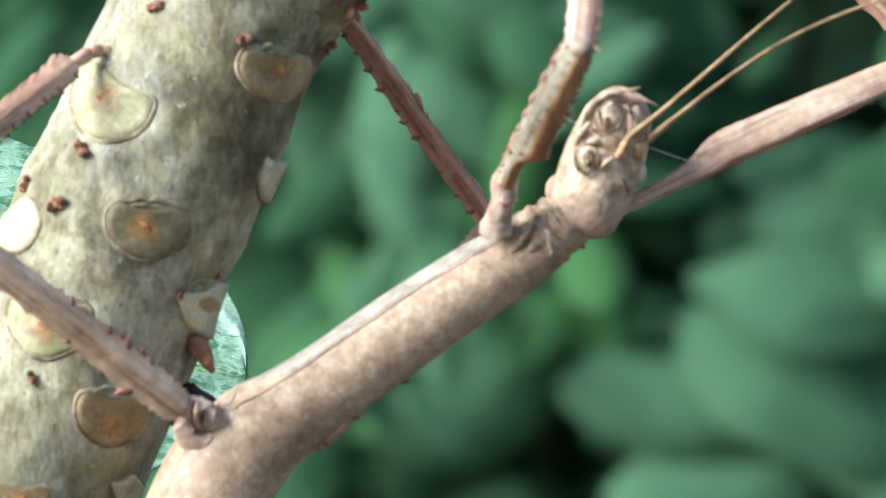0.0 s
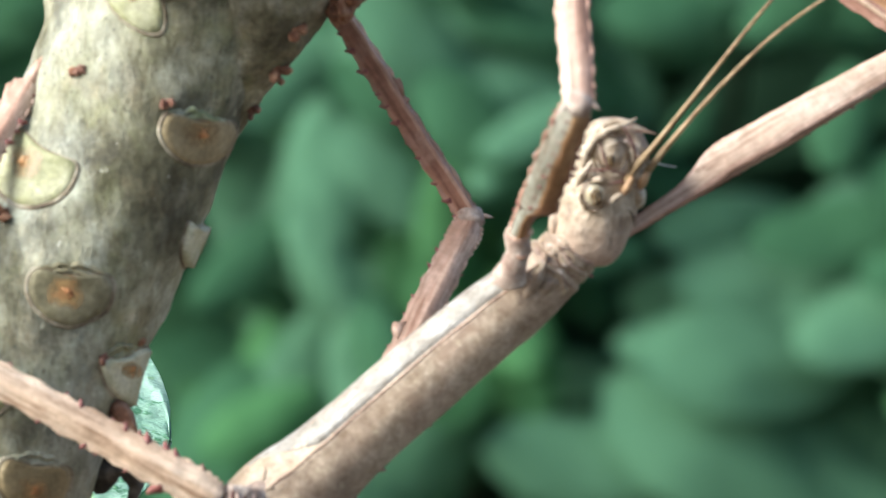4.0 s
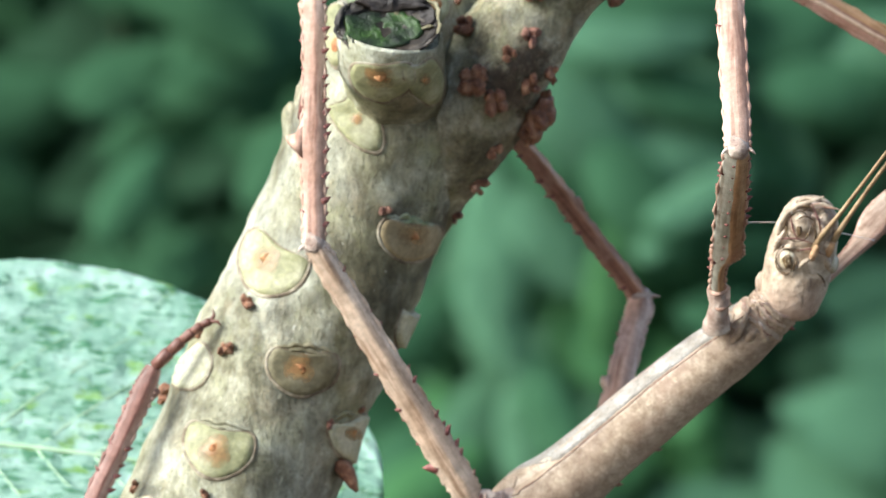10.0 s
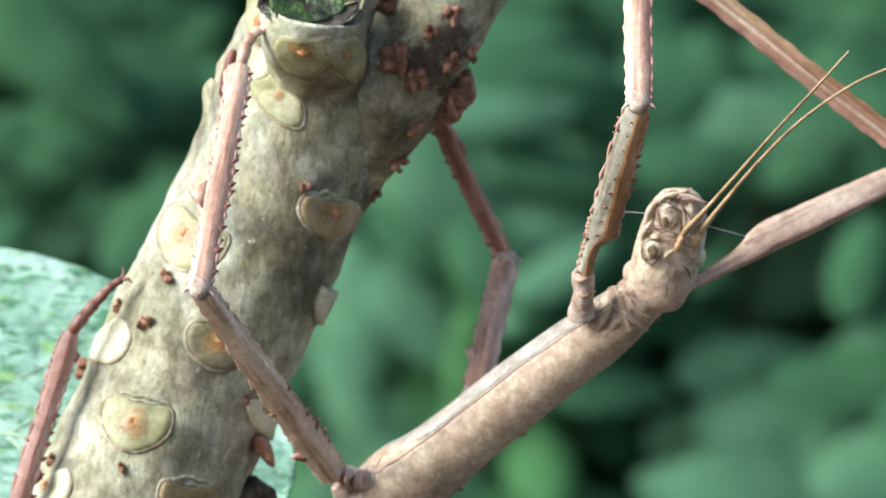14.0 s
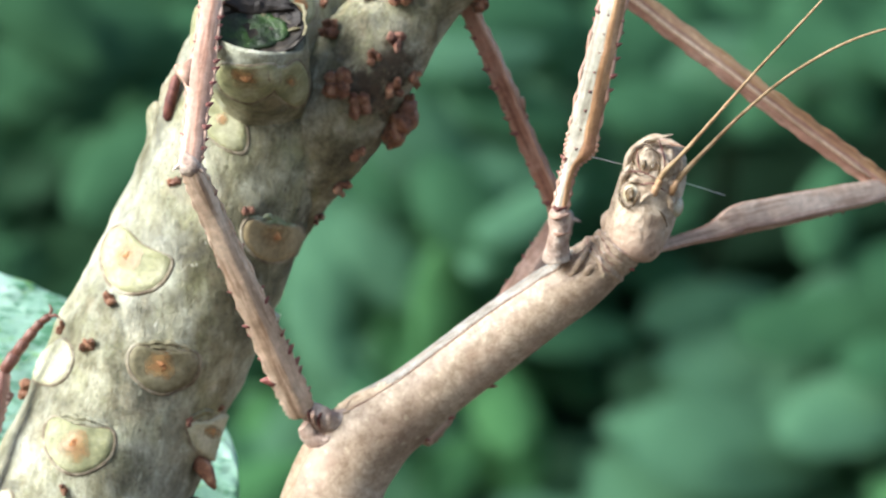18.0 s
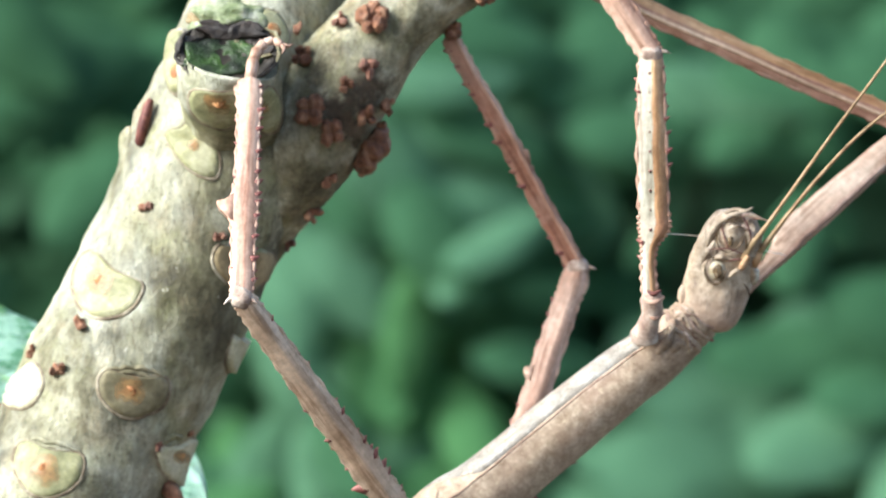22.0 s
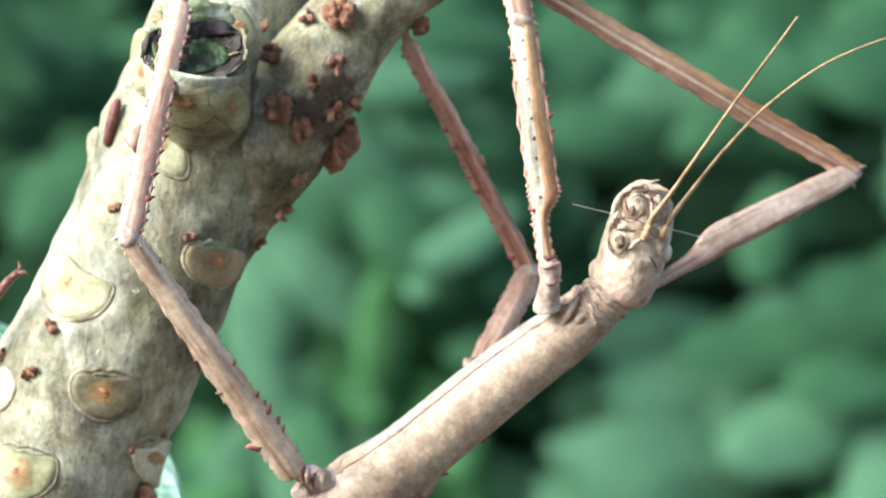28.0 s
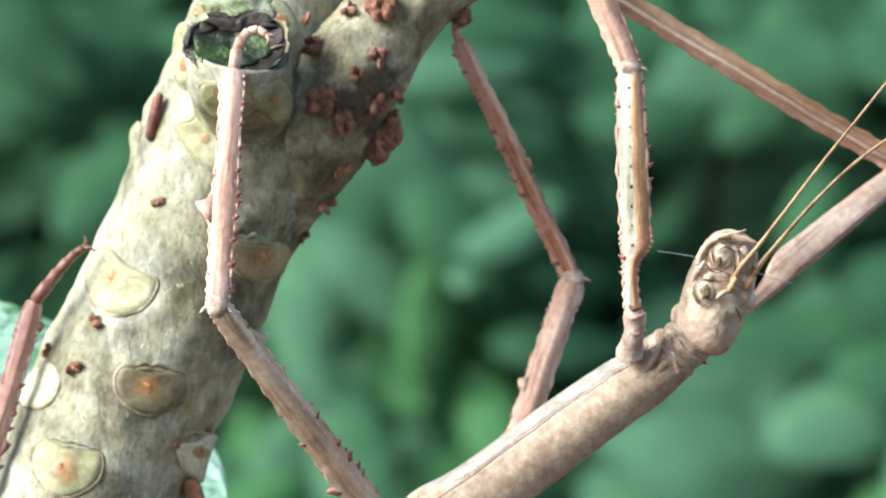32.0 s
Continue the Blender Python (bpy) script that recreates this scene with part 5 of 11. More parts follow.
# antennae
antenna_a = strand("antenna", [((0, 0, 0), 0.55), ((0.88, -0.33, 2.21), 0.50), ((3.24, 0.07, 6.2), 0.36), ((6.92, 0.45, 12.91), 0.30), ((11.81, 1.01, 21.88), 0.26), ((16.67, 1.81, 30.42), 0.22), ((20.06, 2.36, 36.58), 0.16)], FEELER, insect, 40, 8, "long thin brown antenna")
antenna_b = strand("antenna", [((0, 0, 0), 0.55), ((1.2, -0.14, 2.33), 0.48), ((3.8, 0.3, 6.81), 0.36), ((8.18, 0.87, 13.76), 0.30), ((13.96, 2.03, 21.48), 0.26), ((21.08, 3.67, 28.38), 0.22), ((27.88, 5.41, 32.8), 0.17), ((33.87, 7.02, 35.7), 0.10)], FEELER, insect, 44, 8, "long thin curved brown antenna")
strand("silk_thread", [((6.1, 2.4, 18.9), 0.06), ((12.5, 11.8, 18), 0.06), ((24.7, 16.8, 15.8), 0.06)], SILK, insect, 8, 5, "single strand of silk")
ball("dew_drop", (13.3, 7, 2.3), 0.5, WHITE_STRIPE, insect, "tiny white speck")

# coxae: the short knobs that carry the legs
strand("coxa", [((-26.9, -3.4, -29.1), 2.2), ((-28.8, -6.6, -29), 1.9), ((-30.1, -8.4, -28.5), 1.7), ((-31.6, -9.6, -28), 1.5)], JOINT, insect, 30, 22, "wrinkled pinkish leg joint", 0.0006)
strand("coxa", [((-28.8, -4.1, -33.2), 2.6), ((-31, -6, -31.6), 2.2), ((-32.5, -7.6, -30), 1.5)], JOINT, insect, 30, 22, "wrinkled pinkish leg joint", 0.0006)
fore_coxa = strand("coxa", [((3.9, 1.4, 2.2), 2.3), ((4.6, -0.2, 4.4), 1.75), ((5.0, -1.1, 6.2), 1.55), ((5.0, -1.3, 7.6), 1.85), ((4.9, -1.4, 8.9), 1.85), ((4.9, -1.4, 9.7), 1.3)], JOINT, insect, 36, 22, "wrinkled pinkish leg joint", 0.0004)
strand("joint_ring", [((3.5, -2.3, 8.9), 0.25), ((4.7, -3.4, 8.2), 0.38), ((5.8, -3.3, 8.3), 0.40), ((6.7, -1.7, 9.1), 0.25)], LEGPALE, fore_coxa, 14, 8, "pale ring round the joint")
strand("joint_ring", [((4.1, -2.5, 9.9), 0.2), ((5.2, -3.1, 9.5), 0.45), ((6.2, -1.9, 10.1), 0.2)], DARK_BUD, fore_coxa, 12, 8, "dark red joint skin")
strand("joint_ring", [((4.1, -1.6, 6.5), 0.2), ((5.5, -2.5, 5.5), 0.35), ((6.8, -0.8, 6.4), 0.25)], LEGPALE, fore_coxa, 12, 8)
strand("coxa", [((10.5, 9.2, 3.4), 2.2), ((12.6, 9.7, 5.9), 1.8), ((14.9, 9.8, 6.6), 1.5)], JOINT, insect, 30, 22, "wrinkled pinkish leg joint", 0.0006)
# joint folds; dark strands paint crease shade, the pale one a highlight
for p, q, r, w, m in (((-28.8, -8.4, -27.3), (-29, -9.7, -28.7), (-29, -8.6, -30.3), 0.3, DARK_BUD), ((-30.4, -10, -27), (-30.4, -10.9, -28.3), (-30.4, -9.9, -29.7), 0.22, DARK_BUD), ((-27.8, -7.1, -26.9), (-27.9, -8.4, -28.6), (-27.8, -7.2, -30.3), 0.5, JOINT), ((-29.9, -9.4, -26.9), (-29.7, -10.5, -28.4), (-29.7, -9.3, -30), 0.4, LEGPALE), ((-26.8, -5.6, -27.2), (-26.9, -6.6, -29), (-26.8, -5.4, -31.1), 0.5, JOINT), ((-25.9, -4.7, -27.6), (-26, -5.4, -29.6), (-25.8, -4.1, -31.9), 0.25, DARK_BUD)):
    strand("joint_fold_tone", [(p, 0.08), (q, w), (r, 0.08)], m, insect, 16, 8, "", 0.0003)
bm = bmesh.new()
tube(bm, [(-0.0004, 0, -0.0004, 0.0007), (-0.0002, 0, 0.0002, 0.0005), (0.0001, 0, 0.0006, 0.0003), (0.0003, 0, 0.0010, 0.00006)], 8)
proto = part("spine", bm, SPINE)
SPINE_MESH = proto.data
bpy.data.objects.remove(proto)


def leg_part(name, length, rows, mat, label, spines=(), lobes=(), keel=None, ridge=0.1, saw=1.0):
    """One leg joint along +x: rows of s, middle, half height, half depth (mm). mat: one skin, or those of the upper side, the ridge and the lower side. spines: side, from, to, count, size. Keels run along its edges."""
    mats = mat if isinstance(mat, tuple) else (mat, mat, mat)
    bm = bmesh.new()
    loops = []
    st = spline(rows, 72)
    for s, c, h, d in st:
        g = 1 + 0.07 * noise.noise(Vector((s * 16, h * 0.5, length))) + 0.03 * noise.noise(Vector((s * 45, 2.0, length)))
        c += 0.18 * noise.noise(Vector((s * 7, 4.0, length)))
        r = ridge + 0.10 * noise.noise(Vector((s * 22, 9.0, length)))
        sect = ((h, 0.10 * d), (0.95 * h, 0.38 * d), ((0.55 + 0.45 * r) * h, 0.72 * d), ((r + 0.20) * h, 0.88 * d), (r * h, 0.94 * d), ((r - 0.20) * h, 0.88 * d), ((-0.55 + 0.45 * r) * h, 0.72 * d), (-0.95 * h, 0.44 * d), (-h, 0.10 * d),
                (-0.85 * h, -0.45 * d), (-0.45 * h, -0.75 * d), (0.0, -0.9 * d), (0.45 * h, -0.75 * d), (0.85 * h, -0.45 * d))
        loops.append([mm((s * length, y * g * (1 + 0.06 * noise.noise(Vector((s * 30, z, 5.0)))), c + z * g)) for z, y in sect])
    rings(bm, loops)
    bm.faces.ensure_lookup_table()
    for n, f in enumerate(bm.faces):
        if len(f.verts) == 4:
            k = n % 14
            f.material_index = 0 if k < 3 or k > 11 else 1 if k < 5 else 2 if k < 10 else 1
    ob = part(name, bm, mats, insect, label)
    md = ob.modifiers.new("bevel", "BEVEL")
    md.width, md.segments, md.limit_method, md.angle_limit = 0.00012, 2, "ANGLE", radians(24)
    for side in (-1, 1):
        bm = bmesh.new()
        row = []
        for k, p in enumerate(st):
            if 1 < k < 70:
                tooth = abs(math.sin(k * 0.9 + side)) ** 3
                row.append((*mm((p[0] * length, 0.25 * p[3], p[1] + 0.18 * noise.noise(Vector((p[0] * 7, 4.0, length))) + side * p[2] * (0.93 + 0.05 * tooth * saw))), 0.00018 + 0.00022 * tooth * saw * (1 if 4 < k < 67 else 0)))
        tube(bm, row, 7)
        part("keel", bm, keel or (mats[0] if side > 0 else mats[2]), ob, "serrated keel")
    for side, s0, s1, n, size in spines:
        for k in range(n):
            s = s0 + (s1 - s0) * (k + random.uniform(-0.25, 0.25)) / max(n - 1, 1)
            i = min(max(int(s * 71), 0), 71)
            c, h, d = st[i][1:]
            y = 0.25 * d * (1 if k % 2 else 0.5)
            z = c + 0.18 * noise.noise(Vector((s * 7, 4.0, length))) + side * h * 0.9
            e = size * random.uniform(0.7, 1.25)
            sp = new("spine", SPINE_MESH)
            sp.parent = ob
            sp.matrix_basis = Matrix.Translation(mm((s * length, y, z))) @ Matrix.Diagonal((e, e, e * side, 1))
    for s, side, w, hgt in lobes:
        i = min(int(s * 71), 71)
        c, h, d = st[i][1:]
        bm = bmesh.new()
        prof = [(-w, -0.3), (-w * 0.7, hgt * 0.2), (-w * 0.35, hgt * 0.55), (-w * 0.05, hgt * 0.85), (w * 0.35, hgt), (w * 0.45, hgt * 0.8), (w * 0.5, hgt * 0.45), (w, -0.3)]
        loops = [[mm((s * length + x, y, c + side * (h * 0.85 + z))) for x, z in prof] for y in (0.6 * d, 0.2 * d, -0.2 * d)]
        rings(bm, loops)
        part("lobe", bm, mats[1], ob)
    return ob


def tarsus(leg, length, bends, mat=LEGROSE, thick=0.85):
    """The foot at the end of a shin: five short joints and two claws."""
    p, ang = Vector((length * 0.001, 0, 0)), 0.0
    bm = bmesh.new()
    for k, (l, turn) in enumerate(bends):
        ang += radians(turn)
        q = p + Vector((math.cos(ang), 0.15, math.sin(ang))) * l * 0.001
        r = 0.001 * thick * (1 - 0.1 * k)
        tube(bm, [(*p, r * 0.85), (*(p + (q - p) * 0.5), r * 0.9), (*(p + (q - p) * 0.88), r * 0.98), (*(q + (q - p) * 0.06), r * 0.75)], 9)
        p = q
    for s in (-1, 1):
        tube(bm, [(*p, 0.0004), (*(p + Vector((math.cos(ang + s * 0.5), 0.3 * s, math.sin(ang + s * 0.5))) * 0.0012), 0.0003), (*(p + Vector((math.cos(ang + s * 0.9), 0.3 * s, math.sin(ang + s * 0.9))) * 0.0021), 0.00006)], 6)
    part("tarsus", bm, mat, leg, "small jointed foot with claws")


def knee_cap(leg, r, mat=JOINT):
    bm = bmesh.new()
    lump(bm, (0, 0, 0), r * 0.001, 0.2, r, (1.0, 0.9, 1.0), 3)
    for s in (-1, 1):
        tube(bm, [(*mm((-0.2, 0.3, s * r * 0.6)), 0.0005), (*mm((-0.9, 0.5, s * r * 1.1)), 0.0003), (*mm((-1.6, 0.5, s * r * 1.4)), 0.00006)], 6)
    part("knee", bm, mat, leg, "knobbly knee")


mid_femur = leg_part("femur", 49.81, [(0, 0, 1.7, 1.6), (0.04, 0, 2.3, 2.1), (0.15, 0, 2.55, 2.3), (0.4, 0, 2.35, 2.1), (0.7, 0, 2.1, 1.9), (0.93, 0, 1.9, 1.8), (1, 0, 1.7, 1.7)], (LEGSKIN, LEGSKIN, LEGSKIN), "pale tan spiny femur",
                     [(1, 0.05, 0.32, 8, 1.15), (1, 0.36, 0.95, 9, 0.7), (-1, 0.06, 0.95, 14, 0.6), (-1, 0.17, 0.18, 1, 1.9)])
mid_tibia = leg_part("tibia", 40.22, [(0, 0, 1.6, 1.5), (0.06, 0, 1.85, 1.5), (0.25, 0, 1.85, 1.4), (0.40, -0.2, 2.3, 1.4), (0.55, 0, 1.85, 1.4), (0.8, 0, 1.8, 1.3), (0.95, -0.1, 2.0, 1.3), (1, 0, 1.3, 1.1)], (LEGPALE, LEGROSE, LEGROSE), "rose-brown serrated tibia",
                     [(1, 0.03, 0.97, 20, 0.85), (-1, 0.05, 0.9, 10, 0.55)], [(0.40, -1, 2.6, 2.4), (0.94, -1, 1.6, 1.1)])
knee_cap(mid_tibia, 1.9)
tarsus(mid_tibia, 40.22, ((3.4, 6), (2.0, 14), (1.6, 22), (1.4, 34), (1.6, 48)), LEGROSE, 1.1)
far_femur = leg_part("femur", 46.0, [(0, 0, 1.2, 1.3), (0.1, 0, 1.9, 1.9), (0.5, 0, 2.25, 2.0), (0.85, 0, 2.1, 1.9), (0.95, 0.1, 2.2, 1.9), (1, 0, 1.6, 1.6)], (LEGPALE, LEGPALE, LEGROSE), "pinkish spiny femur",
                     [(-1, 0.26, 0.92, 12, 0.8), (1, 0.26, 0.9, 8, 0.6)], [(0.56, -1, 1.6, 1.4)])
far_tibia = leg_part("tibia", 44.6, [(0, 0, 1.2, 1.2), (0.08, 0, 1.5, 1.3), (0.4, 0, 1.45, 1.25), (0.52, 0.2, 1.6, 1.3), (0.8, 0, 1.35, 1.2), (0.96, 0, 1.4, 1.2), (1, 0, 1.1, 1.0)], (LEGPALE, LEGROSE, LEGRUST), "red-brown serrated tibia with a pale edge",
                     [(-1, 0.04, 0.96, 15, 0.85), (1, 0.1, 0.95, 9, 0.45)], [(0.47, 1, 1.9, 0.8)], None, 0.55)
knee_cap(far_tibia, 2.0)
tarsus(far_tibia, 44.6, ((2.2, 10), (1.5, 20), (1.4, 20), (1.4, 15), (1.8, 10)), LEGPINK)
near_fore_femur = leg_part("femur", 40.22, [(0, -0.2, 1.25, 1.3), (0.08, -0.5, 1.15, 1.25), (0.18, -0.55, 1.1, 1.2), (0.235, -0.3, 1.3, 1.3), (0.275, 0.25, 2.0, 1.45), (0.315, 0.5, 2.5, 1.55), (0.38, 0.35, 2.4, 1.6), (0.6, 0.1, 2.4, 1.6), (0.9, 0, 2.1, 1.6), (1, 0, 1.8, 1.5)], (LEGAMBER, LEGAMBER, LEGGREY), "grey-green and amber femur with a narrow waisted base",
                           [(1, 0.22, 0.96, 14, 0.65), (-1, 0.20, 0.96, 16, 0.7)], (), LEGROSE, 0.25, 1.25)
# teeth along the seam of the fore femur
for k in range(9):
    sp = new("tooth", SPINE_MESH)
    sp.parent = near_fore_femur
    e = random.uniform(0.22, 0.4)
    sp.matrix_basis = Matrix.Translation(mm((40.22 * (0.30 + k * 0.078), 1.35, -0.3))) @ Matrix.Diagonal((e, e, e, 1))
near_fore_tibia = leg_part("tibia", 63.98, [(0, 0, 1.7, 1.6), (0.03, 0, 2.0, 1.6), (0.3, 0, 2.1, 1.5), (0.7, 0, 1.9, 1.4), (1, 0, 1.5, 1.2)], (LEGROSE, LEGPALE, LEGPALE), "pale pink serrated tibia",
                           [(1, 0.03, 0.9, 22, 0.4), (-1, 0.03, 0.9, 24, 0.6)])
knee_cap(near_fore_tibia, 1.9)
tarsus(near_fore_tibia, 63.98, ((3, 4), (1.6, 6), (1.4, 6), (1.3, 8), (2, 10)))
far_fore_femur = leg_part("femur", 53.93, [(0, 1.5, 0.9, 0.9), (0.10, 1.6, 0.9, 0.9), (0.20, 1.55, 1.0, 1.0), (0.27, 1.3, 1.2, 1.05), (0.325, 0.8, 1.7, 1.3), (0.37, 0.2, 2.3, 1.8), (0.42, -0.05, 2.55, 2.0), (0.48, 0.0, 2.55, 2.0), (0.6, 0, 2.5, 2.0), (0.9, 0, 2.0, 1.7), (1, 0, 1.6, 1.4)], (LEGPALE, LEGPALE, LEGFLESH), "flat pale blade-like femur with a curved base",
                          [(1, 0.42, 0.95, 9, 0.4)], (), LEGROSE, 0.62, 0.3)
far_fore_tibia = leg_part("tibia", 77.69, [(0, 0, 1.5, 1.3), (0.02, 0, 1.7, 1.3), (0.3, 0, 1.85, 1.3), (0.7, 0, 1.7, 1.2), (1, 0, 1.3, 1.0)], (LEGAMBER, LEGPINK, LEGPINK), "reddish-brown slender tibia",
                          [(1, 0.03, 0.95, 24, 0.35), (-1, 0.03, 0.95, 24, 0.5)])
knee_cap(far_fore_tibia, 1.5)
tarsus(far_fore_tibia, 77.69, ((3, 4), (1.6, 6), (1.4, 6), (1.3, 8), (2, 10)), LEGPINK)
bm = bmesh.new()
tube(bm, [(*mm((77.69 * (0.03 + k / 19 * 0.94), 1.0, -0.3 + 0.1 * math.sin(k))), 0.0004 if 0 < k < 19 else 0.0001) for k in range(20)], 8)
part("ridge", bm, LEGSKIN, far_fore_tibia, "pale ridge along the tibia")
hind_tibia = leg_part("tibia", 60.0, [(0, 0, 1.4, 1.2), (0.5, 0, 1.6, 1.3), (0.8, 0, 1.6, 1.3), (0.92, 0.1, 1.8, 1.3), (0.97, 0, 1.4, 1.1), (1, 0, 1.1, 0.9)], (LEGPINK, LEGDARK, LEGDARK), "dark red-brown serrated hind tibia",
                      [(1, 0.03, 0.95, 22, 0.75), (-1, 0.03, 0.95, 22, 0.65)], [(0.86, -1, 2.0, 1.0), (0.93, 1, 2.6, 1.6), (0.60, 1, 1.8, 1.0)])
tarsus(hind_tibia, 60.0, ((3.4, 22), (2.6, 2), (2.2, 2), (1.8, 4), (1.6, 10)), LEGDARK, 1.2)


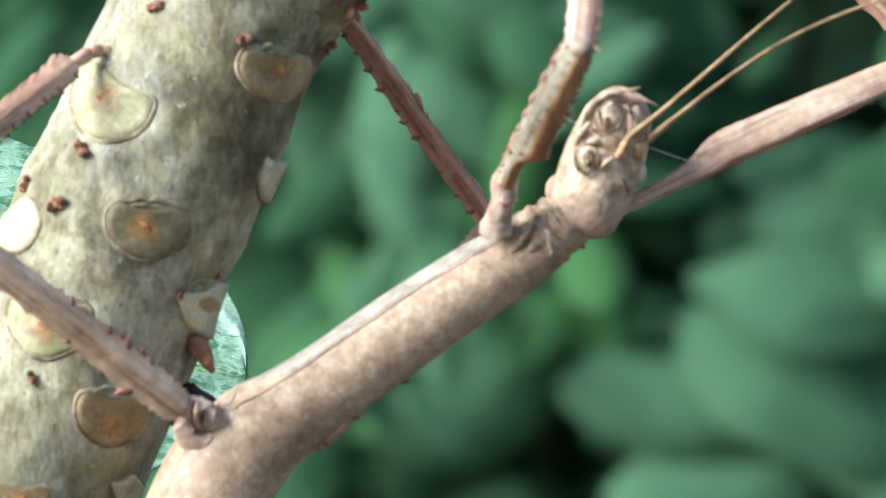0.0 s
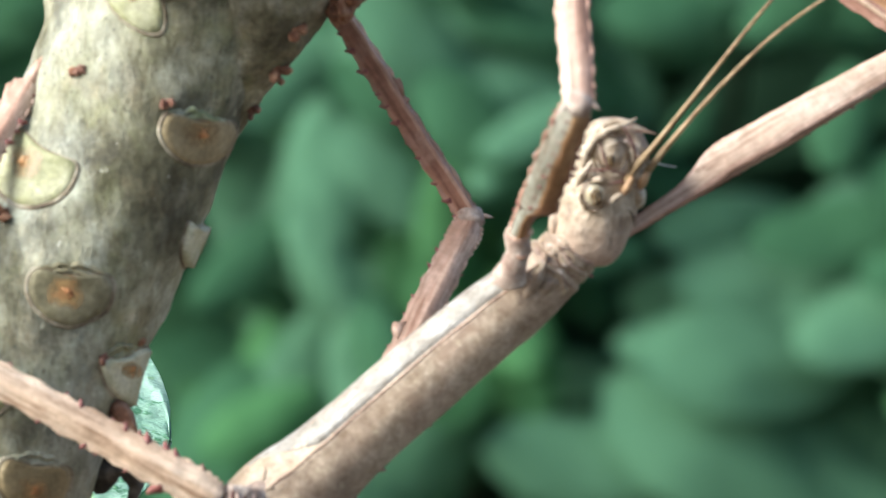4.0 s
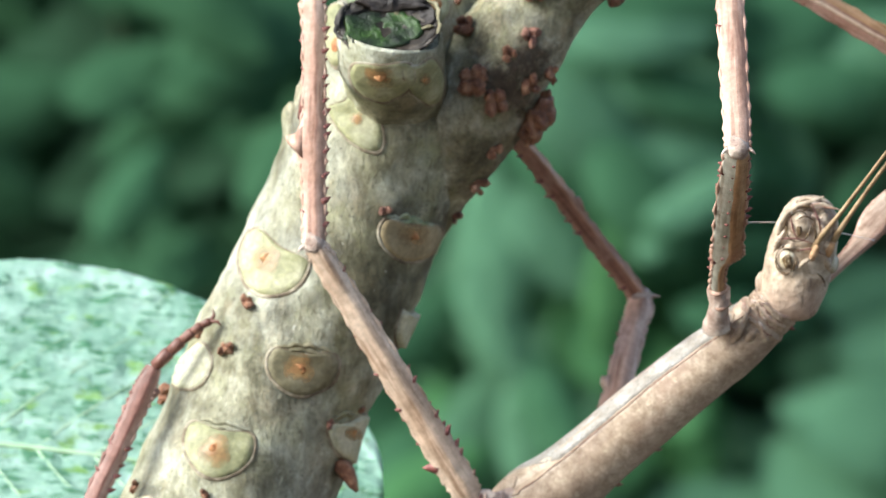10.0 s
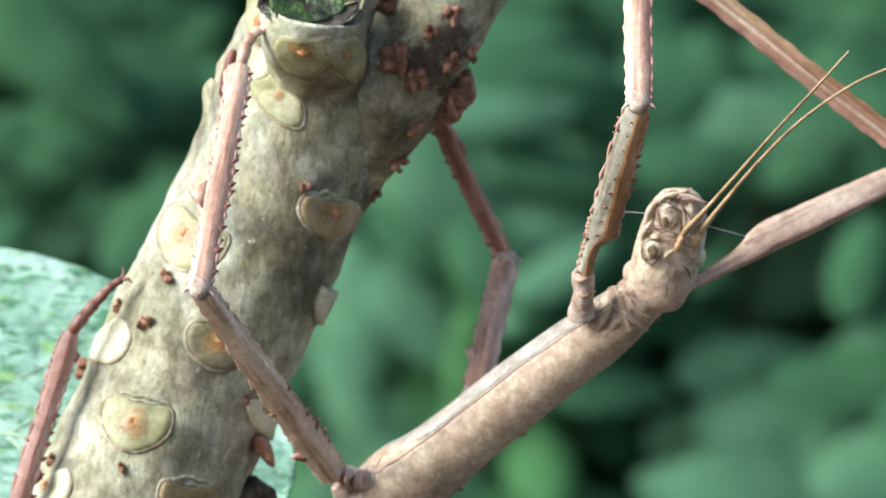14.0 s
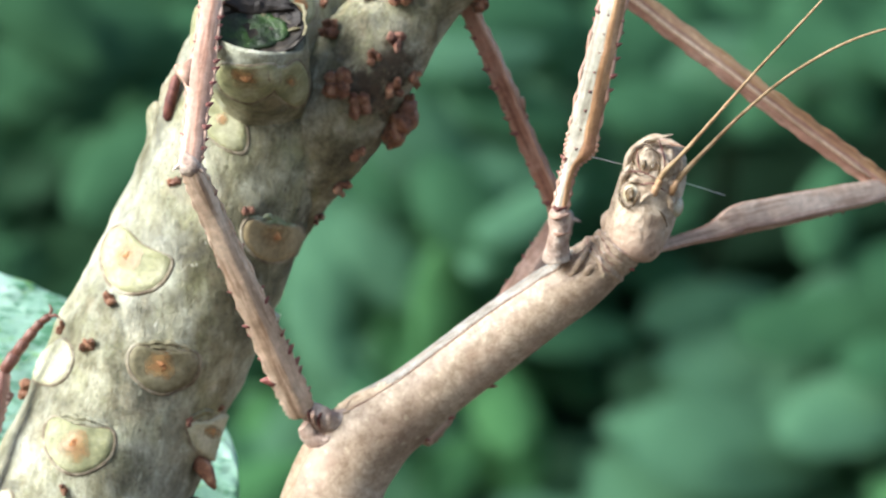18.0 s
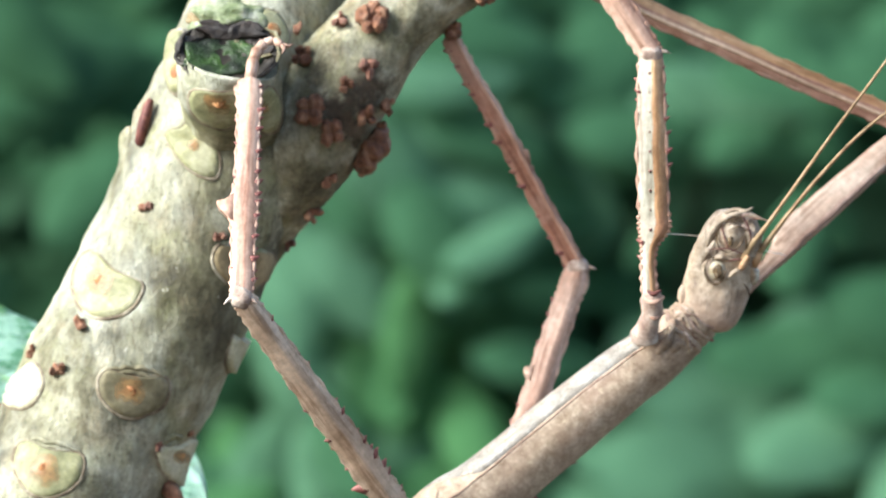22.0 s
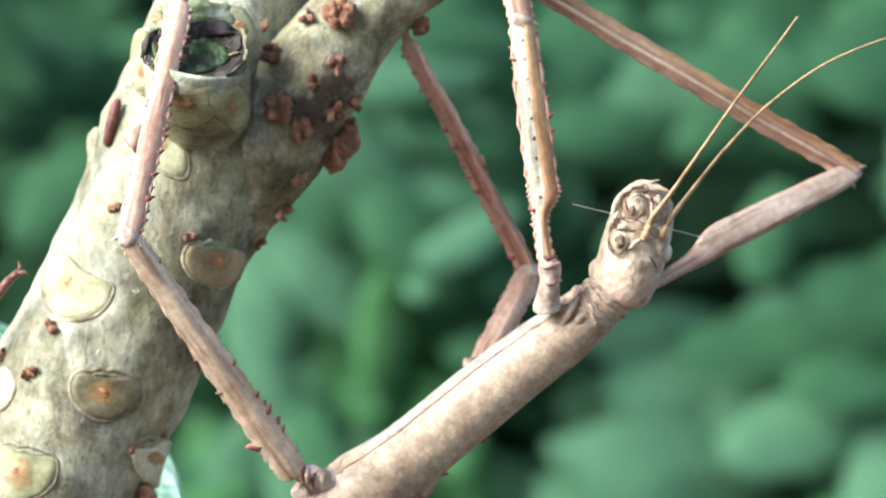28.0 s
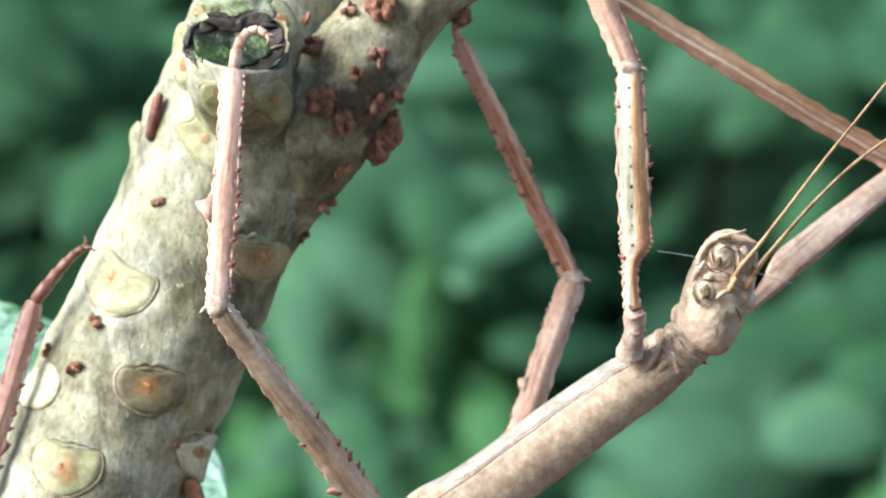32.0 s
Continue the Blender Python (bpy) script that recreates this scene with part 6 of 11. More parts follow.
# ---- what moves ----
def motions():
    walk(insect, [
        (0, pose(0.0127, -0.0161, -0.0120, -5.8, 8.6, -16.6)),
        (0.25, pose(0.0061, -0.0183, -0.0115, -2.8, 9.0, -23.9)),
        (0.5, pose(0.0003, -0.0207, -0.0113, 1.4, 9.8, -31.8)),
        (0.75, pose(0.0078, -0.0207, -0.0130, 4.2, 9.1, -26.4)),
        (1, pose(0.0157, -0.0206, -0.0145, 5.5, 8.0, -20.8)),
        (1.25, pose(0.0107, -0.0214, -0.0143, 4.2, 8.2, -27.9)),
        (1.5, pose(0.0043, -0.0226, -0.0136, 2.5, 8.3, -35.1)),
        (1.75, pose(0.0040, -0.0235, -0.0140, 3.1, 8.3, -31.4)),
        (2, pose(0.0053, -0.0242, -0.0143, 3.9, 7.9, -25.0)),
        (2.25, pose(0.0104, -0.0230, -0.0139, 3.4, 6.7, -20.7)),
        (2.5, pose(0.0135, -0.0220, -0.0127, 2.2, 6.0, -19.1)),
        (2.75, pose(0.0058, -0.0246, -0.0084, -0.4, 7.2, -25.4)),
        (3, pose(-0.0011, -0.0271, -0.0052, -2.4, 8.3, -31.3)),
        (3.25, pose(0.0042, -0.0252, -0.0085, -1.6, 7.7, -27.4)),
        (3.5, pose(0.0121, -0.0214, -0.0126, 1.1, 6.7, -20.0)),
        (3.75, pose(0.0195, -0.0194, -0.0123, 6.9, 5.6, -9.8)),
        (4, pose(0.0249, -0.0175, -0.0105, 9.9, 4.7, -3.5)),
        (4.25, pose(0.0203, -0.0172, -0.0080, 0.6, 5.7, -12.5)),
        (4.5, pose(0.0154, -0.0169, -0.0060, -7.8, 5.3, -22.0)),
        (4.75, pose(0.0159, -0.0168, -0.0056, -7.6, 4.9, -22.8)),
        (5, pose(0.0172, -0.0166, -0.0053, -6.6, 4.5, -22.7)),
        (5.25, pose(0.0189, -0.0164, -0.0053, -4.8, 4.0, -22.0)),
        (5.5, pose(0.0209, -0.0162, -0.0053, -2.6, 3.6, -20.8)),
        (5.75, pose(0.0229, -0.0160, -0.0053, -0.3, 3.2, -19.5)),
        (6, pose(0.0248, -0.0159, -0.0054, 1.8, 2.8, -18.5)),
        (6.25, pose(0.0262, -0.0158, -0.0055, 3.4, 2.5, -17.9)),
        (6.5, pose(0.0271, -0.0159, -0.0055, 4.2, 2.2, -18.0)),
        (6.75, pose(0.0238, -0.0162, -0.0059, 0.5, 2.8, -21.6)),
        (7, pose(0.0209, -0.0168, -0.0064, -4.5, 3.6, -26.8)),
        (7.25, pose(0.0172, -0.0169, -0.0062, -4.9, 4.4, -30.1)),
        (7.5, pose(0.0131, -0.0169, -0.0062, -3.2, 5.3, -30.7)),
        (7.75, pose(0.0195, -0.0168, -0.0070, 1.1, 5.2, -24.9)),
        (8, pose(0.0260, -0.0168, -0.0078, 5.5, 4.7, -18.6)),
        (8.25, pose(0.0270, -0.0168, -0.0081, 6.8, 4.9, -17.1)),
        (8.5, pose(0.0259, -0.0169, -0.0077, 6.4, 5.7, -18.7)),
        (8.75, pose(0.0187, -0.0170, -0.0064, 3.7, 7.4, -25.6)),
        (9, pose(0.0118, -0.0170, -0.0059, 1.2, 8.5, -32.1)),
        (9.25, pose(0.0136, -0.0168, -0.0081, 2.5, 8.1, -31.2)),
        (9.5, pose(0.0192, -0.0165, -0.0099, 4.8, 7.3, -27.7)),
        (9.75, pose(0.0268, -0.0164, -0.0078, 7.1, 6.4, -22.4)),
        (10, pose(0.0321, -0.0164, -0.0053, 8.3, 6.1, -18.9)),
        (10.25, pose(0.0283, -0.0166, -0.0049, 6.0, 7.1, -22.8)),
        (10.5, pose(0.0221, -0.0167, -0.0047, 3.0, 8.5, -28.5)),
        (10.75, pose(0.0161, -0.0166, -0.0031, 2.1, 9.9, -31.9)),
        (11, pose(0.0124, -0.0164, -0.0021, 2.2, 10.6, -33.2)),
        (11.25, pose(0.0175, -0.0164, -0.0042, 3.9, 8.7, -30.5)),
        (11.5, pose(0.0241, -0.0164, -0.0069, 5.7, 6.6, -26.8)),
        (11.75, pose(0.0271, -0.0165, -0.0080, 6.9, 6.3, -24.4)),
        (12, pose(0.0279, -0.0165, -0.0083, 7.3, 6.8, -23.5)),
        (12.25, pose(0.0243, -0.0166, -0.0076, 6.2, 7.6, -25.8)),
        (12.5, pose(0.0196, -0.0168, -0.0064, 4.7, 8.5, -28.9)),
        (12.75, pose(0.0155, -0.0168, -0.0045, 3.6, 9.1, -31.8)),
        (13, pose(0.0129, -0.0167, -0.0034, 3.2, 9.4, -32.9)),
        (13.25, pose(0.0173, -0.0166, -0.0053, 5.4, 8.6, -29.7)),
        (13.5, pose(0.0231, -0.0165, -0.0074, 7.5, 7.7, -25.8)),
        (13.75, pose(0.0245, -0.0164, -0.0076, 8.5, 7.6, -23.9)),
        (14, pose(0.0236, -0.0165, -0.0066, 7.2, 8.0, -24.3)),
        (14.25, pose(0.0181, -0.0167, -0.0030, -0.0, 9.1, -29.7)),
        (14.5, pose(0.0128, -0.0167, 0.0002, -7.1, 9.3, -35.3)),
        (14.75, pose(0.0134, -0.0166, -0.0008, -8.1, 8.3, -36.2)),
        (15, pose(0.0167, -0.0165, -0.0031, -6.2, 7.4, -34.0)),
        (15.25, pose(0.0226, -0.0163, -0.0061, -0.2, 6.4, -27.8)),
        (15.5, pose(0.0265, -0.0162, -0.0080, 4.6, 5.3, -22.6)),
        (15.75, pose(0.0271, -0.0162, -0.0078, 5.5, 4.9, -21.2)),
        (16, pose(0.0280, -0.0162, -0.0075, 6.2, 4.5, -20.0)),
        (16.25, pose(0.0293, -0.0162, -0.0070, 6.5, 4.2, -19.2)),
        (16.5, pose(0.0307, -0.0162, -0.0065, 6.7, 4.0, -18.5)),
        (16.75, pose(0.0322, -0.0162, -0.0058, 6.5, 3.9, -18.2)),
        (17, pose(0.0335, -0.0163, -0.0048, 6.1, 3.9, -18.1)),
        (17.25, pose(0.0345, -0.0164, -0.0036, 5.6, 4.0, -18.2)),
        (17.5, pose(0.0350, -0.0165, -0.0023, 4.8, 4.1, -18.5)),
        (17.75, pose(0.0319, -0.0169, 0.0022, -0.1, 5.1, -23.5)),
        (18, pose(0.0289, -0.0173, 0.0068, -4.5, 5.9, -28.1)),
        (18.25, pose(0.0349, -0.0170, 0.0063, -0.7, 6.0, -23.0)),
        (18.5, pose(0.0423, -0.0166, 0.0043, 4.6, 5.5, -16.5)),
        (18.75, pose(0.0426, -0.0165, 0.0024, 7.6, 6.1, -14.2)),
        (19, pose(0.0402, -0.0168, 0.0010, 8.1, 7.0, -14.6)),
        (19.25, pose(0.0368, -0.0170, 0.0024, 1.5, 7.5, -20.6)),
        (19.5, pose(0.0344, -0.0171, 0.0037, -3.7, 7.5, -25.2)),
        (19.75, pose(0.0378, -0.0171, 0.0015, 2.6, 7.9, -20.0)),
        (20, pose(0.0426, -0.0169, -0.0009, 10.1, 7.6, -13.3)),
        (20.25, pose(0.0446, -0.0171, -0.0009, 9.8, 7.5, -11.5)),
        (20.5, pose(0.0453, -0.0171, -0.0003, 6.6, 7.5, -11.5)),
        (20.75, pose(0.0427, -0.0172, -0.0002, 1.7, 6.7, -12.4)),
        (21, pose(0.0408, -0.0172, 0.0001, -2.8, 5.3, -13.3)),
        (21.25, pose(0.0432, -0.0173, 0.0010, -4.0, 3.2, -12.0)),
        (21.5, pose(0.0457, -0.0174, 0.0016, -3.2, 1.6, -10.0)),
        (21.75, pose(0.0472, -0.0176, -0.0000, 1.3, 2.5, -7.2)),
        (22, pose(0.0481, -0.0179, -0.0014, 5.4, 3.9, -5.9)),
        (22.25, pose(0.0461, -0.0180, -0.0011, 3.8, 4.7, -10.6)),
        (22.5, pose(0.0431, -0.0181, 0.0006, 0.4, 4.6, -16.1)),
        (22.75, pose(0.0403, -0.0182, 0.0042, -3.1, 3.0, -18.2)),
        (23, pose(0.0388, -0.0182, 0.0066, -4.8, 1.7, -18.3)),
        (23.25, pose(0.0420, -0.0180, 0.0033, -0.5, 2.7, -15.5)),
        (23.5, pose(0.0456, -0.0179, -0.0012, 4.9, 4.0, -12.4)),
        (23.75, pose(0.0463, -0.0179, -0.0033, 6.6, 5.5, -11.7)),
        (24, pose(0.0448, -0.0181, -0.0040, 6.2, 6.8, -12.7)),
        (24.25, pose(0.0388, -0.0180, -0.0025, 2.7, 7.5, -17.2)),
        (24.5, pose(0.0349, -0.0178, -0.0004, -0.8, 6.9, -20.5)),
        (24.75, pose(0.0403, -0.0180, 0.0006, -0.4, 4.1, -15.5)),
        (25, pose(0.0465, -0.0181, 0.0008, 1.2, 1.6, -9.9)),
        (25.25, pose(0.0459, -0.0182, -0.0008, 3.2, 2.7, -9.8)),
        (25.5, pose(0.0441, -0.0181, -0.0021, 5.3, 4.8, -11.5)),
        (25.75, pose(0.0434, -0.0181, -0.0005, 6.6, 5.7, -13.3)),
        (26, pose(0.0422, -0.0182, 0.0023, 6.3, 5.8, -15.6)),
        (26.25, pose(0.0410, -0.0182, 0.0065, 2.0, 3.8, -19.3)),
        (26.5, pose(0.0406, -0.0183, 0.0091, -1.9, 1.9, -22.0)),
        (26.75, pose(0.0405, -0.0182, 0.0086, -2.9, 1.9, -22.8)),
        (27, pose(0.0398, -0.0182, 0.0078, -3.8, 2.1, -23.5)),
        (27.25, pose(0.0389, -0.0182, 0.0067, -4.4, 2.4, -24.1)),
        (27.5, pose(0.0379, -0.0182, 0.0054, -4.9, 2.8, -24.6)),
        (27.75, pose(0.0370, -0.0181, 0.0039, -5.1, 3.2, -24.8)),
        (28, pose(0.0365, -0.0181, 0.0024, -5.3, 3.7, -24.9)),
        (28.25, pose(0.0369, -0.0181, 0.0011, -5.3, 4.3, -24.8)),
        (28.5, pose(0.0381, -0.0181, -0.0002, -5.2, 4.8, -24.5)),
        (28.75, pose(0.0399, -0.0184, -0.0017, -3.0, 5.9, -20.3)),
        (29, pose(0.0415, -0.0187, -0.0029, 0.1, 6.7, -16.3)),
        (29.25, pose(0.0429, -0.0186, -0.0031, 2.0, 6.9, -20.5)),
        (29.5, pose(0.0432, -0.0183, -0.0030, 2.6, 6.7, -25.2)),
        (29.75, pose(0.0418, -0.0183, -0.0027, 0.6, 5.9, -23.3)),
        (30, pose(0.0398, -0.0182, -0.0022, -2.5, 5.0, -21.2)),
        (30.25, pose(0.0378, -0.0182, -0.0010, -5.9, 4.2, -24.3)),
        (30.5, pose(0.0358, -0.0182, 0.0003, -8.4, 3.5, -27.9)),
        (30.75, pose(0.0328, -0.0179, 0.0011, -7.7, 3.1, -27.7)),
        (31, pose(0.0311, -0.0175, 0.0010, -5.2, 3.8, -27.3)),
        (31.25, pose(0.0348, -0.0177, -0.0007, -0.9, 7.2, -30.2)),
        (31.5, pose(0.0399, -0.0179, -0.0029, 2.6, 10.4, -31.5)),
        (31.75, pose(0.0422, -0.0182, -0.0051, 2.5, 9.6, -25.4)),
        (32, pose(0.0425, -0.0183, -0.0064, 1.5, 8.1, -20.1)),
    ])
    walk(mid_femur, [
        (0, pose(-0.0321, -0.0097, -0.0285, -15.7, -26.3, -134.2)),
        (0.25, pose(-0.0321, -0.0097, -0.0285, -18.9, -32.4, -120.5)),
        (0.5, pose(-0.0321, -0.0097, -0.0285, -23.7, -40.4, -106.7)),
        (0.75, pose(-0.0321, -0.0097, -0.0285, -11.4, -41.4, -126.6)),
        (1, pose(-0.0321, -0.0097, -0.0285, -2.4, -38.5, -143.7)),
        (1.25, pose(-0.0321, -0.0097, -0.0285, -7.1, -39.1, -130.5)),
        (1.5, pose(-0.0321, -0.0097, -0.0285, -12.7, -38.5, -115.7)),
        (1.75, pose(-0.0321, -0.0097, -0.0285, -10.1, -37.1, -121.7)),
        (2, pose(-0.0321, -0.0097, -0.0285, -6.6, -35.1, -132.1)),
        (2.25, pose(-0.0321, -0.0097, -0.0285, -5.8, -31.1, -137.0)),
        (2.5, pose(-0.0321, -0.0097, -0.0285, -7.4, -27.3, -135.4)),
        (2.75, pose(-0.0321, -0.0097, -0.0285, -11.2, -22.9, -119.5)),
        (3, pose(-0.0321, -0.0097, -0.0285, -13.4, -19.3, -105.8)),
        (3.25, pose(-0.0321, -0.0097, -0.0285, -12.1, -21.7, -115.7)),
        (3.5, pose(-0.0321, -0.0097, -0.0285, -7.3, -25.7, -135.4)),
        (3.75, pose(-0.0321, -0.0097, -0.0285, 5.2, -27.5, -165.2)),
        (4, pose(-0.0321, -0.0097, -0.0285, 11.8, -24.8, 178.4)),
        (4.25, pose(-0.0321, -0.0097, -0.0285, -3.3, -19.9, -151.8)),
        (4.5, pose(-0.0321, -0.0097, -0.0285, -12.2, -9.2, -122.7)),
        (4.75, pose(-0.0321, -0.0097, -0.0285, -13.1, -9.3, -119.0)),
        (5, pose(-0.0321, -0.0097, -0.0285, -13.9, -10.9, -117.4)),
        (5.25, pose(-0.0321, -0.0097, -0.0285, -14.5, -13.6, -117.4)),
        (5.5, pose(-0.0321, -0.0097, -0.0285, -14.9, -17.0, -118.5)),
        (5.75, pose(-0.0321, -0.0097, -0.0285, -15.1, -20.6, -120.2)),
        (6, pose(-0.0321, -0.0097, -0.0285, -15.2, -24.1, -122.0)),
        (6.25, pose(-0.0321, -0.0097, -0.0285, -15.3, -26.9, -123.2)),
        (6.5, pose(-0.0321, -0.0097, -0.0285, -15.7, -28.7, -123.3)),
        (6.75, pose(-0.0321, -0.0097, -0.0285, -16.7, -25.9, -120.1)),
        (7, pose(-0.0321, -0.0097, -0.0285, -17.9, -22.1, -115.5)),
        (7.25, pose(-0.0321, -0.0097, -0.0285, -20.2, -23.8, -109.8)),
        (7.5, pose(-0.0321, -0.0097, -0.0285, -21.6, -27.8, -108.1)),
        (7.75, pose(-0.0321, -0.0097, -0.0285, -17.0, -33.2, -120.6)),
        (8, pose(-0.0321, -0.0097, -0.0285, -10.0, -37.4, -135.6)),
        (8.25, pose(-0.0321, -0.0097, -0.0285, -6.8, -39.2, -141.4)),
        (8.5, pose(-0.0321, -0.0097, -0.0285, -7.0, -41.4, -140.8)),
        (8.75, pose(-0.0321, -0.0097, -0.0285, -13.6, -46.5, -129.0)),
        (9, pose(-0.0321, -0.0097, -0.0285, -20.3, -50.9, -117.6)),
        (9.25, pose(-0.0321, -0.0097, -0.0285, -18.0, -53.2, -121.2)),
        (9.5, pose(-0.0321, -0.0097, -0.0285, -12.5, -54.6, -130.4)),
        (9.75, pose(-0.0321, -0.0097, -0.0285, -6.3, -56.1, -142.5)),
        (10, pose(-0.0321, -0.0097, -0.0285, -3.1, -56.7, -149.6)),
        (10.25, pose(-0.0321, -0.0097, -0.0285, -11.0, -56.6, -137.6)),
        (10.5, pose(-0.0321, -0.0097, -0.0285, -21.3, -55.5, -121.1)),
        (10.75, pose(-0.0321, -0.0097, -0.0285, -30.5, -55.9, -107.9)),
        (11, pose(-0.0321, -0.0097, -0.0285, -37.6, -55.9, -99.1)),
        (11.25, pose(-0.0321, -0.0097, -0.0285, -36.2, -54.2, -102.2)),
        (11.5, pose(-0.0321, -0.0097, -0.0285, -32.0, -52.3, -108.8)),
        (11.75, pose(-0.0321, -0.0097, -0.0285, -30.0, -51.7, -112.3)),
        (12, pose(-0.0321, -0.0097, -0.0285, -29.4, -50.8, -113.0)),
        (12.25, pose(-0.0321, -0.0097, -0.0285, -31.1, -47.8, -107.8)),
        (12.5, pose(-0.0321, -0.0097, -0.0285, -32.9, -44.4, -101.2)),
        (12.75, pose(-0.0321, -0.0097, -0.0285, -34.4, -41.3, -95.3)),
        (13, pose(-0.0321, -0.0097, -0.0285, -35.0, -39.6, -92.3)),
        (13.25, pose(-0.0321, -0.0097, -0.0285, -33.9, -41.6, -97.0)),
        (13.5, pose(-0.0321, -0.0097, -0.0285, -32.1, -44.1, -103.3)),
        (13.75, pose(-0.0321, -0.0097, -0.0285, -31.5, -44.6, -105.7)),
        (14, pose(-0.0321, -0.0097, -0.0285, -32.5, -42.6, -103.9)),
        (14.25, pose(-0.0321, -0.0097, -0.0285, -35.5, -34.0, -94.0)),
        (14.5, pose(-0.0321, -0.0097, -0.0285, -36.5, -25.6, -85.3)),
        (14.75, pose(-0.0321, -0.0097, -0.0285, -37.0, -24.0, -83.8)),
        (15, pose(-0.0321, -0.0097, -0.0285, -37.8, -26.3, -86.4)),
        (15.25, pose(-0.0321, -0.0097, -0.0285, -37.7, -33.4, -94.9)),
        (15.5, pose(-0.0321, -0.0097, -0.0285, -36.3, -39.7, -103.1)),
        (15.75, pose(-0.0321, -0.0097, -0.0285, -35.9, -41.6, -105.8)),
        (16, pose(-0.0321, -0.0097, -0.0285, -35.4, -43.1, -108.1)),
        (16.25, pose(-0.0321, -0.0097, -0.0285, -34.9, -44.2, -110.1)),
        (16.5, pose(-0.0321, -0.0097, -0.0285, -34.6, -45.2, -111.7)),
        (16.75, pose(-0.0321, -0.0097, -0.0285, -34.4, -45.9, -113.0)),
        (17, pose(-0.0321, -0.0097, -0.0285, -34.3, -46.5, -113.9)),
        (17.25, pose(-0.0321, -0.0097, -0.0285, -34.5, -47.2, -114.4)),
        (17.5, pose(-0.0321, -0.0097, -0.0285, -34.8, -47.9, -114.7)),
        (17.75, pose(-0.0321, -0.0097, -0.0285, -38.8, -46.8, -107.7)),
        (18, pose(-0.0321, -0.0097, -0.0285, -40.3, -47.0, -103.6)),
        (18.25, pose(-0.0321, -0.0097, -0.0285, -29.4, -55.2, -121.6)),
        (18.5, pose(-0.0321, -0.0097, -0.0285, -13.2, -60.1, -144.6)),
        (18.75, pose(-0.0321, -0.0097, -0.0285, -17.8, -57.6, -139.1)),
        (19, pose(-0.0321, -0.0097, -0.0285, -27.2, -53.5, -126.2)),
        (19.25, pose(-0.0321, -0.0097, -0.0285, -38.4, -52.1, -111.8)),
        (19.5, pose(-0.0321, -0.0097, -0.0285, -43.8, -51.8, -104.0)),
        (19.75, pose(-0.0321, -0.0097, -0.0285, -30.8, -55.3, -120.9)),
        (20, pose(-0.0321, -0.0097, -0.0285, -14.6, -55.7, -141.2)),
        (20.25, pose(-0.0321, -0.0097, -0.0285, -17.4, -52.8, -138.8)),
        (20.5, pose(-0.0321, -0.0097, -0.0285, -24.5, -48.8, -131.2)),
        (20.75, pose(-0.0321, -0.0097, -0.0285, -30.0, -45.1, -125.8)),
        (21, pose(-0.0321, -0.0097, -0.0285, -34.6, -41.4, -121.6)),
        (21.25, pose(-0.0321, -0.0097, -0.0285, -37.4, -37.5, -119.2)),
        (21.5, pose(-0.0321, -0.0097, -0.0285, -37.4, -35.7, -119.8)),
        (21.75, pose(-0.0321, -0.0097, -0.0285, -32.6, -40.0, -126.9)),
        (22, pose(-0.0321, -0.0097, -0.0285, -26.5, -44.6, -134.4)),
        (22.25, pose(-0.0321, -0.0097, -0.0285, -25.8, -46.3, -132.8)),
        (22.5, pose(-0.0321, -0.0097, -0.0285, -27.6, -46.3, -127.8)),
        (22.75, pose(-0.0321, -0.0097, -0.0285, -33.4, -43.5, -120.8)),
        (23, pose(-0.0321, -0.0097, -0.0285, -37.1, -41.3, -117.3)),
        (23.25, pose(-0.0321, -0.0097, -0.0285, -31.8, -46.0, -125.3)),
        (23.5, pose(-0.0321, -0.0097, -0.0285, -23.5, -50.4, -135.8)),
        (23.75, pose(-0.0321, -0.0097, -0.0285, -21.7, -50.3, -137.0)),
        (24, pose(-0.0321, -0.0097, -0.0285, -23.3, -49.1, -133.6)),
        (24.25, pose(-0.0321, -0.0097, -0.0285, -27.6, -48.3, -126.0)),
        (24.5, pose(-0.0321, -0.0097, -0.0285, -31.9, -47.0, -119.6)),
        (24.75, pose(-0.0321, -0.0097, -0.0285, -34.1, -45.8, -122.2)),
        (25, pose(-0.0321, -0.0097, -0.0285, -34.1, -44.8, -126.8)),
        (25.25, pose(-0.0321, -0.0097, -0.0285, -33.1, -44.8, -126.4)),
        (25.5, pose(-0.0321, -0.0097, -0.0285, -31.9, -45.3, -124.3)),
        (25.75, pose(-0.0321, -0.0097, -0.0285, -32.1, -45.0, -120.7)),
        (26, pose(-0.0321, -0.0097, -0.0285, -31.0, -45.9, -119.9)),
        (26.25, pose(-0.0321, -0.0097, -0.0285, -20.2, -51.9, -134.4)),
        (26.5, pose(-0.0321, -0.0097, -0.0285, -9.0, -54.8, -148.7)),
        (26.75, pose(-0.0321, -0.0097, -0.0285, -10.8, -54.0, -146.2)),
        (27, pose(-0.0321, -0.0097, -0.0285, -14.1, -52.7, -141.8)),
        (27.25, pose(-0.0321, -0.0097, -0.0285, -18.1, -50.9, -136.2)),
        (27.5, pose(-0.0321, -0.0097, -0.0285, -22.3, -48.5, -130.2)),
        (27.75, pose(-0.0321, -0.0097, -0.0285, -25.9, -45.9, -124.6)),
        (28, pose(-0.0321, -0.0097, -0.0285, -28.9, -43.1, -119.7)),
        (28.25, pose(-0.0321, -0.0097, -0.0285, -31.0, -40.6, -116.0)),
        (28.5, pose(-0.0321, -0.0097, -0.0285, -32.2, -38.6, -113.7)),
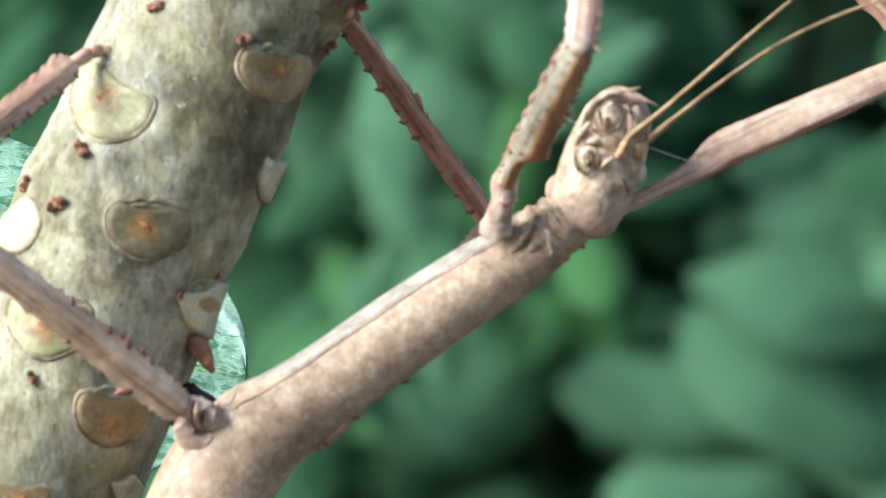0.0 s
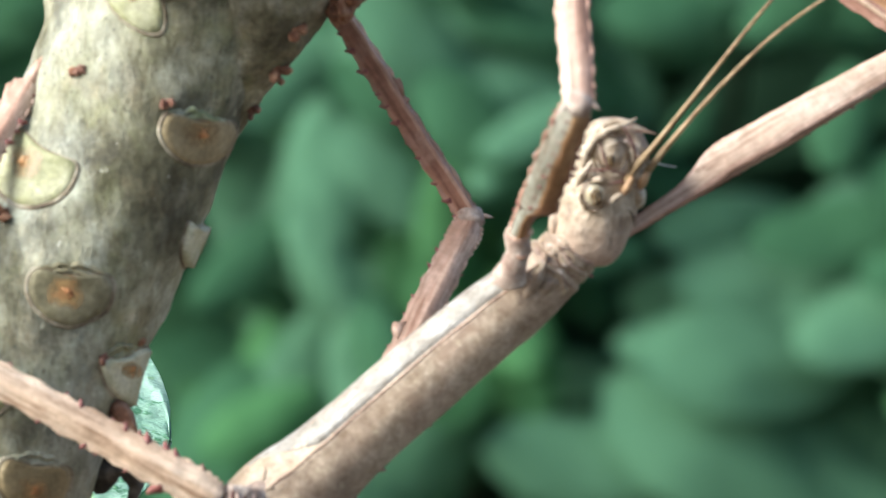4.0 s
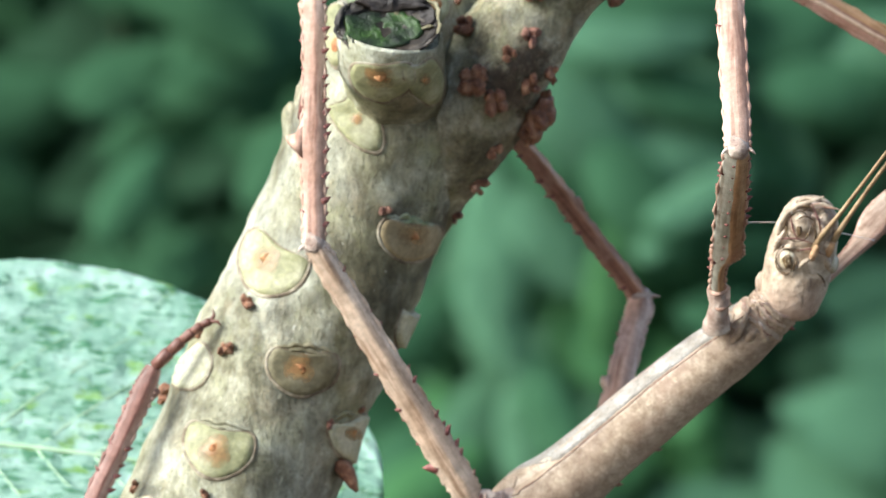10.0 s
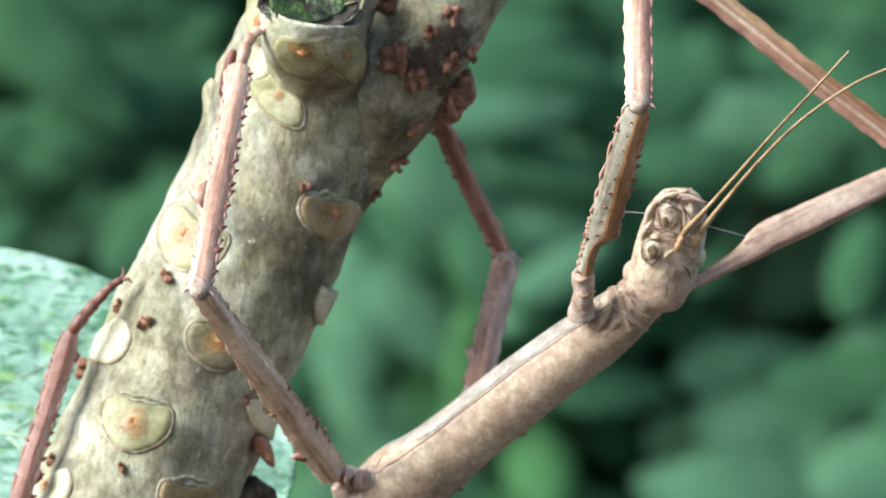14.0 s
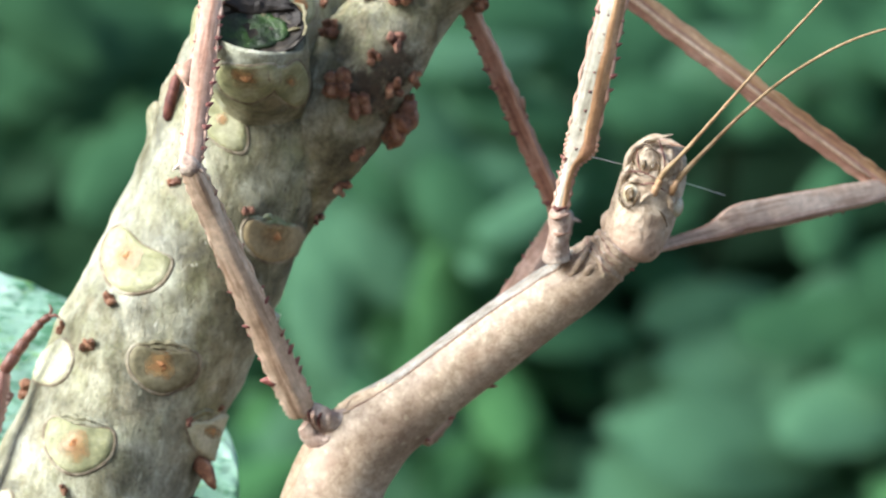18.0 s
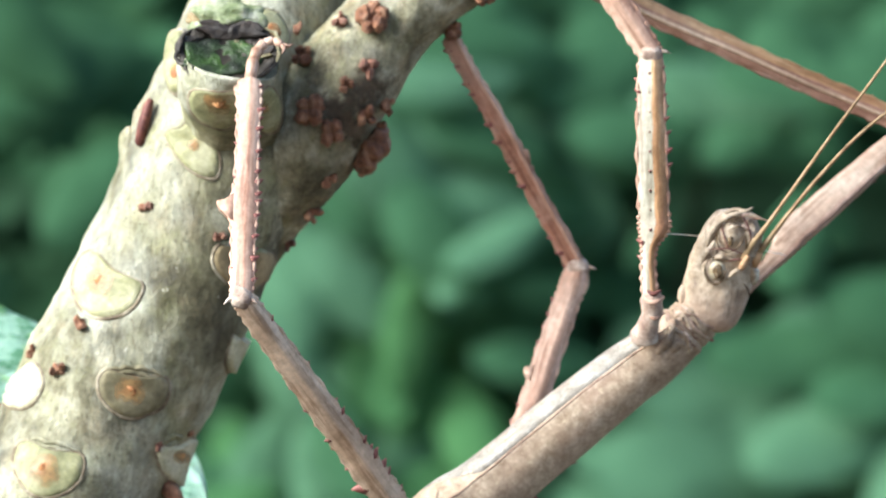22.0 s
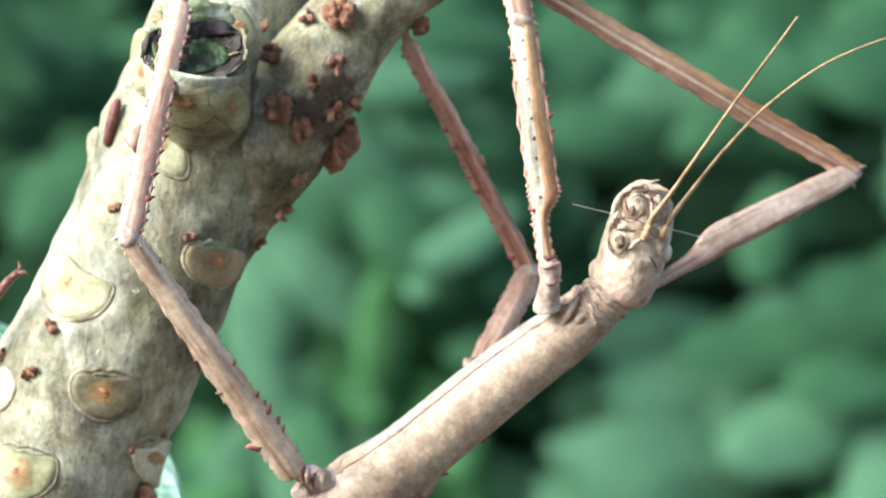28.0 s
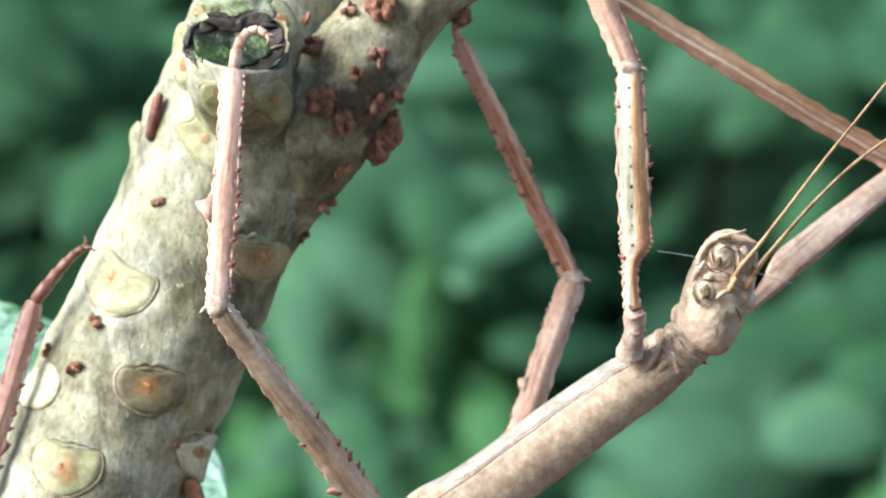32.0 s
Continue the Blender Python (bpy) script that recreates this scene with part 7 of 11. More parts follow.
        (28.75, pose(-0.0321, -0.0097, -0.0285, -31.7, -39.0, -117.2)),
        (29, pose(-0.0321, -0.0097, -0.0285, -29.3, -40.9, -122.6)),
        (29.25, pose(-0.0321, -0.0097, -0.0285, -25.4, -42.7, -122.0)),
        (29.5, pose(-0.0321, -0.0097, -0.0285, -22.6, -43.6, -120.3)),
        (29.75, pose(-0.0321, -0.0097, -0.0285, -25.8, -43.1, -120.1)),
        (30, pose(-0.0321, -0.0097, -0.0285, -30.5, -41.3, -118.7)),
        (30.25, pose(-0.0321, -0.0097, -0.0285, -33.7, -37.2, -112.2)),
        (30.5, pose(-0.0321, -0.0097, -0.0285, -35.4, -34.0, -106.4)),
        (30.75, pose(-0.0321, -0.0097, -0.0285, -36.5, -35.8, -105.8)),
        (31, pose(-0.0321, -0.0097, -0.0285, -35.5, -38.7, -107.0)),
        (31.25, pose(-0.0321, -0.0097, -0.0285, -28.0, -39.6, -108.3)),
        (31.5, pose(-0.0321, -0.0097, -0.0285, -21.0, -39.6, -110.3)),
        (31.75, pose(-0.0321, -0.0097, -0.0285, -24.2, -40.3, -114.4)),
        (32, pose(-0.0321, -0.0097, -0.0285, -28.0, -40.5, -117.4)),
    ])
    walk(mid_tibia, [
        (0, pose(-0.0632, -0.0417, -0.0064, 135.4, -32.5, 78.0)),
        (0.25, pose(-0.0534, -0.0459, -0.0018, 137.6, -25.9, 84.4)),
        (0.5, pose(-0.0430, -0.0460, 0.0038, 137.0, -19.5, 92.8)),
        (0.75, pose(-0.0544, -0.0397, 0.0044, 133.7, -22.9, 86.3)),
        (1, pose(-0.0635, -0.0328, 0.0025, 126.7, -30.3, 82.7)),
        (1.25, pose(-0.0572, -0.0391, 0.0029, 131.9, -29.1, 85.6)),
        (1.5, pose(-0.0490, -0.0448, 0.0025, 136.9, -27.2, 89.6)),
        (1.75, pose(-0.0530, -0.0435, 0.0016, 138.7, -26.7, 84.9)),
        (2, pose(-0.0594, -0.0399, 0.0001, 138.5, -27.0, 78.7)),
        (2.25, pose(-0.0633, -0.0388, -0.0028, 133.5, -30.6, 78.3)),
        (2.5, pose(-0.0636, -0.0408, -0.0057, 129.0, -32.3, 81.0)),
        (2.75, pose(-0.0547, -0.0496, -0.0091, 135.7, -27.2, 85.5)),
        (3, pose(-0.0449, -0.0550, -0.0120, 138.9, -24.3, 90.9)),
        (3.25, pose(-0.0522, -0.0514, -0.0101, 136.6, -27.5, 87.2)),
        (3.5, pose(-0.0640, -0.0412, -0.0069, 133.0, -33.3, 78.5)),
        (3.75, pose(-0.0748, -0.0210, -0.0055, 130.1, -38.7, 65.2)),
        (4, pose(-0.0773, -0.0084, -0.0076, 124.9, -46.1, 60.5)),
        (4.25, pose(-0.0734, -0.0318, -0.0115, 128.5, -38.2, 74.4)),
        (4.5, pose(-0.0587, -0.0511, -0.0206, 125.5, -39.9, 89.3)),
        (4.75, pose(-0.0559, -0.0527, -0.0205, 121.4, -39.4, 93.2)),
        (5, pose(-0.0546, -0.0531, -0.0191, 117.0, -38.2, 96.1)),
        (5.25, pose(-0.0544, -0.0527, -0.0168, 112.4, -36.5, 98.2)),
        (5.5, pose(-0.0548, -0.0516, -0.0139, 107.8, -34.6, 99.9)),
        (5.75, pose(-0.0555, -0.0500, -0.0110, 103.1, -32.6, 101.4)),
        (6, pose(-0.0562, -0.0483, -0.0082, 98.8, -30.9, 102.8)),
        (6.25, pose(-0.0564, -0.0469, -0.0060, 95.0, -29.5, 104.3)),
        (6.5, pose(-0.0561, -0.0462, -0.0046, 92.2, -28.7, 106.1)),
        (6.75, pose(-0.0546, -0.0485, -0.0068, 98.6, -32.0, 106.3)),
        (7, pose(-0.0519, -0.0514, -0.0098, 109.7, -35.8, 105.2)),
        (7.25, pose(-0.0475, -0.0526, -0.0084, 116.9, -33.5, 105.0)),
        (7.5, pose(-0.0458, -0.0516, -0.0053, 119.0, -30.4, 104.9)),
        (7.75, pose(-0.0533, -0.0456, -0.0013, 107.8, -30.8, 104.7)),
        (8, pose(-0.0604, -0.0374, 0.0017, 95.0, -34.5, 105.6)),
        (8.25, pose(-0.0623, -0.0338, 0.0030, 95.1, -45.5, 103.2)),
        (8.5, pose(-0.0610, -0.0333, 0.0044, 104.6, -61.3, 95.2)),
        (8.75, pose(-0.0537, -0.0364, 0.0076, -57.3, -112.5, -96.1)),
        (9, pose(-0.0466, -0.0376, 0.0101, -46.8, -112.2, -100.0)),
        (9.25, pose(-0.0475, -0.0353, 0.0114, -47.9, -109.5, -99.8)),
        (9.5, pose(-0.0508, -0.0317, 0.0121, -56.6, -107.0, -94.5)),
        (9.75, pose(-0.0541, -0.0267, 0.0128, -78.9, -106.0, -77.3)),
        (10, pose(-0.0556, -0.0236, 0.0131, -98.8, -107.8, -60.8)),
        (10.25, pose(-0.0523, -0.0282, 0.0130, -91.4, -108.2, -64.5)),
        (10.5, pose(-0.0467, -0.0339, 0.0125, -77.8, -109.5, -72.4)),
        (10.75, pose(-0.0407, -0.0363, 0.0127, -71.4, -113.8, -75.1)),
        (11, pose(-0.0365, -0.0373, 0.0127, -70.6, -117.6, -74.3)),
        (11.25, pose(-0.0382, -0.0382, 0.0119, -78.1, -117.9, -69.8)),
        (11.5, pose(-0.0419, -0.0385, 0.0109, -84.8, -118.0, -67.0)),
        (11.75, pose(-0.0438, -0.0383, 0.0106, 91.0, -60.6, 114.6)),
        (12, pose(-0.0444, -0.0387, 0.0101, 90.3, -59.1, 114.3)),
        (12.25, pose(-0.0423, -0.0416, 0.0084, 96.7, -58.3, 110.5)),
        (12.5, pose(-0.0390, -0.0446, 0.0063, 104.7, -57.4, 106.2)),
        (12.75, pose(-0.0355, -0.0470, 0.0044, -68.7, -123.9, -77.1)),
        (13, pose(-0.0336, -0.0481, 0.0032, -65.7, -124.9, -78.6)),
        (13.25, pose(-0.0366, -0.0467, 0.0046, 108.1, -55.3, 104.0)),
        (13.5, pose(-0.0403, -0.0445, 0.0062, 100.5, -55.2, 107.2)),
        (13.75, pose(-0.0417, -0.0439, 0.0065, 97.7, -54.0, 107.8)),
        (14, pose(-0.0409, -0.0453, 0.0052, 97.9, -53.3, 107.7)),
        (14.25, pose(-0.0350, -0.0509, -0.0006, 103.3, -55.0, 108.2)),
        (14.5, pose(-0.0284, -0.0545, -0.0070, -71.5, -122.7, -70.5)),
        (14.75, pose(-0.0272, -0.0550, -0.0082, -73.5, -120.6, -68.0)),
        (15, pose(-0.0293, -0.0543, -0.0065, -77.8, -119.7, -66.3)),
        (15.25, pose(-0.0356, -0.0512, -0.0011, 97.1, -58.4, 111.9)),
        (15.5, pose(-0.0407, -0.0471, 0.0033, 92.9, -56.4, 110.3)),
        (15.75, pose(-0.0422, -0.0456, 0.0045, 90.8, -56.3, 110.8)),
        (16, pose(-0.0434, -0.0443, 0.0055, 88.6, -56.5, 111.6)),
        (16.25, pose(-0.0444, -0.0432, 0.0062, 86.4, -56.8, 112.7)),
        (16.5, pose(-0.0451, -0.0424, 0.0068, 84.3, -57.4, 114.0)),
        (16.75, pose(-0.0456, -0.0416, 0.0072, 82.4, -58.0, 115.3)),
        (17, pose(-0.0459, -0.0411, 0.0076, 80.7, -58.8, 116.7)),
        (17.25, pose(-0.0461, -0.0405, 0.0080, 79.3, -59.5, 118.1)),
        (17.5, pose(-0.0460, -0.0401, 0.0084, 78.4, -60.3, 119.3)),
        (17.75, pose(-0.0425, -0.0422, 0.0078, 80.4, -62.7, 122.1)),
        (18, pose(-0.0401, -0.0427, 0.0079, -94.1, -115.0, -58.4)),
        (18.25, pose(-0.0470, -0.0339, 0.0124, -94.1, -110.9, -64.1)),
        (18.5, pose(-0.0523, -0.0241, 0.0146, 87.8, -72.1, 107.8)),
        (18.75, pose(-0.0522, -0.0272, 0.0135, 104.8, -60.5, 89.7)),
        (19, pose(-0.0496, -0.0336, 0.0115, 119.6, -48.8, 79.2)),
        (19.25, pose(-0.0435, -0.0381, 0.0108, 148.0, -33.5, 66.1)),
        (19.5, pose(-0.0396, -0.0396, 0.0106, 155.3, -35.1, 65.1)),
        (19.75, pose(-0.0467, -0.0341, 0.0124, 125.3, -55.5, 78.7)),
        (20, pose(-0.0540, -0.0273, 0.0126, 110.1, -59.8, 84.6)),
        (20.25, pose(-0.0547, -0.0295, 0.0112, 91.8, -59.0, 100.5)),
        (20.5, pose(-0.0537, -0.0344, 0.0090, 88.8, -56.0, 103.1)),
        (20.75, pose(-0.0527, -0.0382, 0.0068, 98.1, -56.1, 96.0)),
        (21, pose(-0.0516, -0.0416, 0.0044, 110.2, -55.2, 87.3)),
        (21.25, pose(-0.0513, -0.0442, 0.0018, 110.0, -52.2, 87.2)),
        (21.5, pose(-0.0522, -0.0448, 0.0006, 104.0, -50.7, 89.9)),
        (21.75, pose(-0.0550, -0.0402, 0.0035, 93.5, -51.5, 94.5)),
        (22, pose(-0.0569, -0.0351, 0.0064, 84.6, -53.5, 100.4)),
        (22.25, pose(-0.0555, -0.0350, 0.0075, 84.0, -59.4, 105.5)),
        (22.5, pose(-0.0532, -0.0369, 0.0075, 89.1, -65.3, 106.2)),
        (22.75, pose(-0.0506, -0.0408, 0.0058, 98.1, -65.5, 100.1)),
        (23, pose(-0.0493, -0.0430, 0.0044, 102.4, -64.1, 96.4)),
        (23.25, pose(-0.0520, -0.0380, 0.0073, 92.8, -64.0, 101.7)),
        (23.5, pose(-0.0549, -0.0318, 0.0099, 82.1, -63.0, 108.5)),
        (23.75, pose(-0.0554, -0.0314, 0.0098, 78.6, -60.9, 111.1)),
        (24, pose(-0.0546, -0.0333, 0.0092, 79.2, -60.1, 111.5)),
        (24.25, pose(-0.0516, -0.0366, 0.0086, 91.9, -62.6, 103.6)),
        (24.5, pose(-0.0489, -0.0393, 0.0079, 105.7, -63.5, 93.6)),
        (24.75, pose(-0.0506, -0.0391, 0.0072, 98.9, -61.2, 94.2)),
        (25, pose(-0.0533, -0.0380, 0.0066, 91.7, -58.4, 93.9)),
        (25.25, pose(-0.0530, -0.0382, 0.0066, 92.1, -57.3, 93.1)),
        (25.5, pose(-0.0518, -0.0387, 0.0069, 94.2, -56.6, 92.5)),
        (25.75, pose(-0.0501, -0.0400, 0.0067, 87.7, -55.4, 102.2)),
        (26, pose(-0.0493, -0.0398, 0.0072, 84.2, -56.3, 110.0)),
        (26.25, pose(-0.0536, -0.0317, 0.0107, 100.5, -70.3, 98.4)),
        (26.5, pose(-0.0566, -0.0246, 0.0122, -170.7, -82.6, 12.0)),
        (26.75, pose(-0.0564, -0.0260, 0.0118, -167.7, -81.9, 10.0)),
        (27, pose(-0.0558, -0.0284, 0.0111, 0.2, -98.3, -156.9)),
        (27.25, pose(-0.0548, -0.0315, 0.0101, -20.9, -99.0, -134.9)),
        (27.5, pose(-0.0534, -0.0349, 0.0088, -41.7, -100.7, -113.3)),
        (27.75, pose(-0.0518, -0.0383, 0.0072, -57.0, -103.2, -97.5)),
        (28, pose(-0.0501, -0.0413, 0.0055, -67.4, -105.8, -87.0)),
        (28.25, pose(-0.0487, -0.0437, 0.0039, -74.6, -108.0, -80.0)),
        (28.5, pose(-0.0477, -0.0454, 0.0025, -79.8, -109.7, -75.5)),
        (28.75, pose(-0.0498, -0.0441, 0.0029, 92.4, -66.2, 107.4)),
        (29, pose(-0.0524, -0.0414, 0.0041, 86.6, -62.6, 108.6)),
        (29.25, pose(-0.0515, -0.0408, 0.0052, 86.3, -65.0, 113.1)),
        (29.5, pose(-0.0503, -0.0409, 0.0058, -91.7, -111.0, -64.0)),
        (29.75, pose(-0.0503, -0.0412, 0.0055, -89.3, -111.1, -68.2)),
        (30, pose(-0.0500, -0.0426, 0.0043, 94.4, -68.5, 106.3)),
        (30.25, pose(-0.0470, -0.0464, 0.0016, -80.3, -109.7, -75.2)),
        (30.5, pose(-0.0437, -0.0493, -0.0007, -73.8, -108.1, -77.3)),
        (30.75, pose(-0.0431, -0.0486, 0.0006, -63.6, -109.4, -86.8)),
        (31, pose(-0.0435, -0.0469, 0.0026, -60.4, -111.0, -90.4)),
        (31.25, pose(-0.0441, -0.0462, 0.0032, -74.4, -111.0, -75.2)),
        (31.5, pose(-0.0454, -0.0457, 0.0032, -89.5, -112.5, -59.5)),
        (31.75, pose(-0.0478, -0.0444, 0.0037, 83.7, -64.7, 120.9)),
        (32, pose(-0.0495, -0.0433, 0.0038, 81.6, -63.3, 117.5)),
    ])
    walk(far_femur, [
        (0, pose(-0.0183, 0.0070, -0.0304, 139.1, -47.6, 67.8)),
        (0.25, pose(-0.0183, 0.0070, -0.0304, 140.5, -42.4, 73.5)),
        (0.5, pose(-0.0183, 0.0070, -0.0304, 139.7, -35.3, 82.1)),
        (0.75, pose(-0.0183, 0.0070, -0.0304, 132.5, -34.1, 83.9)),
        (1, pose(-0.0183, 0.0070, -0.0304, 125.1, -35.1, 84.5)),
        (1.25, pose(-0.0183, 0.0070, -0.0304, 124.8, -36.1, 91.6)),
        (1.5, pose(-0.0183, 0.0070, -0.0304, 126.2, -38.0, 97.1)),
        (1.75, pose(-0.0183, 0.0070, -0.0304, 128.0, -43.8, 89.4)),
        (2, pose(-0.0183, 0.0070, -0.0304, 130.5, -48.7, 79.0)),
        (2.25, pose(-0.0183, 0.0070, -0.0304, 126.7, -44.5, 80.5)),
        (2.5, pose(-0.0183, 0.0070, -0.0304, 126.9, -40.2, 81.1)),
        (2.75, pose(-0.0183, 0.0070, -0.0304, 139.2, -45.0, 74.1)),
        (3, pose(-0.0179, 0.0090, -0.0301, 147.3, -41.5, 73.2)),
        (3.25, pose(-0.0212, 0.0075, -0.0247, 147.0, -38.7, 71.4)),
        (3.5, pose(-0.0183, 0.0070, -0.0304, 135.8, -54.4, 68.5)),
        (3.75, pose(-0.0183, 0.0070, -0.0304, 129.5, -51.9, 63.6)),
        (4, pose(-0.0183, 0.0070, -0.0304, 124.9, -47.4, 62.0)),
        (4.25, pose(-0.0183, 0.0070, -0.0304, 133.5, -55.5, 63.6)),
        (4.5, pose(-0.0183, 0.0070, -0.0304, 143.6, -62.3, 63.9)),
        (4.75, pose(-0.0183, 0.0070, -0.0304, 140.3, -61.3, 68.3)),
        (5, pose(-0.0183, 0.0070, -0.0304, 135.6, -59.3, 73.1)),
        (5.25, pose(-0.0183, 0.0070, -0.0304, 131.1, -56.7, 77.1)),
        (5.5, pose(-0.0183, 0.0070, -0.0304, 126.8, -53.6, 80.1)),
        (5.75, pose(-0.0183, 0.0070, -0.0304, 123.3, -50.3, 82.4)),
        (6, pose(-0.0183, 0.0070, -0.0304, 120.2, -47.4, 84.3)),
        (6.25, pose(-0.0183, 0.0070, -0.0304, 118.3, -44.9, 85.7)),
        (6.5, pose(-0.0183, 0.0070, -0.0304, 116.7, -43.8, 87.2)),
        (6.75, pose(-0.0183, 0.0070, -0.0304, 119.0, -48.7, 88.5)),
        (7, pose(-0.0183, 0.0070, -0.0304, 124.7, -56.6, 87.6)),
        (7.25, pose(-0.0183, 0.0070, -0.0304, -48.2, -119.1, -97.3)),
        (7.5, pose(-0.0183, 0.0070, -0.0304, -47.5, -119.1, -98.1)),
        (7.75, pose(-0.0183, 0.0070, -0.0304, 124.1, -56.5, 84.3)),
        (8, pose(-0.0183, 0.0070, -0.0304, 114.5, -48.8, 87.8)),
        (8.25, pose(-0.0183, 0.0070, -0.0304, 112.3, -46.9, 88.4)),
        (8.5, pose(-0.0183, 0.0070, -0.0304, 112.9, -46.4, 89.5)),
        (8.75, pose(-0.0183, 0.0070, -0.0304, 119.5, -47.3, 90.6)),
        (9, pose(-0.0183, 0.0070, -0.0304, 124.1, -48.6, 92.7)),
        (9.25, pose(-0.0183, 0.0070, -0.0304, 118.3, -48.3, 97.0)),
        (9.5, pose(-0.0183, 0.0070, -0.0304, 110.7, -46.8, 100.4)),
        (9.75, pose(-0.0183, 0.0070, -0.0304, 106.7, -41.4, 99.3)),
        (10, pose(-0.0183, 0.0070, -0.0304, 104.9, -36.7, 97.9)),
        (10.25, pose(-0.0183, 0.0070, -0.0304, 106.0, -37.0, 101.2)),
        (10.5, pose(-0.0183, 0.0070, -0.0304, 108.3, -39.0, 104.9)),
        (10.75, pose(-0.0183, 0.0070, -0.0304, 112.5, -40.3, 104.5)),
        (11, pose(-0.0183, 0.0070, -0.0304, 114.8, -41.8, 103.2)),
        (11.25, pose(-0.0183, 0.0070, -0.0304, 109.0, -42.8, 105.3)),
        (11.5, pose(-0.0183, 0.0070, -0.0304, 102.3, -43.9, 107.0)),
        (11.75, pose(-0.0183, 0.0070, -0.0304, 100.2, -43.5, 106.3)),
        (12, pose(-0.0183, 0.0070, -0.0304, 100.3, -42.6, 105.4)),
        (12.25, pose(-0.0183, 0.0070, -0.0304, 104.0, -41.5, 104.9)),
        (12.5, pose(-0.0183, 0.0070, -0.0304, 107.9, -41.3, 104.9)),
        (12.75, pose(-0.0183, 0.0070, -0.0304, 110.3, -42.9, 105.5)),
        (13, pose(-0.0183, 0.0070, -0.0304, 110.2, -45.3, 106.2)),
        (13.25, pose(-0.0183, 0.0070, -0.0304, 104.3, -46.4, 107.7)),
        (13.5, pose(-0.0183, 0.0070, -0.0304, 98.8, -47.5, 108.4)),
        (13.75, pose(-0.0183, 0.0070, -0.0304, 98.3, -46.4, 107.0)),
        (14, pose(-0.0183, 0.0070, -0.0304, 101.4, -45.3, 104.9)),
        (14.25, pose(-0.0183, 0.0070, -0.0304, 109.2, -45.7, 104.3)),
        (14.5, pose(-0.0183, 0.0070, -0.0304, -60.5, -131.3, -78.1)),
        (14.75, pose(-0.0183, 0.0070, -0.0304, -57.0, -126.2, -81.3)),
        (15, pose(-0.0183, 0.0070, -0.0304, -54.7, -122.0, -86.9)),
        (15.25, pose(-0.0183, 0.0070, -0.0304, 124.4, -55.0, 87.4)),
        (15.5, pose(-0.0183, 0.0070, -0.0304, 123.0, -50.9, 83.6)),
        (15.75, pose(-0.0183, 0.0070, -0.0304, 123.9, -50.9, 81.2)),
        (16, pose(-0.0183, 0.0070, -0.0304, 124.7, -51.0, 79.0)),
        (16.25, pose(-0.0183, 0.0070, -0.0304, 125.9, -51.5, 76.8)),
        (16.5, pose(-0.0183, 0.0070, -0.0304, 127.1, -52.1, 74.8)),
        (16.75, pose(-0.0183, 0.0070, -0.0304, 128.2, -52.7, 73.2)),
        (17, pose(-0.0183, 0.0070, -0.0304, 129.8, -53.3, 71.6)),
        (17.25, pose(-0.0183, 0.0070, -0.0304, 130.9, -53.6, 70.6)),
        (17.5, pose(-0.0183, 0.0070, -0.0304, 132.7, -54.4, 69.1)),
        (17.75, pose(-0.0183, 0.0070, -0.0304, 138.5, -57.1, 69.0)),
        (18, pose(-0.0183, 0.0070, -0.0304, -36.8, -120.9, -110.4)),
        (18.25, pose(-0.0183, 0.0070, -0.0304, 137.9, -57.2, 69.2)),
        (18.5, pose(-0.0183, 0.0070, -0.0304, 127.6, -50.9, 73.2)),
        (18.75, pose(-0.0183, 0.0070, -0.0304, 125.8, -49.5, 71.9)),
        (19, pose(-0.0183, 0.0070, -0.0304, 127.2, -50.8, 70.2)),
        (19.25, pose(-0.0183, 0.0070, -0.0304, 134.6, -55.5, 69.6)),
        (19.5, pose(-0.0183, 0.0070, -0.0304, 139.9, -58.4, 69.7)),
        (19.75, pose(-0.0183, 0.0070, -0.0304, 127.7, -52.9, 76.2)),
        (20, pose(-0.0183, 0.0070, -0.0304, 117.8, -46.5, 78.6)),
        (20.25, pose(-0.0183, 0.0070, -0.0304, 117.8, -49.7, 76.2)),
        (20.5, pose(-0.0183, 0.0070, -0.0304, 121.0, -55.0, 72.8)),
        (20.75, pose(-0.0183, 0.0070, -0.0304, 123.2, -57.1, 72.6)),
        (21, pose(-0.0183, 0.0070, -0.0304, 125.3, -58.4, 72.7)),
        (21.25, pose(-0.0183, 0.0070, -0.0304, 125.6, -59.8, 71.3)),
        (21.5, pose(-0.0183, 0.0070, -0.0304, 125.2, -60.7, 69.3)),
        (21.75, pose(-0.0183, 0.0070, -0.0304, 121.9, -60.7, 68.2)),
        (22, pose(-0.0183, 0.0070, -0.0304, 119.5, -60.1, 68.3)),
        (22.25, pose(-0.0183, 0.0070, -0.0304, 122.4, -58.7, 70.8)),
        (22.5, pose(-0.0183, 0.0070, -0.0304, 126.4, -57.2, 73.7)),
        (22.75, pose(-0.0183, 0.0070, -0.0304, 130.8, -53.9, 74.1)),
        (23, pose(-0.0183, 0.0070, -0.0304, 133.0, -51.7, 74.0)),
        (23.25, pose(-0.0183, 0.0070, -0.0304, 125.9, -53.0, 75.4)),
        (23.5, pose(-0.0183, 0.0070, -0.0304, 118.9, -55.8, 76.3)),
        (23.75, pose(-0.0183, 0.0070, -0.0304, 118.0, -58.7, 75.4)),
        (24, pose(-0.0183, 0.0070, -0.0304, 118.9, -58.7, 75.5)),
        (24.25, pose(-0.0183, 0.0070, -0.0304, 125.4, -56.9, 74.8)),
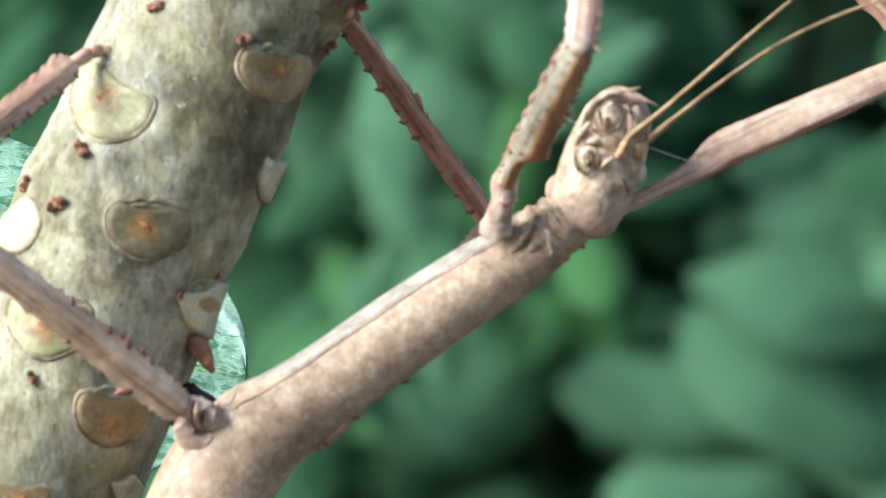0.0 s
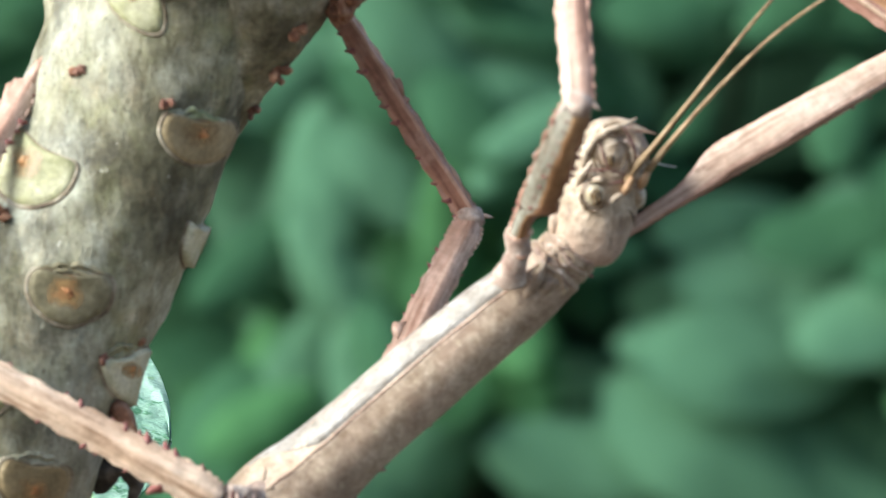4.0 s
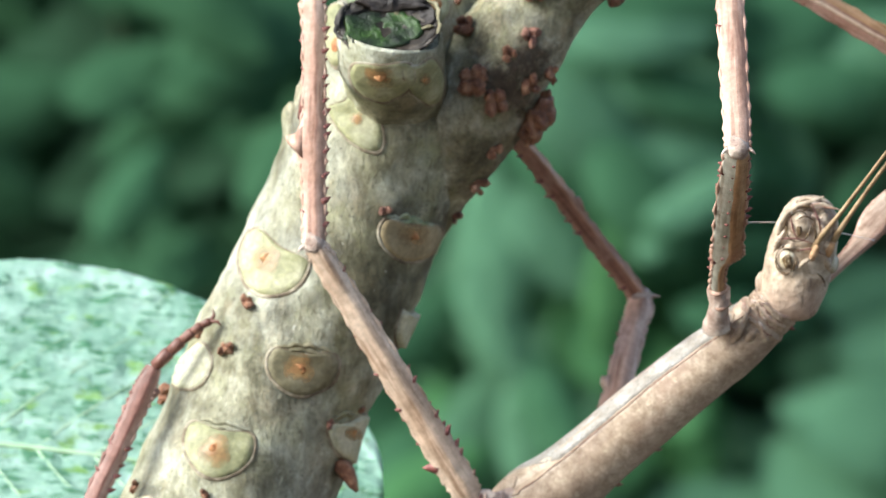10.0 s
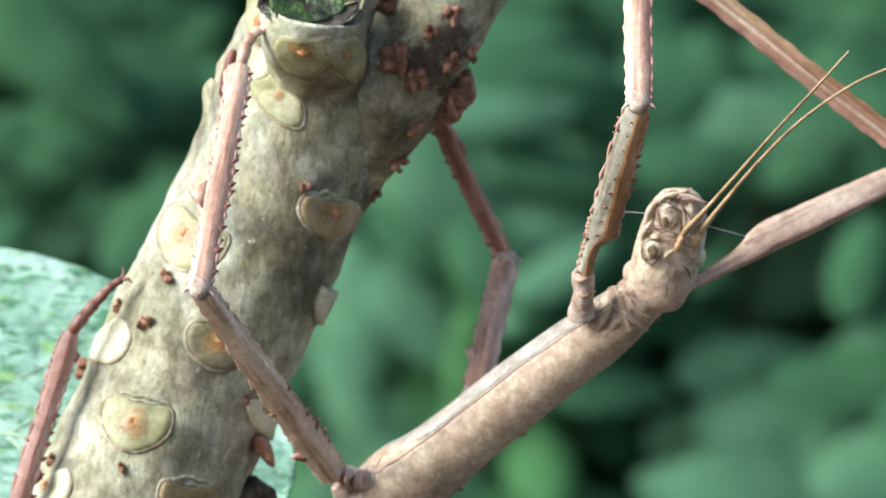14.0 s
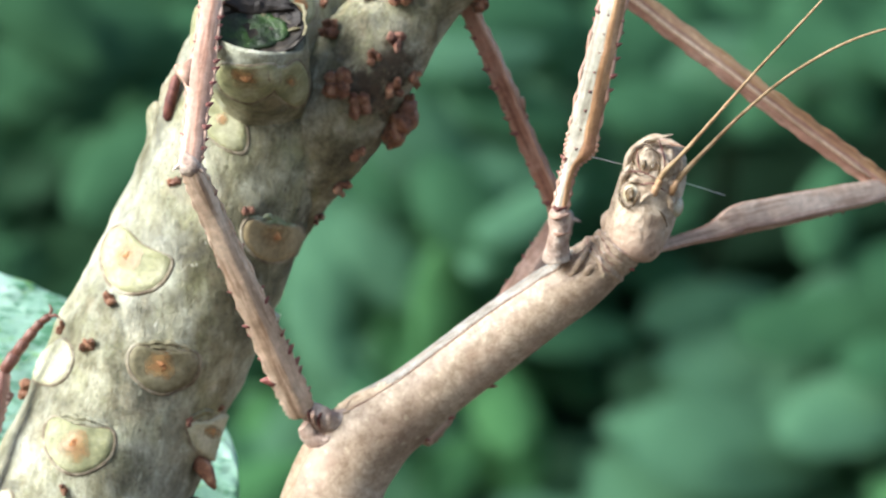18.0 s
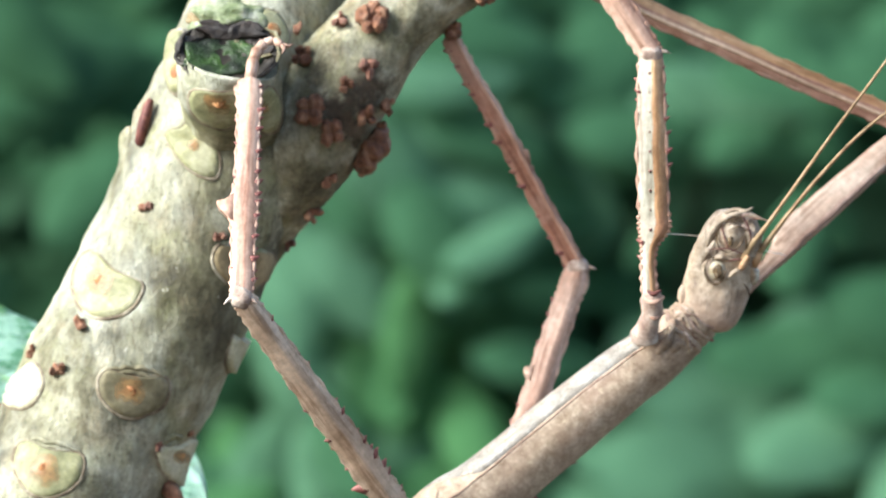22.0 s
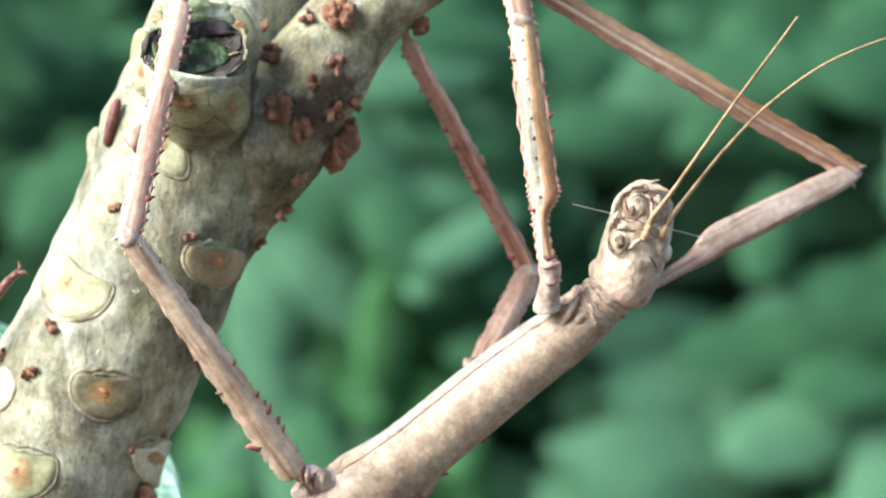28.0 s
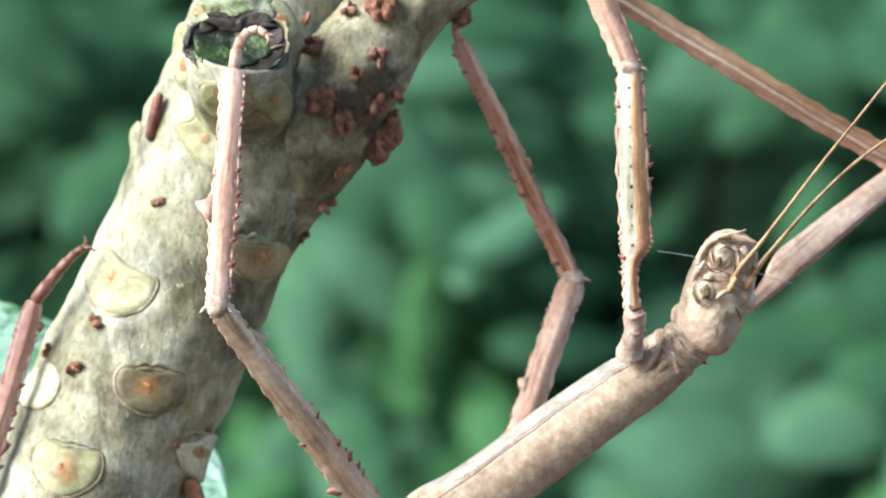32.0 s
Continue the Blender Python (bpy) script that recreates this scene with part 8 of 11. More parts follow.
        (24.5, pose(-0.0183, 0.0070, -0.0304, 129.6, -54.6, 75.7)),
        (24.75, pose(-0.0183, 0.0070, -0.0304, 123.9, -54.6, 76.5)),
        (25, pose(-0.0183, 0.0070, -0.0304, 117.5, -55.9, 76.2)),
        (25.25, pose(-0.0183, 0.0070, -0.0304, 121.8, -58.7, 70.8)),
        (25.5, pose(-0.0183, 0.0070, -0.0304, 125.7, -58.0, 68.2)),
        (25.75, pose(-0.0183, 0.0070, -0.0304, 128.0, -55.6, 67.7)),
        (26, pose(-0.0183, 0.0070, -0.0304, 128.8, -51.3, 70.3)),
        (26.25, pose(-0.0183, 0.0070, -0.0304, 132.3, -48.9, 73.3)),
        (26.5, pose(-0.0183, 0.0070, -0.0304, 135.0, -48.9, 75.6)),
        (26.75, pose(-0.0183, 0.0070, -0.0304, 135.5, -50.2, 75.8)),
        (27, pose(-0.0183, 0.0070, -0.0304, 135.5, -51.7, 76.2)),
        (27.25, pose(-0.0183, 0.0070, -0.0304, 135.3, -53.5, 76.4)),
        (27.5, pose(-0.0183, 0.0070, -0.0304, 135.6, -55.5, 76.0)),
        (27.75, pose(-0.0183, 0.0070, -0.0304, 135.5, -57.2, 75.6)),
        (28, pose(-0.0183, 0.0070, -0.0304, 135.7, -59.5, 74.7)),
        (28.25, pose(-0.0183, 0.0070, -0.0304, -43.8, -118.7, -106.5)),
        (28.5, pose(-0.0183, 0.0070, -0.0304, -43.7, -116.9, -107.7)),
        (28.75, pose(-0.0183, 0.0070, -0.0304, 134.4, -63.2, 69.3)),
        (29, pose(-0.0183, 0.0070, -0.0304, 129.2, -62.0, 69.8)),
        (29.25, pose(-0.0183, 0.0070, -0.0304, 123.1, -61.4, 79.4)),
        (29.5, pose(-0.0183, 0.0070, -0.0304, 117.7, -59.4, 89.5)),
        (29.75, pose(-0.0183, 0.0070, -0.0304, 123.7, -61.8, 82.0)),
        (30, pose(-0.0183, 0.0070, -0.0304, 132.7, -63.5, 71.7)),
        (30.25, pose(-0.0183, 0.0070, -0.0304, -42.0, -115.3, -109.6)),
        (30.5, pose(-0.0183, 0.0070, -0.0304, -40.4, -116.2, -106.5)),
        (30.75, pose(-0.0183, 0.0070, -0.0304, -39.0, -119.8, -106.9)),
        (31, pose(-0.0183, 0.0070, -0.0304, -42.6, -123.9, -103.5)),
        (31.25, pose(-0.0183, 0.0070, -0.0304, 122.6, -52.4, 92.2)),
        (31.5, pose(-0.0183, 0.0070, -0.0304, 110.9, -50.0, 103.2)),
        (31.75, pose(-0.0183, 0.0070, -0.0304, 113.9, -59.2, 93.0)),
        (32, pose(-0.0183, 0.0070, -0.0304, 117.5, -62.8, 84.2)),
    ])
    walk(far_tibia, [
        (0, pose(-0.0066, 0.0357, 0.0036, -13.1, -43.8, -148.0)),
        (0.25, pose(-0.0087, 0.0396, 0.0006, -10.0, -48.2, -142.1)),
        (0.5, pose(-0.0132, 0.0442, -0.0038, -7.9, -53.5, -134.1)),
        (0.75, pose(-0.0142, 0.0449, -0.0046, -8.7, -50.4, -136.0)),
        (1, pose(-0.0147, 0.0444, -0.0039, -8.2, -47.5, -140.9)),
        (1.25, pose(-0.0194, 0.0442, -0.0033, -10.0, -50.7, -133.2)),
        (1.5, pose(-0.0228, 0.0430, -0.0021, -9.2, -55.3, -129.2)),
        (1.75, pose(-0.0179, 0.0402, 0.0015, 5.9, -54.4, -150.9)),
        (2, pose(-0.0125, 0.0368, 0.0041, 17.6, -49.9, -172.3)),
        (2.25, pose(-0.0129, 0.0394, 0.0018, 4.8, -52.3, -161.1)),
        (2.5, pose(-0.0129, 0.0417, -0.0007, -8.1, -53.6, -148.0)),
        (2.75, pose(-0.0094, 0.0383, 0.0021, 7.7, -60.6, -162.1)),
        (3, pose(-0.0079, 0.0420, 0.0004, -0.2, -67.1, -147.9)),
        (3.25, pose(-0.0097, 0.0415, 0.0041, -8.9, -65.4, -142.2)),
        (3.5, pose(-0.0085, 0.0319, 0.0070, 13.1, -64.9, -173.1)),
        (3.75, pose(-0.0057, 0.0324, 0.0058, 15.5, -58.1, 176.4)),
        (4, pose(-0.0037, 0.0345, 0.0035, 12.1, -53.7, 176.0)),
        (4.25, pose(-0.0067, 0.0303, 0.0075, 5.3, -55.9, -172.7)),
        (4.5, pose(-0.0089, 0.0262, 0.0103, -1.6, -58.3, -159.4)),
        (4.75, pose(-0.0101, 0.0275, 0.0099, -4.7, -58.3, -154.8)),
        (5, pose(-0.0115, 0.0295, 0.0091, -8.5, -57.9, -150.0)),
        (5.25, pose(-0.0126, 0.0316, 0.0080, -11.9, -57.4, -145.9)),
        (5.5, pose(-0.0136, 0.0339, 0.0066, -14.7, -56.7, -142.5)),
        (5.75, pose(-0.0144, 0.0361, 0.0050, -16.5, -56.2, -140.4)),
        (6, pose(-0.0152, 0.0380, 0.0035, -18.0, -55.7, -138.4)),
        (6.25, pose(-0.0159, 0.0395, 0.0021, -19.1, -55.3, -136.7)),
        (6.5, pose(-0.0167, 0.0402, 0.0014, -19.7, -55.0, -135.4)),
        (6.75, pose(-0.0175, 0.0374, 0.0041, -20.0, -54.6, -133.4)),
        (7, pose(-0.0172, 0.0323, 0.0080, -15.8, -55.2, -135.8)),
        (7.25, pose(-0.0155, 0.0292, 0.0098, -3.5, -58.0, -147.2)),
        (7.5, pose(-0.0151, 0.0291, 0.0098, 4.3, -60.4, -154.4)),
        (7.75, pose(-0.0158, 0.0322, 0.0080, 1.9, -57.1, -155.3)),
        (8, pose(-0.0172, 0.0373, 0.0042, -5.4, -54.7, -149.9)),
        (8.25, pose(-0.0174, 0.0384, 0.0032, -5.1, -53.9, -150.7)),
        (8.5, pose(-0.0180, 0.0387, 0.0029, -5.6, -54.1, -148.5)),
        (8.75, pose(-0.0186, 0.0382, 0.0034, -7.8, -56.9, -141.0)),
        (9, pose(-0.0197, 0.0374, 0.0041, -9.2, -60.6, -134.5)),
        (9.25, pose(-0.0220, 0.0374, 0.0040, -13.8, -62.8, -130.4)),
        (9.5, pose(-0.0240, 0.0380, 0.0031, -16.8, -62.2, -129.6)),
        (9.75, pose(-0.0239, 0.0411, 0.0000, -15.7, -54.7, -132.3)),
        (10, pose(-0.0234, 0.0435, -0.0029, -14.2, -48.8, -134.1)),
        (10.25, pose(-0.0254, 0.0430, -0.0027, -18.7, -50.2, -127.0)),
        (10.5, pose(-0.0275, 0.0416, -0.0015, -23.7, -53.6, -118.7)),
        (10.75, pose(-0.0271, 0.0410, -0.0007, -21.6, -56.6, -118.8)),
        (11, pose(-0.0261, 0.0404, 0.0003, -16.5, -59.1, -123.7)),
        (11.25, pose(-0.0272, 0.0396, 0.0008, -17.3, -58.6, -125.1)),
        (11.5, pose(-0.0280, 0.0387, 0.0015, -16.8, -57.8, -128.7)),
        (11.75, pose(-0.0277, 0.0390, 0.0013, -15.0, -56.4, -131.9)),
        (12, pose(-0.0273, 0.0396, 0.0008, -14.0, -55.4, -133.3)),
        (12.25, pose(-0.0271, 0.0403, 0.0001, -17.2, -56.4, -128.1)),
        (12.5, pose(-0.0272, 0.0404, -0.0001, -20.4, -58.1, -122.8)),
        (12.75, pose(-0.0273, 0.0395, 0.0009, -18.7, -61.2, -123.1)),
        (13, pose(-0.0273, 0.0381, 0.0023, -13.0, -64.5, -129.3)),
        (13.25, pose(-0.0279, 0.0372, 0.0029, -8.8, -63.7, -136.1)),
        (13.5, pose(-0.0281, 0.0365, 0.0035, -4.4, -62.1, -143.6)),
        (13.75, pose(-0.0276, 0.0373, 0.0029, -4.3, -61.0, -144.8)),
        (14, pose(-0.0266, 0.0382, 0.0023, -8.2, -59.6, -140.4)),
        (14.25, pose(-0.0262, 0.0381, 0.0025, -19.7, -57.0, -124.8)),
        (14.5, pose(-0.0246, 0.0367, 0.0042, -22.8, -53.7, -118.1)),
        (14.75, pose(-0.0224, 0.0339, 0.0067, -16.7, -53.5, -124.9)),
        (15, pose(-0.0196, 0.0313, 0.0086, -15.8, -57.6, -128.4)),
        (15.25, pose(-0.0171, 0.0333, 0.0073, -23.2, -61.8, -125.1)),
        (15.5, pose(-0.0151, 0.0358, 0.0053, -27.3, -64.0, -124.8)),
        (15.75, pose(-0.0138, 0.0356, 0.0053, -27.2, -64.5, -126.2)),
        (16, pose(-0.0128, 0.0354, 0.0053, -27.6, -64.7, -126.8)),
        (16.25, pose(-0.0118, 0.0349, 0.0056, -26.4, -64.7, -128.8)),
        (16.5, pose(-0.0109, 0.0343, 0.0059, -25.7, -64.5, -130.1)),
        (16.75, pose(-0.0103, 0.0337, 0.0062, -24.9, -64.1, -131.2)),
        (17, pose(-0.0096, 0.0331, 0.0065, -24.2, -63.5, -132.0)),
        (17.25, pose(-0.0092, 0.0327, 0.0066, -23.8, -62.3, -132.2)),
        (17.5, pose(-0.0088, 0.0320, 0.0070, -22.3, -60.9, -133.3)),
        (17.75, pose(-0.0093, 0.0303, 0.0082, -23.6, -58.2, -128.3)),
        (18, pose(-0.0101, 0.0291, 0.0091, -23.5, -54.7, -124.8)),
        (18.25, pose(-0.0094, 0.0303, 0.0083, -18.0, -51.4, -133.3)),
        (18.5, pose(-0.0099, 0.0348, 0.0053, -18.0, -50.0, -135.9)),
        (18.75, pose(-0.0090, 0.0354, 0.0046, -14.6, -52.0, -140.8)),
        (19, pose(-0.0085, 0.0343, 0.0053, -12.0, -54.0, -143.8)),
        (19.25, pose(-0.0092, 0.0314, 0.0075, -17.1, -52.6, -135.5)),
        (19.5, pose(-0.0100, 0.0296, 0.0088, -21.4, -50.9, -128.4)),
        (19.75, pose(-0.0117, 0.0339, 0.0063, -21.4, -53.0, -130.4)),
        (20, pose(-0.0120, 0.0380, 0.0030, -17.6, -55.4, -137.9)),
        (20.25, pose(-0.0112, 0.0359, 0.0047, -12.5, -53.7, -145.0)),
        (20.5, pose(-0.0105, 0.0322, 0.0073, -10.8, -52.0, -148.8)),
        (20.75, pose(-0.0108, 0.0309, 0.0082, -20.3, -53.8, -141.0)),
        (21, pose(-0.0111, 0.0300, 0.0088, -30.7, -55.1, -131.7)),
        (21.25, pose(-0.0109, 0.0289, 0.0093, -32.0, -55.0, -132.4)),
        (21.5, pose(-0.0103, 0.0280, 0.0097, -28.6, -55.1, -138.1)),
        (21.75, pose(-0.0100, 0.0279, 0.0097, -17.4, -56.4, -151.2)),
        (22, pose(-0.0098, 0.0283, 0.0095, -7.9, -56.2, -160.8)),
        (22.25, pose(-0.0105, 0.0296, 0.0089, -13.5, -55.4, -150.1)),
        (22.5, pose(-0.0113, 0.0309, 0.0083, -22.5, -53.7, -135.7)),
        (22.75, pose(-0.0109, 0.0331, 0.0068, -32.0, -51.7, -124.5)),
        (23, pose(-0.0105, 0.0344, 0.0057, -37.5, -50.7, -119.2)),
        (23.25, pose(-0.0113, 0.0338, 0.0063, -31.2, -53.7, -127.4)),
        (23.5, pose(-0.0122, 0.0321, 0.0076, -18.5, -56.8, -142.3)),
        (23.75, pose(-0.0123, 0.0301, 0.0089, -9.2, -57.0, -152.4)),
        (24, pose(-0.0123, 0.0301, 0.0089, -9.4, -56.9, -151.3)),
        (24.25, pose(-0.0117, 0.0312, 0.0081, -19.1, -57.2, -137.6)),
        (24.5, pose(-0.0117, 0.0328, 0.0071, -29.9, -56.4, -124.1)),
        (24.75, pose(-0.0121, 0.0329, 0.0071, -31.9, -56.3, -127.4)),
        (25, pose(-0.0122, 0.0321, 0.0077, -27.5, -57.1, -137.5)),
        (25.25, pose(-0.0105, 0.0296, 0.0089, -16.2, -57.5, -149.0)),
        (25.5, pose(-0.0092, 0.0296, 0.0086, -10.3, -56.6, -152.3)),
        (25.75, pose(-0.0084, 0.0310, 0.0076, -7.6, -54.4, -151.9)),
        (26, pose(-0.0086, 0.0341, 0.0055, -12.1, -52.1, -143.3)),
        (26.25, pose(-0.0096, 0.0359, 0.0043, -22.5, -49.3, -129.7)),
        (26.5, pose(-0.0108, 0.0363, 0.0043, -29.0, -46.7, -121.5)),
        (26.75, pose(-0.0111, 0.0356, 0.0049, -29.9, -46.8, -120.3)),
        (27, pose(-0.0115, 0.0347, 0.0057, -30.5, -47.2, -119.7)),
        (27.25, pose(-0.0119, 0.0336, 0.0066, -30.6, -47.7, -119.4)),
        (27.5, pose(-0.0120, 0.0323, 0.0075, -30.1, -48.7, -120.1)),
        (27.75, pose(-0.0121, 0.0311, 0.0083, -29.5, -49.6, -120.8)),
        (28, pose(-0.0121, 0.0296, 0.0092, -28.0, -50.9, -122.9)),
        (28.25, pose(-0.0120, 0.0282, 0.0100, -26.0, -52.0, -125.5)),
        (28.5, pose(-0.0120, 0.0268, 0.0106, -23.9, -53.0, -128.4)),
        (28.75, pose(-0.0110, 0.0264, 0.0107, -18.7, -54.3, -137.7)),
        (29, pose(-0.0108, 0.0273, 0.0102, -13.8, -54.8, -145.7)),
        (29.25, pose(-0.0143, 0.0286, 0.0100, -13.3, -54.4, -140.4)),
        (29.5, pose(-0.0181, 0.0304, 0.0092, -18.2, -54.1, -129.3)),
        (29.75, pose(-0.0153, 0.0285, 0.0101, -17.9, -54.8, -133.3)),
        (30, pose(-0.0119, 0.0265, 0.0108, -19.8, -55.4, -135.6)),
        (30.25, pose(-0.0117, 0.0255, 0.0112, -23.8, -54.0, -129.4)),
        (30.5, pose(-0.0125, 0.0264, 0.0109, -29.3, -52.4, -120.3)),
        (30.75, pose(-0.0116, 0.0289, 0.0095, -34.3, -53.7, -115.0)),
        (31, pose(-0.0123, 0.0319, 0.0078, -37.4, -54.8, -111.2)),
        (31.25, pose(-0.0194, 0.0350, 0.0061, -33.7, -53.0, -108.5)),
        (31.5, pose(-0.0250, 0.0358, 0.0048, -27.2, -52.1, -110.7)),
        (31.75, pose(-0.0195, 0.0305, 0.0091, -17.0, -54.3, -129.9)),
        (32, pose(-0.0162, 0.0279, 0.0105, -14.9, -56.4, -139.6)),
    ])
    walk(near_fore_femur, [
        (0, pose(0.0049, -0.0012, 0.0076, -111.2, -27.1, -62.5)),
        (0.25, pose(0.0049, -0.0012, 0.0076, -115.4, -37.0, -50.9)),
        (0.5, pose(0.0049, -0.0012, 0.0076, -127.6, -46.9, -32.1)),
        (0.75, pose(0.0049, -0.0012, 0.0076, -120.3, -45.8, -43.9)),
        (1, pose(0.0049, -0.0012, 0.0076, -112.5, -42.6, -55.9)),
        (1.25, pose(0.0049, -0.0012, 0.0076, -114.8, -47.6, -45.5)),
        (1.5, pose(0.0049, -0.0012, 0.0076, -120.0, -52.2, -32.7)),
        (1.75, pose(0.0049, -0.0012, 0.0076, -126.6, -50.6, -31.7)),
        (2, pose(0.0049, -0.0012, 0.0076, -126.2, -48.0, -39.5)),
        (2.25, pose(0.0049, -0.0012, 0.0076, -113.0, -43.5, -54.7)),
        (2.5, pose(0.0049, -0.0012, 0.0076, -108.0, -38.4, -60.6)),
        (2.75, pose(0.0049, -0.0012, 0.0076, -117.7, -37.6, -48.1)),
        (3, pose(0.0049, -0.0012, 0.0076, -121.2, -40.7, -38.4)),
        (3.25, pose(0.0049, -0.0012, 0.0076, -121.1, -41.7, -41.9)),
        (3.5, pose(0.0049, -0.0012, 0.0076, -117.4, -44.3, -51.4)),
        (3.75, pose(0.0049, -0.0012, 0.0076, -116.8, -38.2, -66.2)),
        (4, pose(0.0049, -0.0012, 0.0076, -115.1, -36.8, -75.1)),
        (4.25, pose(0.0049, -0.0012, 0.0076, -110.7, -38.0, -65.7)),
        (4.5, pose(0.0049, -0.0012, 0.0076, -106.4, -39.2, -56.9)),
        (4.75, pose(0.0049, -0.0012, 0.0076, -107.1, -39.0, -55.7)),
        (5, pose(0.0049, -0.0012, 0.0076, -108.7, -38.7, -54.9)),
        (5.25, pose(0.0049, -0.0012, 0.0076, -110.9, -38.3, -54.7)),
        (5.5, pose(0.0049, -0.0012, 0.0076, -113.4, -37.9, -54.9)),
        (5.75, pose(0.0049, -0.0012, 0.0076, -115.8, -37.4, -55.4)),
        (6, pose(0.0049, -0.0012, 0.0076, -117.6, -37.1, -56.1)),
        (6.25, pose(0.0049, -0.0012, 0.0076, -118.6, -36.8, -56.8)),
        (6.5, pose(0.0049, -0.0012, 0.0076, -118.3, -36.6, -57.2)),
        (6.75, pose(0.0049, -0.0012, 0.0076, -107.9, -36.4, -58.6)),
        (7, pose(0.0049, -0.0012, 0.0076, -97.3, -37.1, -58.8)),
        (7.25, pose(0.0049, -0.0012, 0.0076, -101.4, -42.1, -52.0)),
        (7.5, pose(0.0049, -0.0012, 0.0076, -107.6, -46.7, -46.3)),
        (7.75, pose(0.0049, -0.0012, 0.0076, -105.6, -45.8, -54.4)),
        (8, pose(0.0049, -0.0012, 0.0076, -100.3, -44.5, -64.8)),
        (8.25, pose(0.0049, -0.0012, 0.0076, -97.1, -44.7, -68.3)),
        (8.5, pose(0.0049, -0.0012, 0.0076, -97.0, -46.8, -66.5)),
        (8.75, pose(0.0049, -0.0012, 0.0076, -103.2, -53.5, -54.2)),
        (9, pose(0.0049, -0.0012, 0.0076, -110.5, -60.3, -40.4)),
        (9.25, pose(0.0049, -0.0012, 0.0076, -115.2, -63.3, -36.3)),
        (9.5, pose(0.0049, -0.0012, 0.0076, -114.9, -62.9, -40.1)),
        (9.75, pose(0.0049, -0.0012, 0.0076, -102.9, -53.4, -56.9)),
        (10, pose(0.0049, -0.0012, 0.0076, -92.0, -44.5, -68.5)),
        (10.25, pose(0.0049, -0.0012, 0.0076, -89.8, -51.8, -66.0)),
        (10.5, pose(0.0049, -0.0012, 0.0076, -92.8, -61.6, -58.1)),
        (10.75, pose(0.0049, -0.0012, 0.0076, -109.5, -64.3, -40.4)),
        (11, pose(0.0049, -0.0012, 0.0076, -125.5, -63.3, -25.4)),
        (11.25, pose(0.0049, -0.0012, 0.0076, -123.4, -62.6, -30.2)),
        (11.5, pose(0.0049, -0.0012, 0.0076, -115.7, -61.4, -40.9)),
        (11.75, pose(0.0049, -0.0012, 0.0076, -108.5, -57.7, -50.2)),
        (12, pose(0.0049, -0.0012, 0.0076, -103.5, -55.2, -55.5)),
        (12.25, pose(0.0049, -0.0012, 0.0076, -103.8, -59.4, -52.4)),
        (12.5, pose(0.0049, -0.0012, 0.0076, -108.0, -64.3, -45.1)),
        (12.75, pose(0.0049, -0.0012, 0.0076, -116.9, -64.5, -34.5)),
        (13, pose(0.0049, -0.0012, 0.0076, -123.6, -62.6, -27.9)),
        (13.25, pose(0.0049, -0.0012, 0.0076, -121.3, -59.8, -34.0)),
        (13.5, pose(0.0049, -0.0012, 0.0076, -116.5, -57.0, -42.8)),
        (13.75, pose(0.0049, -0.0012, 0.0076, -112.5, -54.9, -48.8)),
        (14, pose(0.0049, -0.0012, 0.0076, -109.5, -53.8, -51.2)),
        (14.25, pose(0.0049, -0.0012, 0.0076, -108.2, -55.6, -45.9)),
        (14.5, pose(0.0049, -0.0012, 0.0076, -106.9, -58.9, -40.2)),
        (14.75, pose(0.0049, -0.0012, 0.0076, -110.0, -60.8, -36.0)),
        (15, pose(0.0049, -0.0012, 0.0076, -114.7, -60.7, -33.8)),
        (15.25, pose(0.0049, -0.0012, 0.0076, -116.5, -55.2, -40.5)),
        (15.5, pose(0.0049, -0.0012, 0.0076, -116.1, -52.8, -47.5)),
        (15.75, pose(0.0049, -0.0012, 0.0076, -115.1, -56.9, -48.7)),
        (16, pose(0.0049, -0.0012, 0.0076, -114.3, -62.2, -49.3)),
        (16.25, pose(0.0049, -0.0012, 0.0076, -114.1, -68.3, -49.1)),
        (16.5, pose(0.0049, -0.0012, 0.0076, -115.5, -74.7, -47.4)),
        (16.75, pose(0.0049, -0.0012, 0.0076, -120.7, -80.9, -41.9)),
        (17, pose(0.0049, -0.0012, 0.0076, -141.8, -86.0, -20.5)),
        (17.25, pose(0.0049, -0.0012, 0.0076, -46.0, -92.8, -115.9)),
        (17.5, pose(0.0049, -0.0012, 0.0076, -77.3, -95.6, -84.2)),
        (17.75, pose(0.0049, -0.0012, 0.0076, -40.1, -94.5, -116.5)),
        (18, pose(0.0049, -0.0012, 0.0076, 7.2, -95.7, -159.1)),
        (18.25, pose(0.0049, -0.0012, 0.0076, -41.1, -93.0, -115.7)),
        (18.5, pose(0.0049, -0.0012, 0.0076, -110.2, -96.5, -52.7)),
        (18.75, pose(0.0049, -0.0012, 0.0076, -113.9, -100.3, -50.8)),
        (19, pose(0.0049, -0.0012, 0.0076, -114.1, -101.5, -50.2)),
        (19.25, pose(0.0049, -0.0012, 0.0076, -129.3, -95.9, -29.5)),
        (19.5, pose(0.0049, -0.0012, 0.0076, 0.7, -86.4, -155.1)),
        (19.75, pose(0.0049, -0.0012, 0.0076, -117.0, -96.5, -42.4)),
        (20, pose(0.0049, -0.0012, 0.0076, -107.7, -103.3, -57.9)),
        (20.25, pose(0.0049, -0.0012, 0.0076, 58.6, -75.9, 134.2)),
        (20.5, pose(0.0049, -0.0012, 0.0076, 40.8, -77.1, 151.8)),
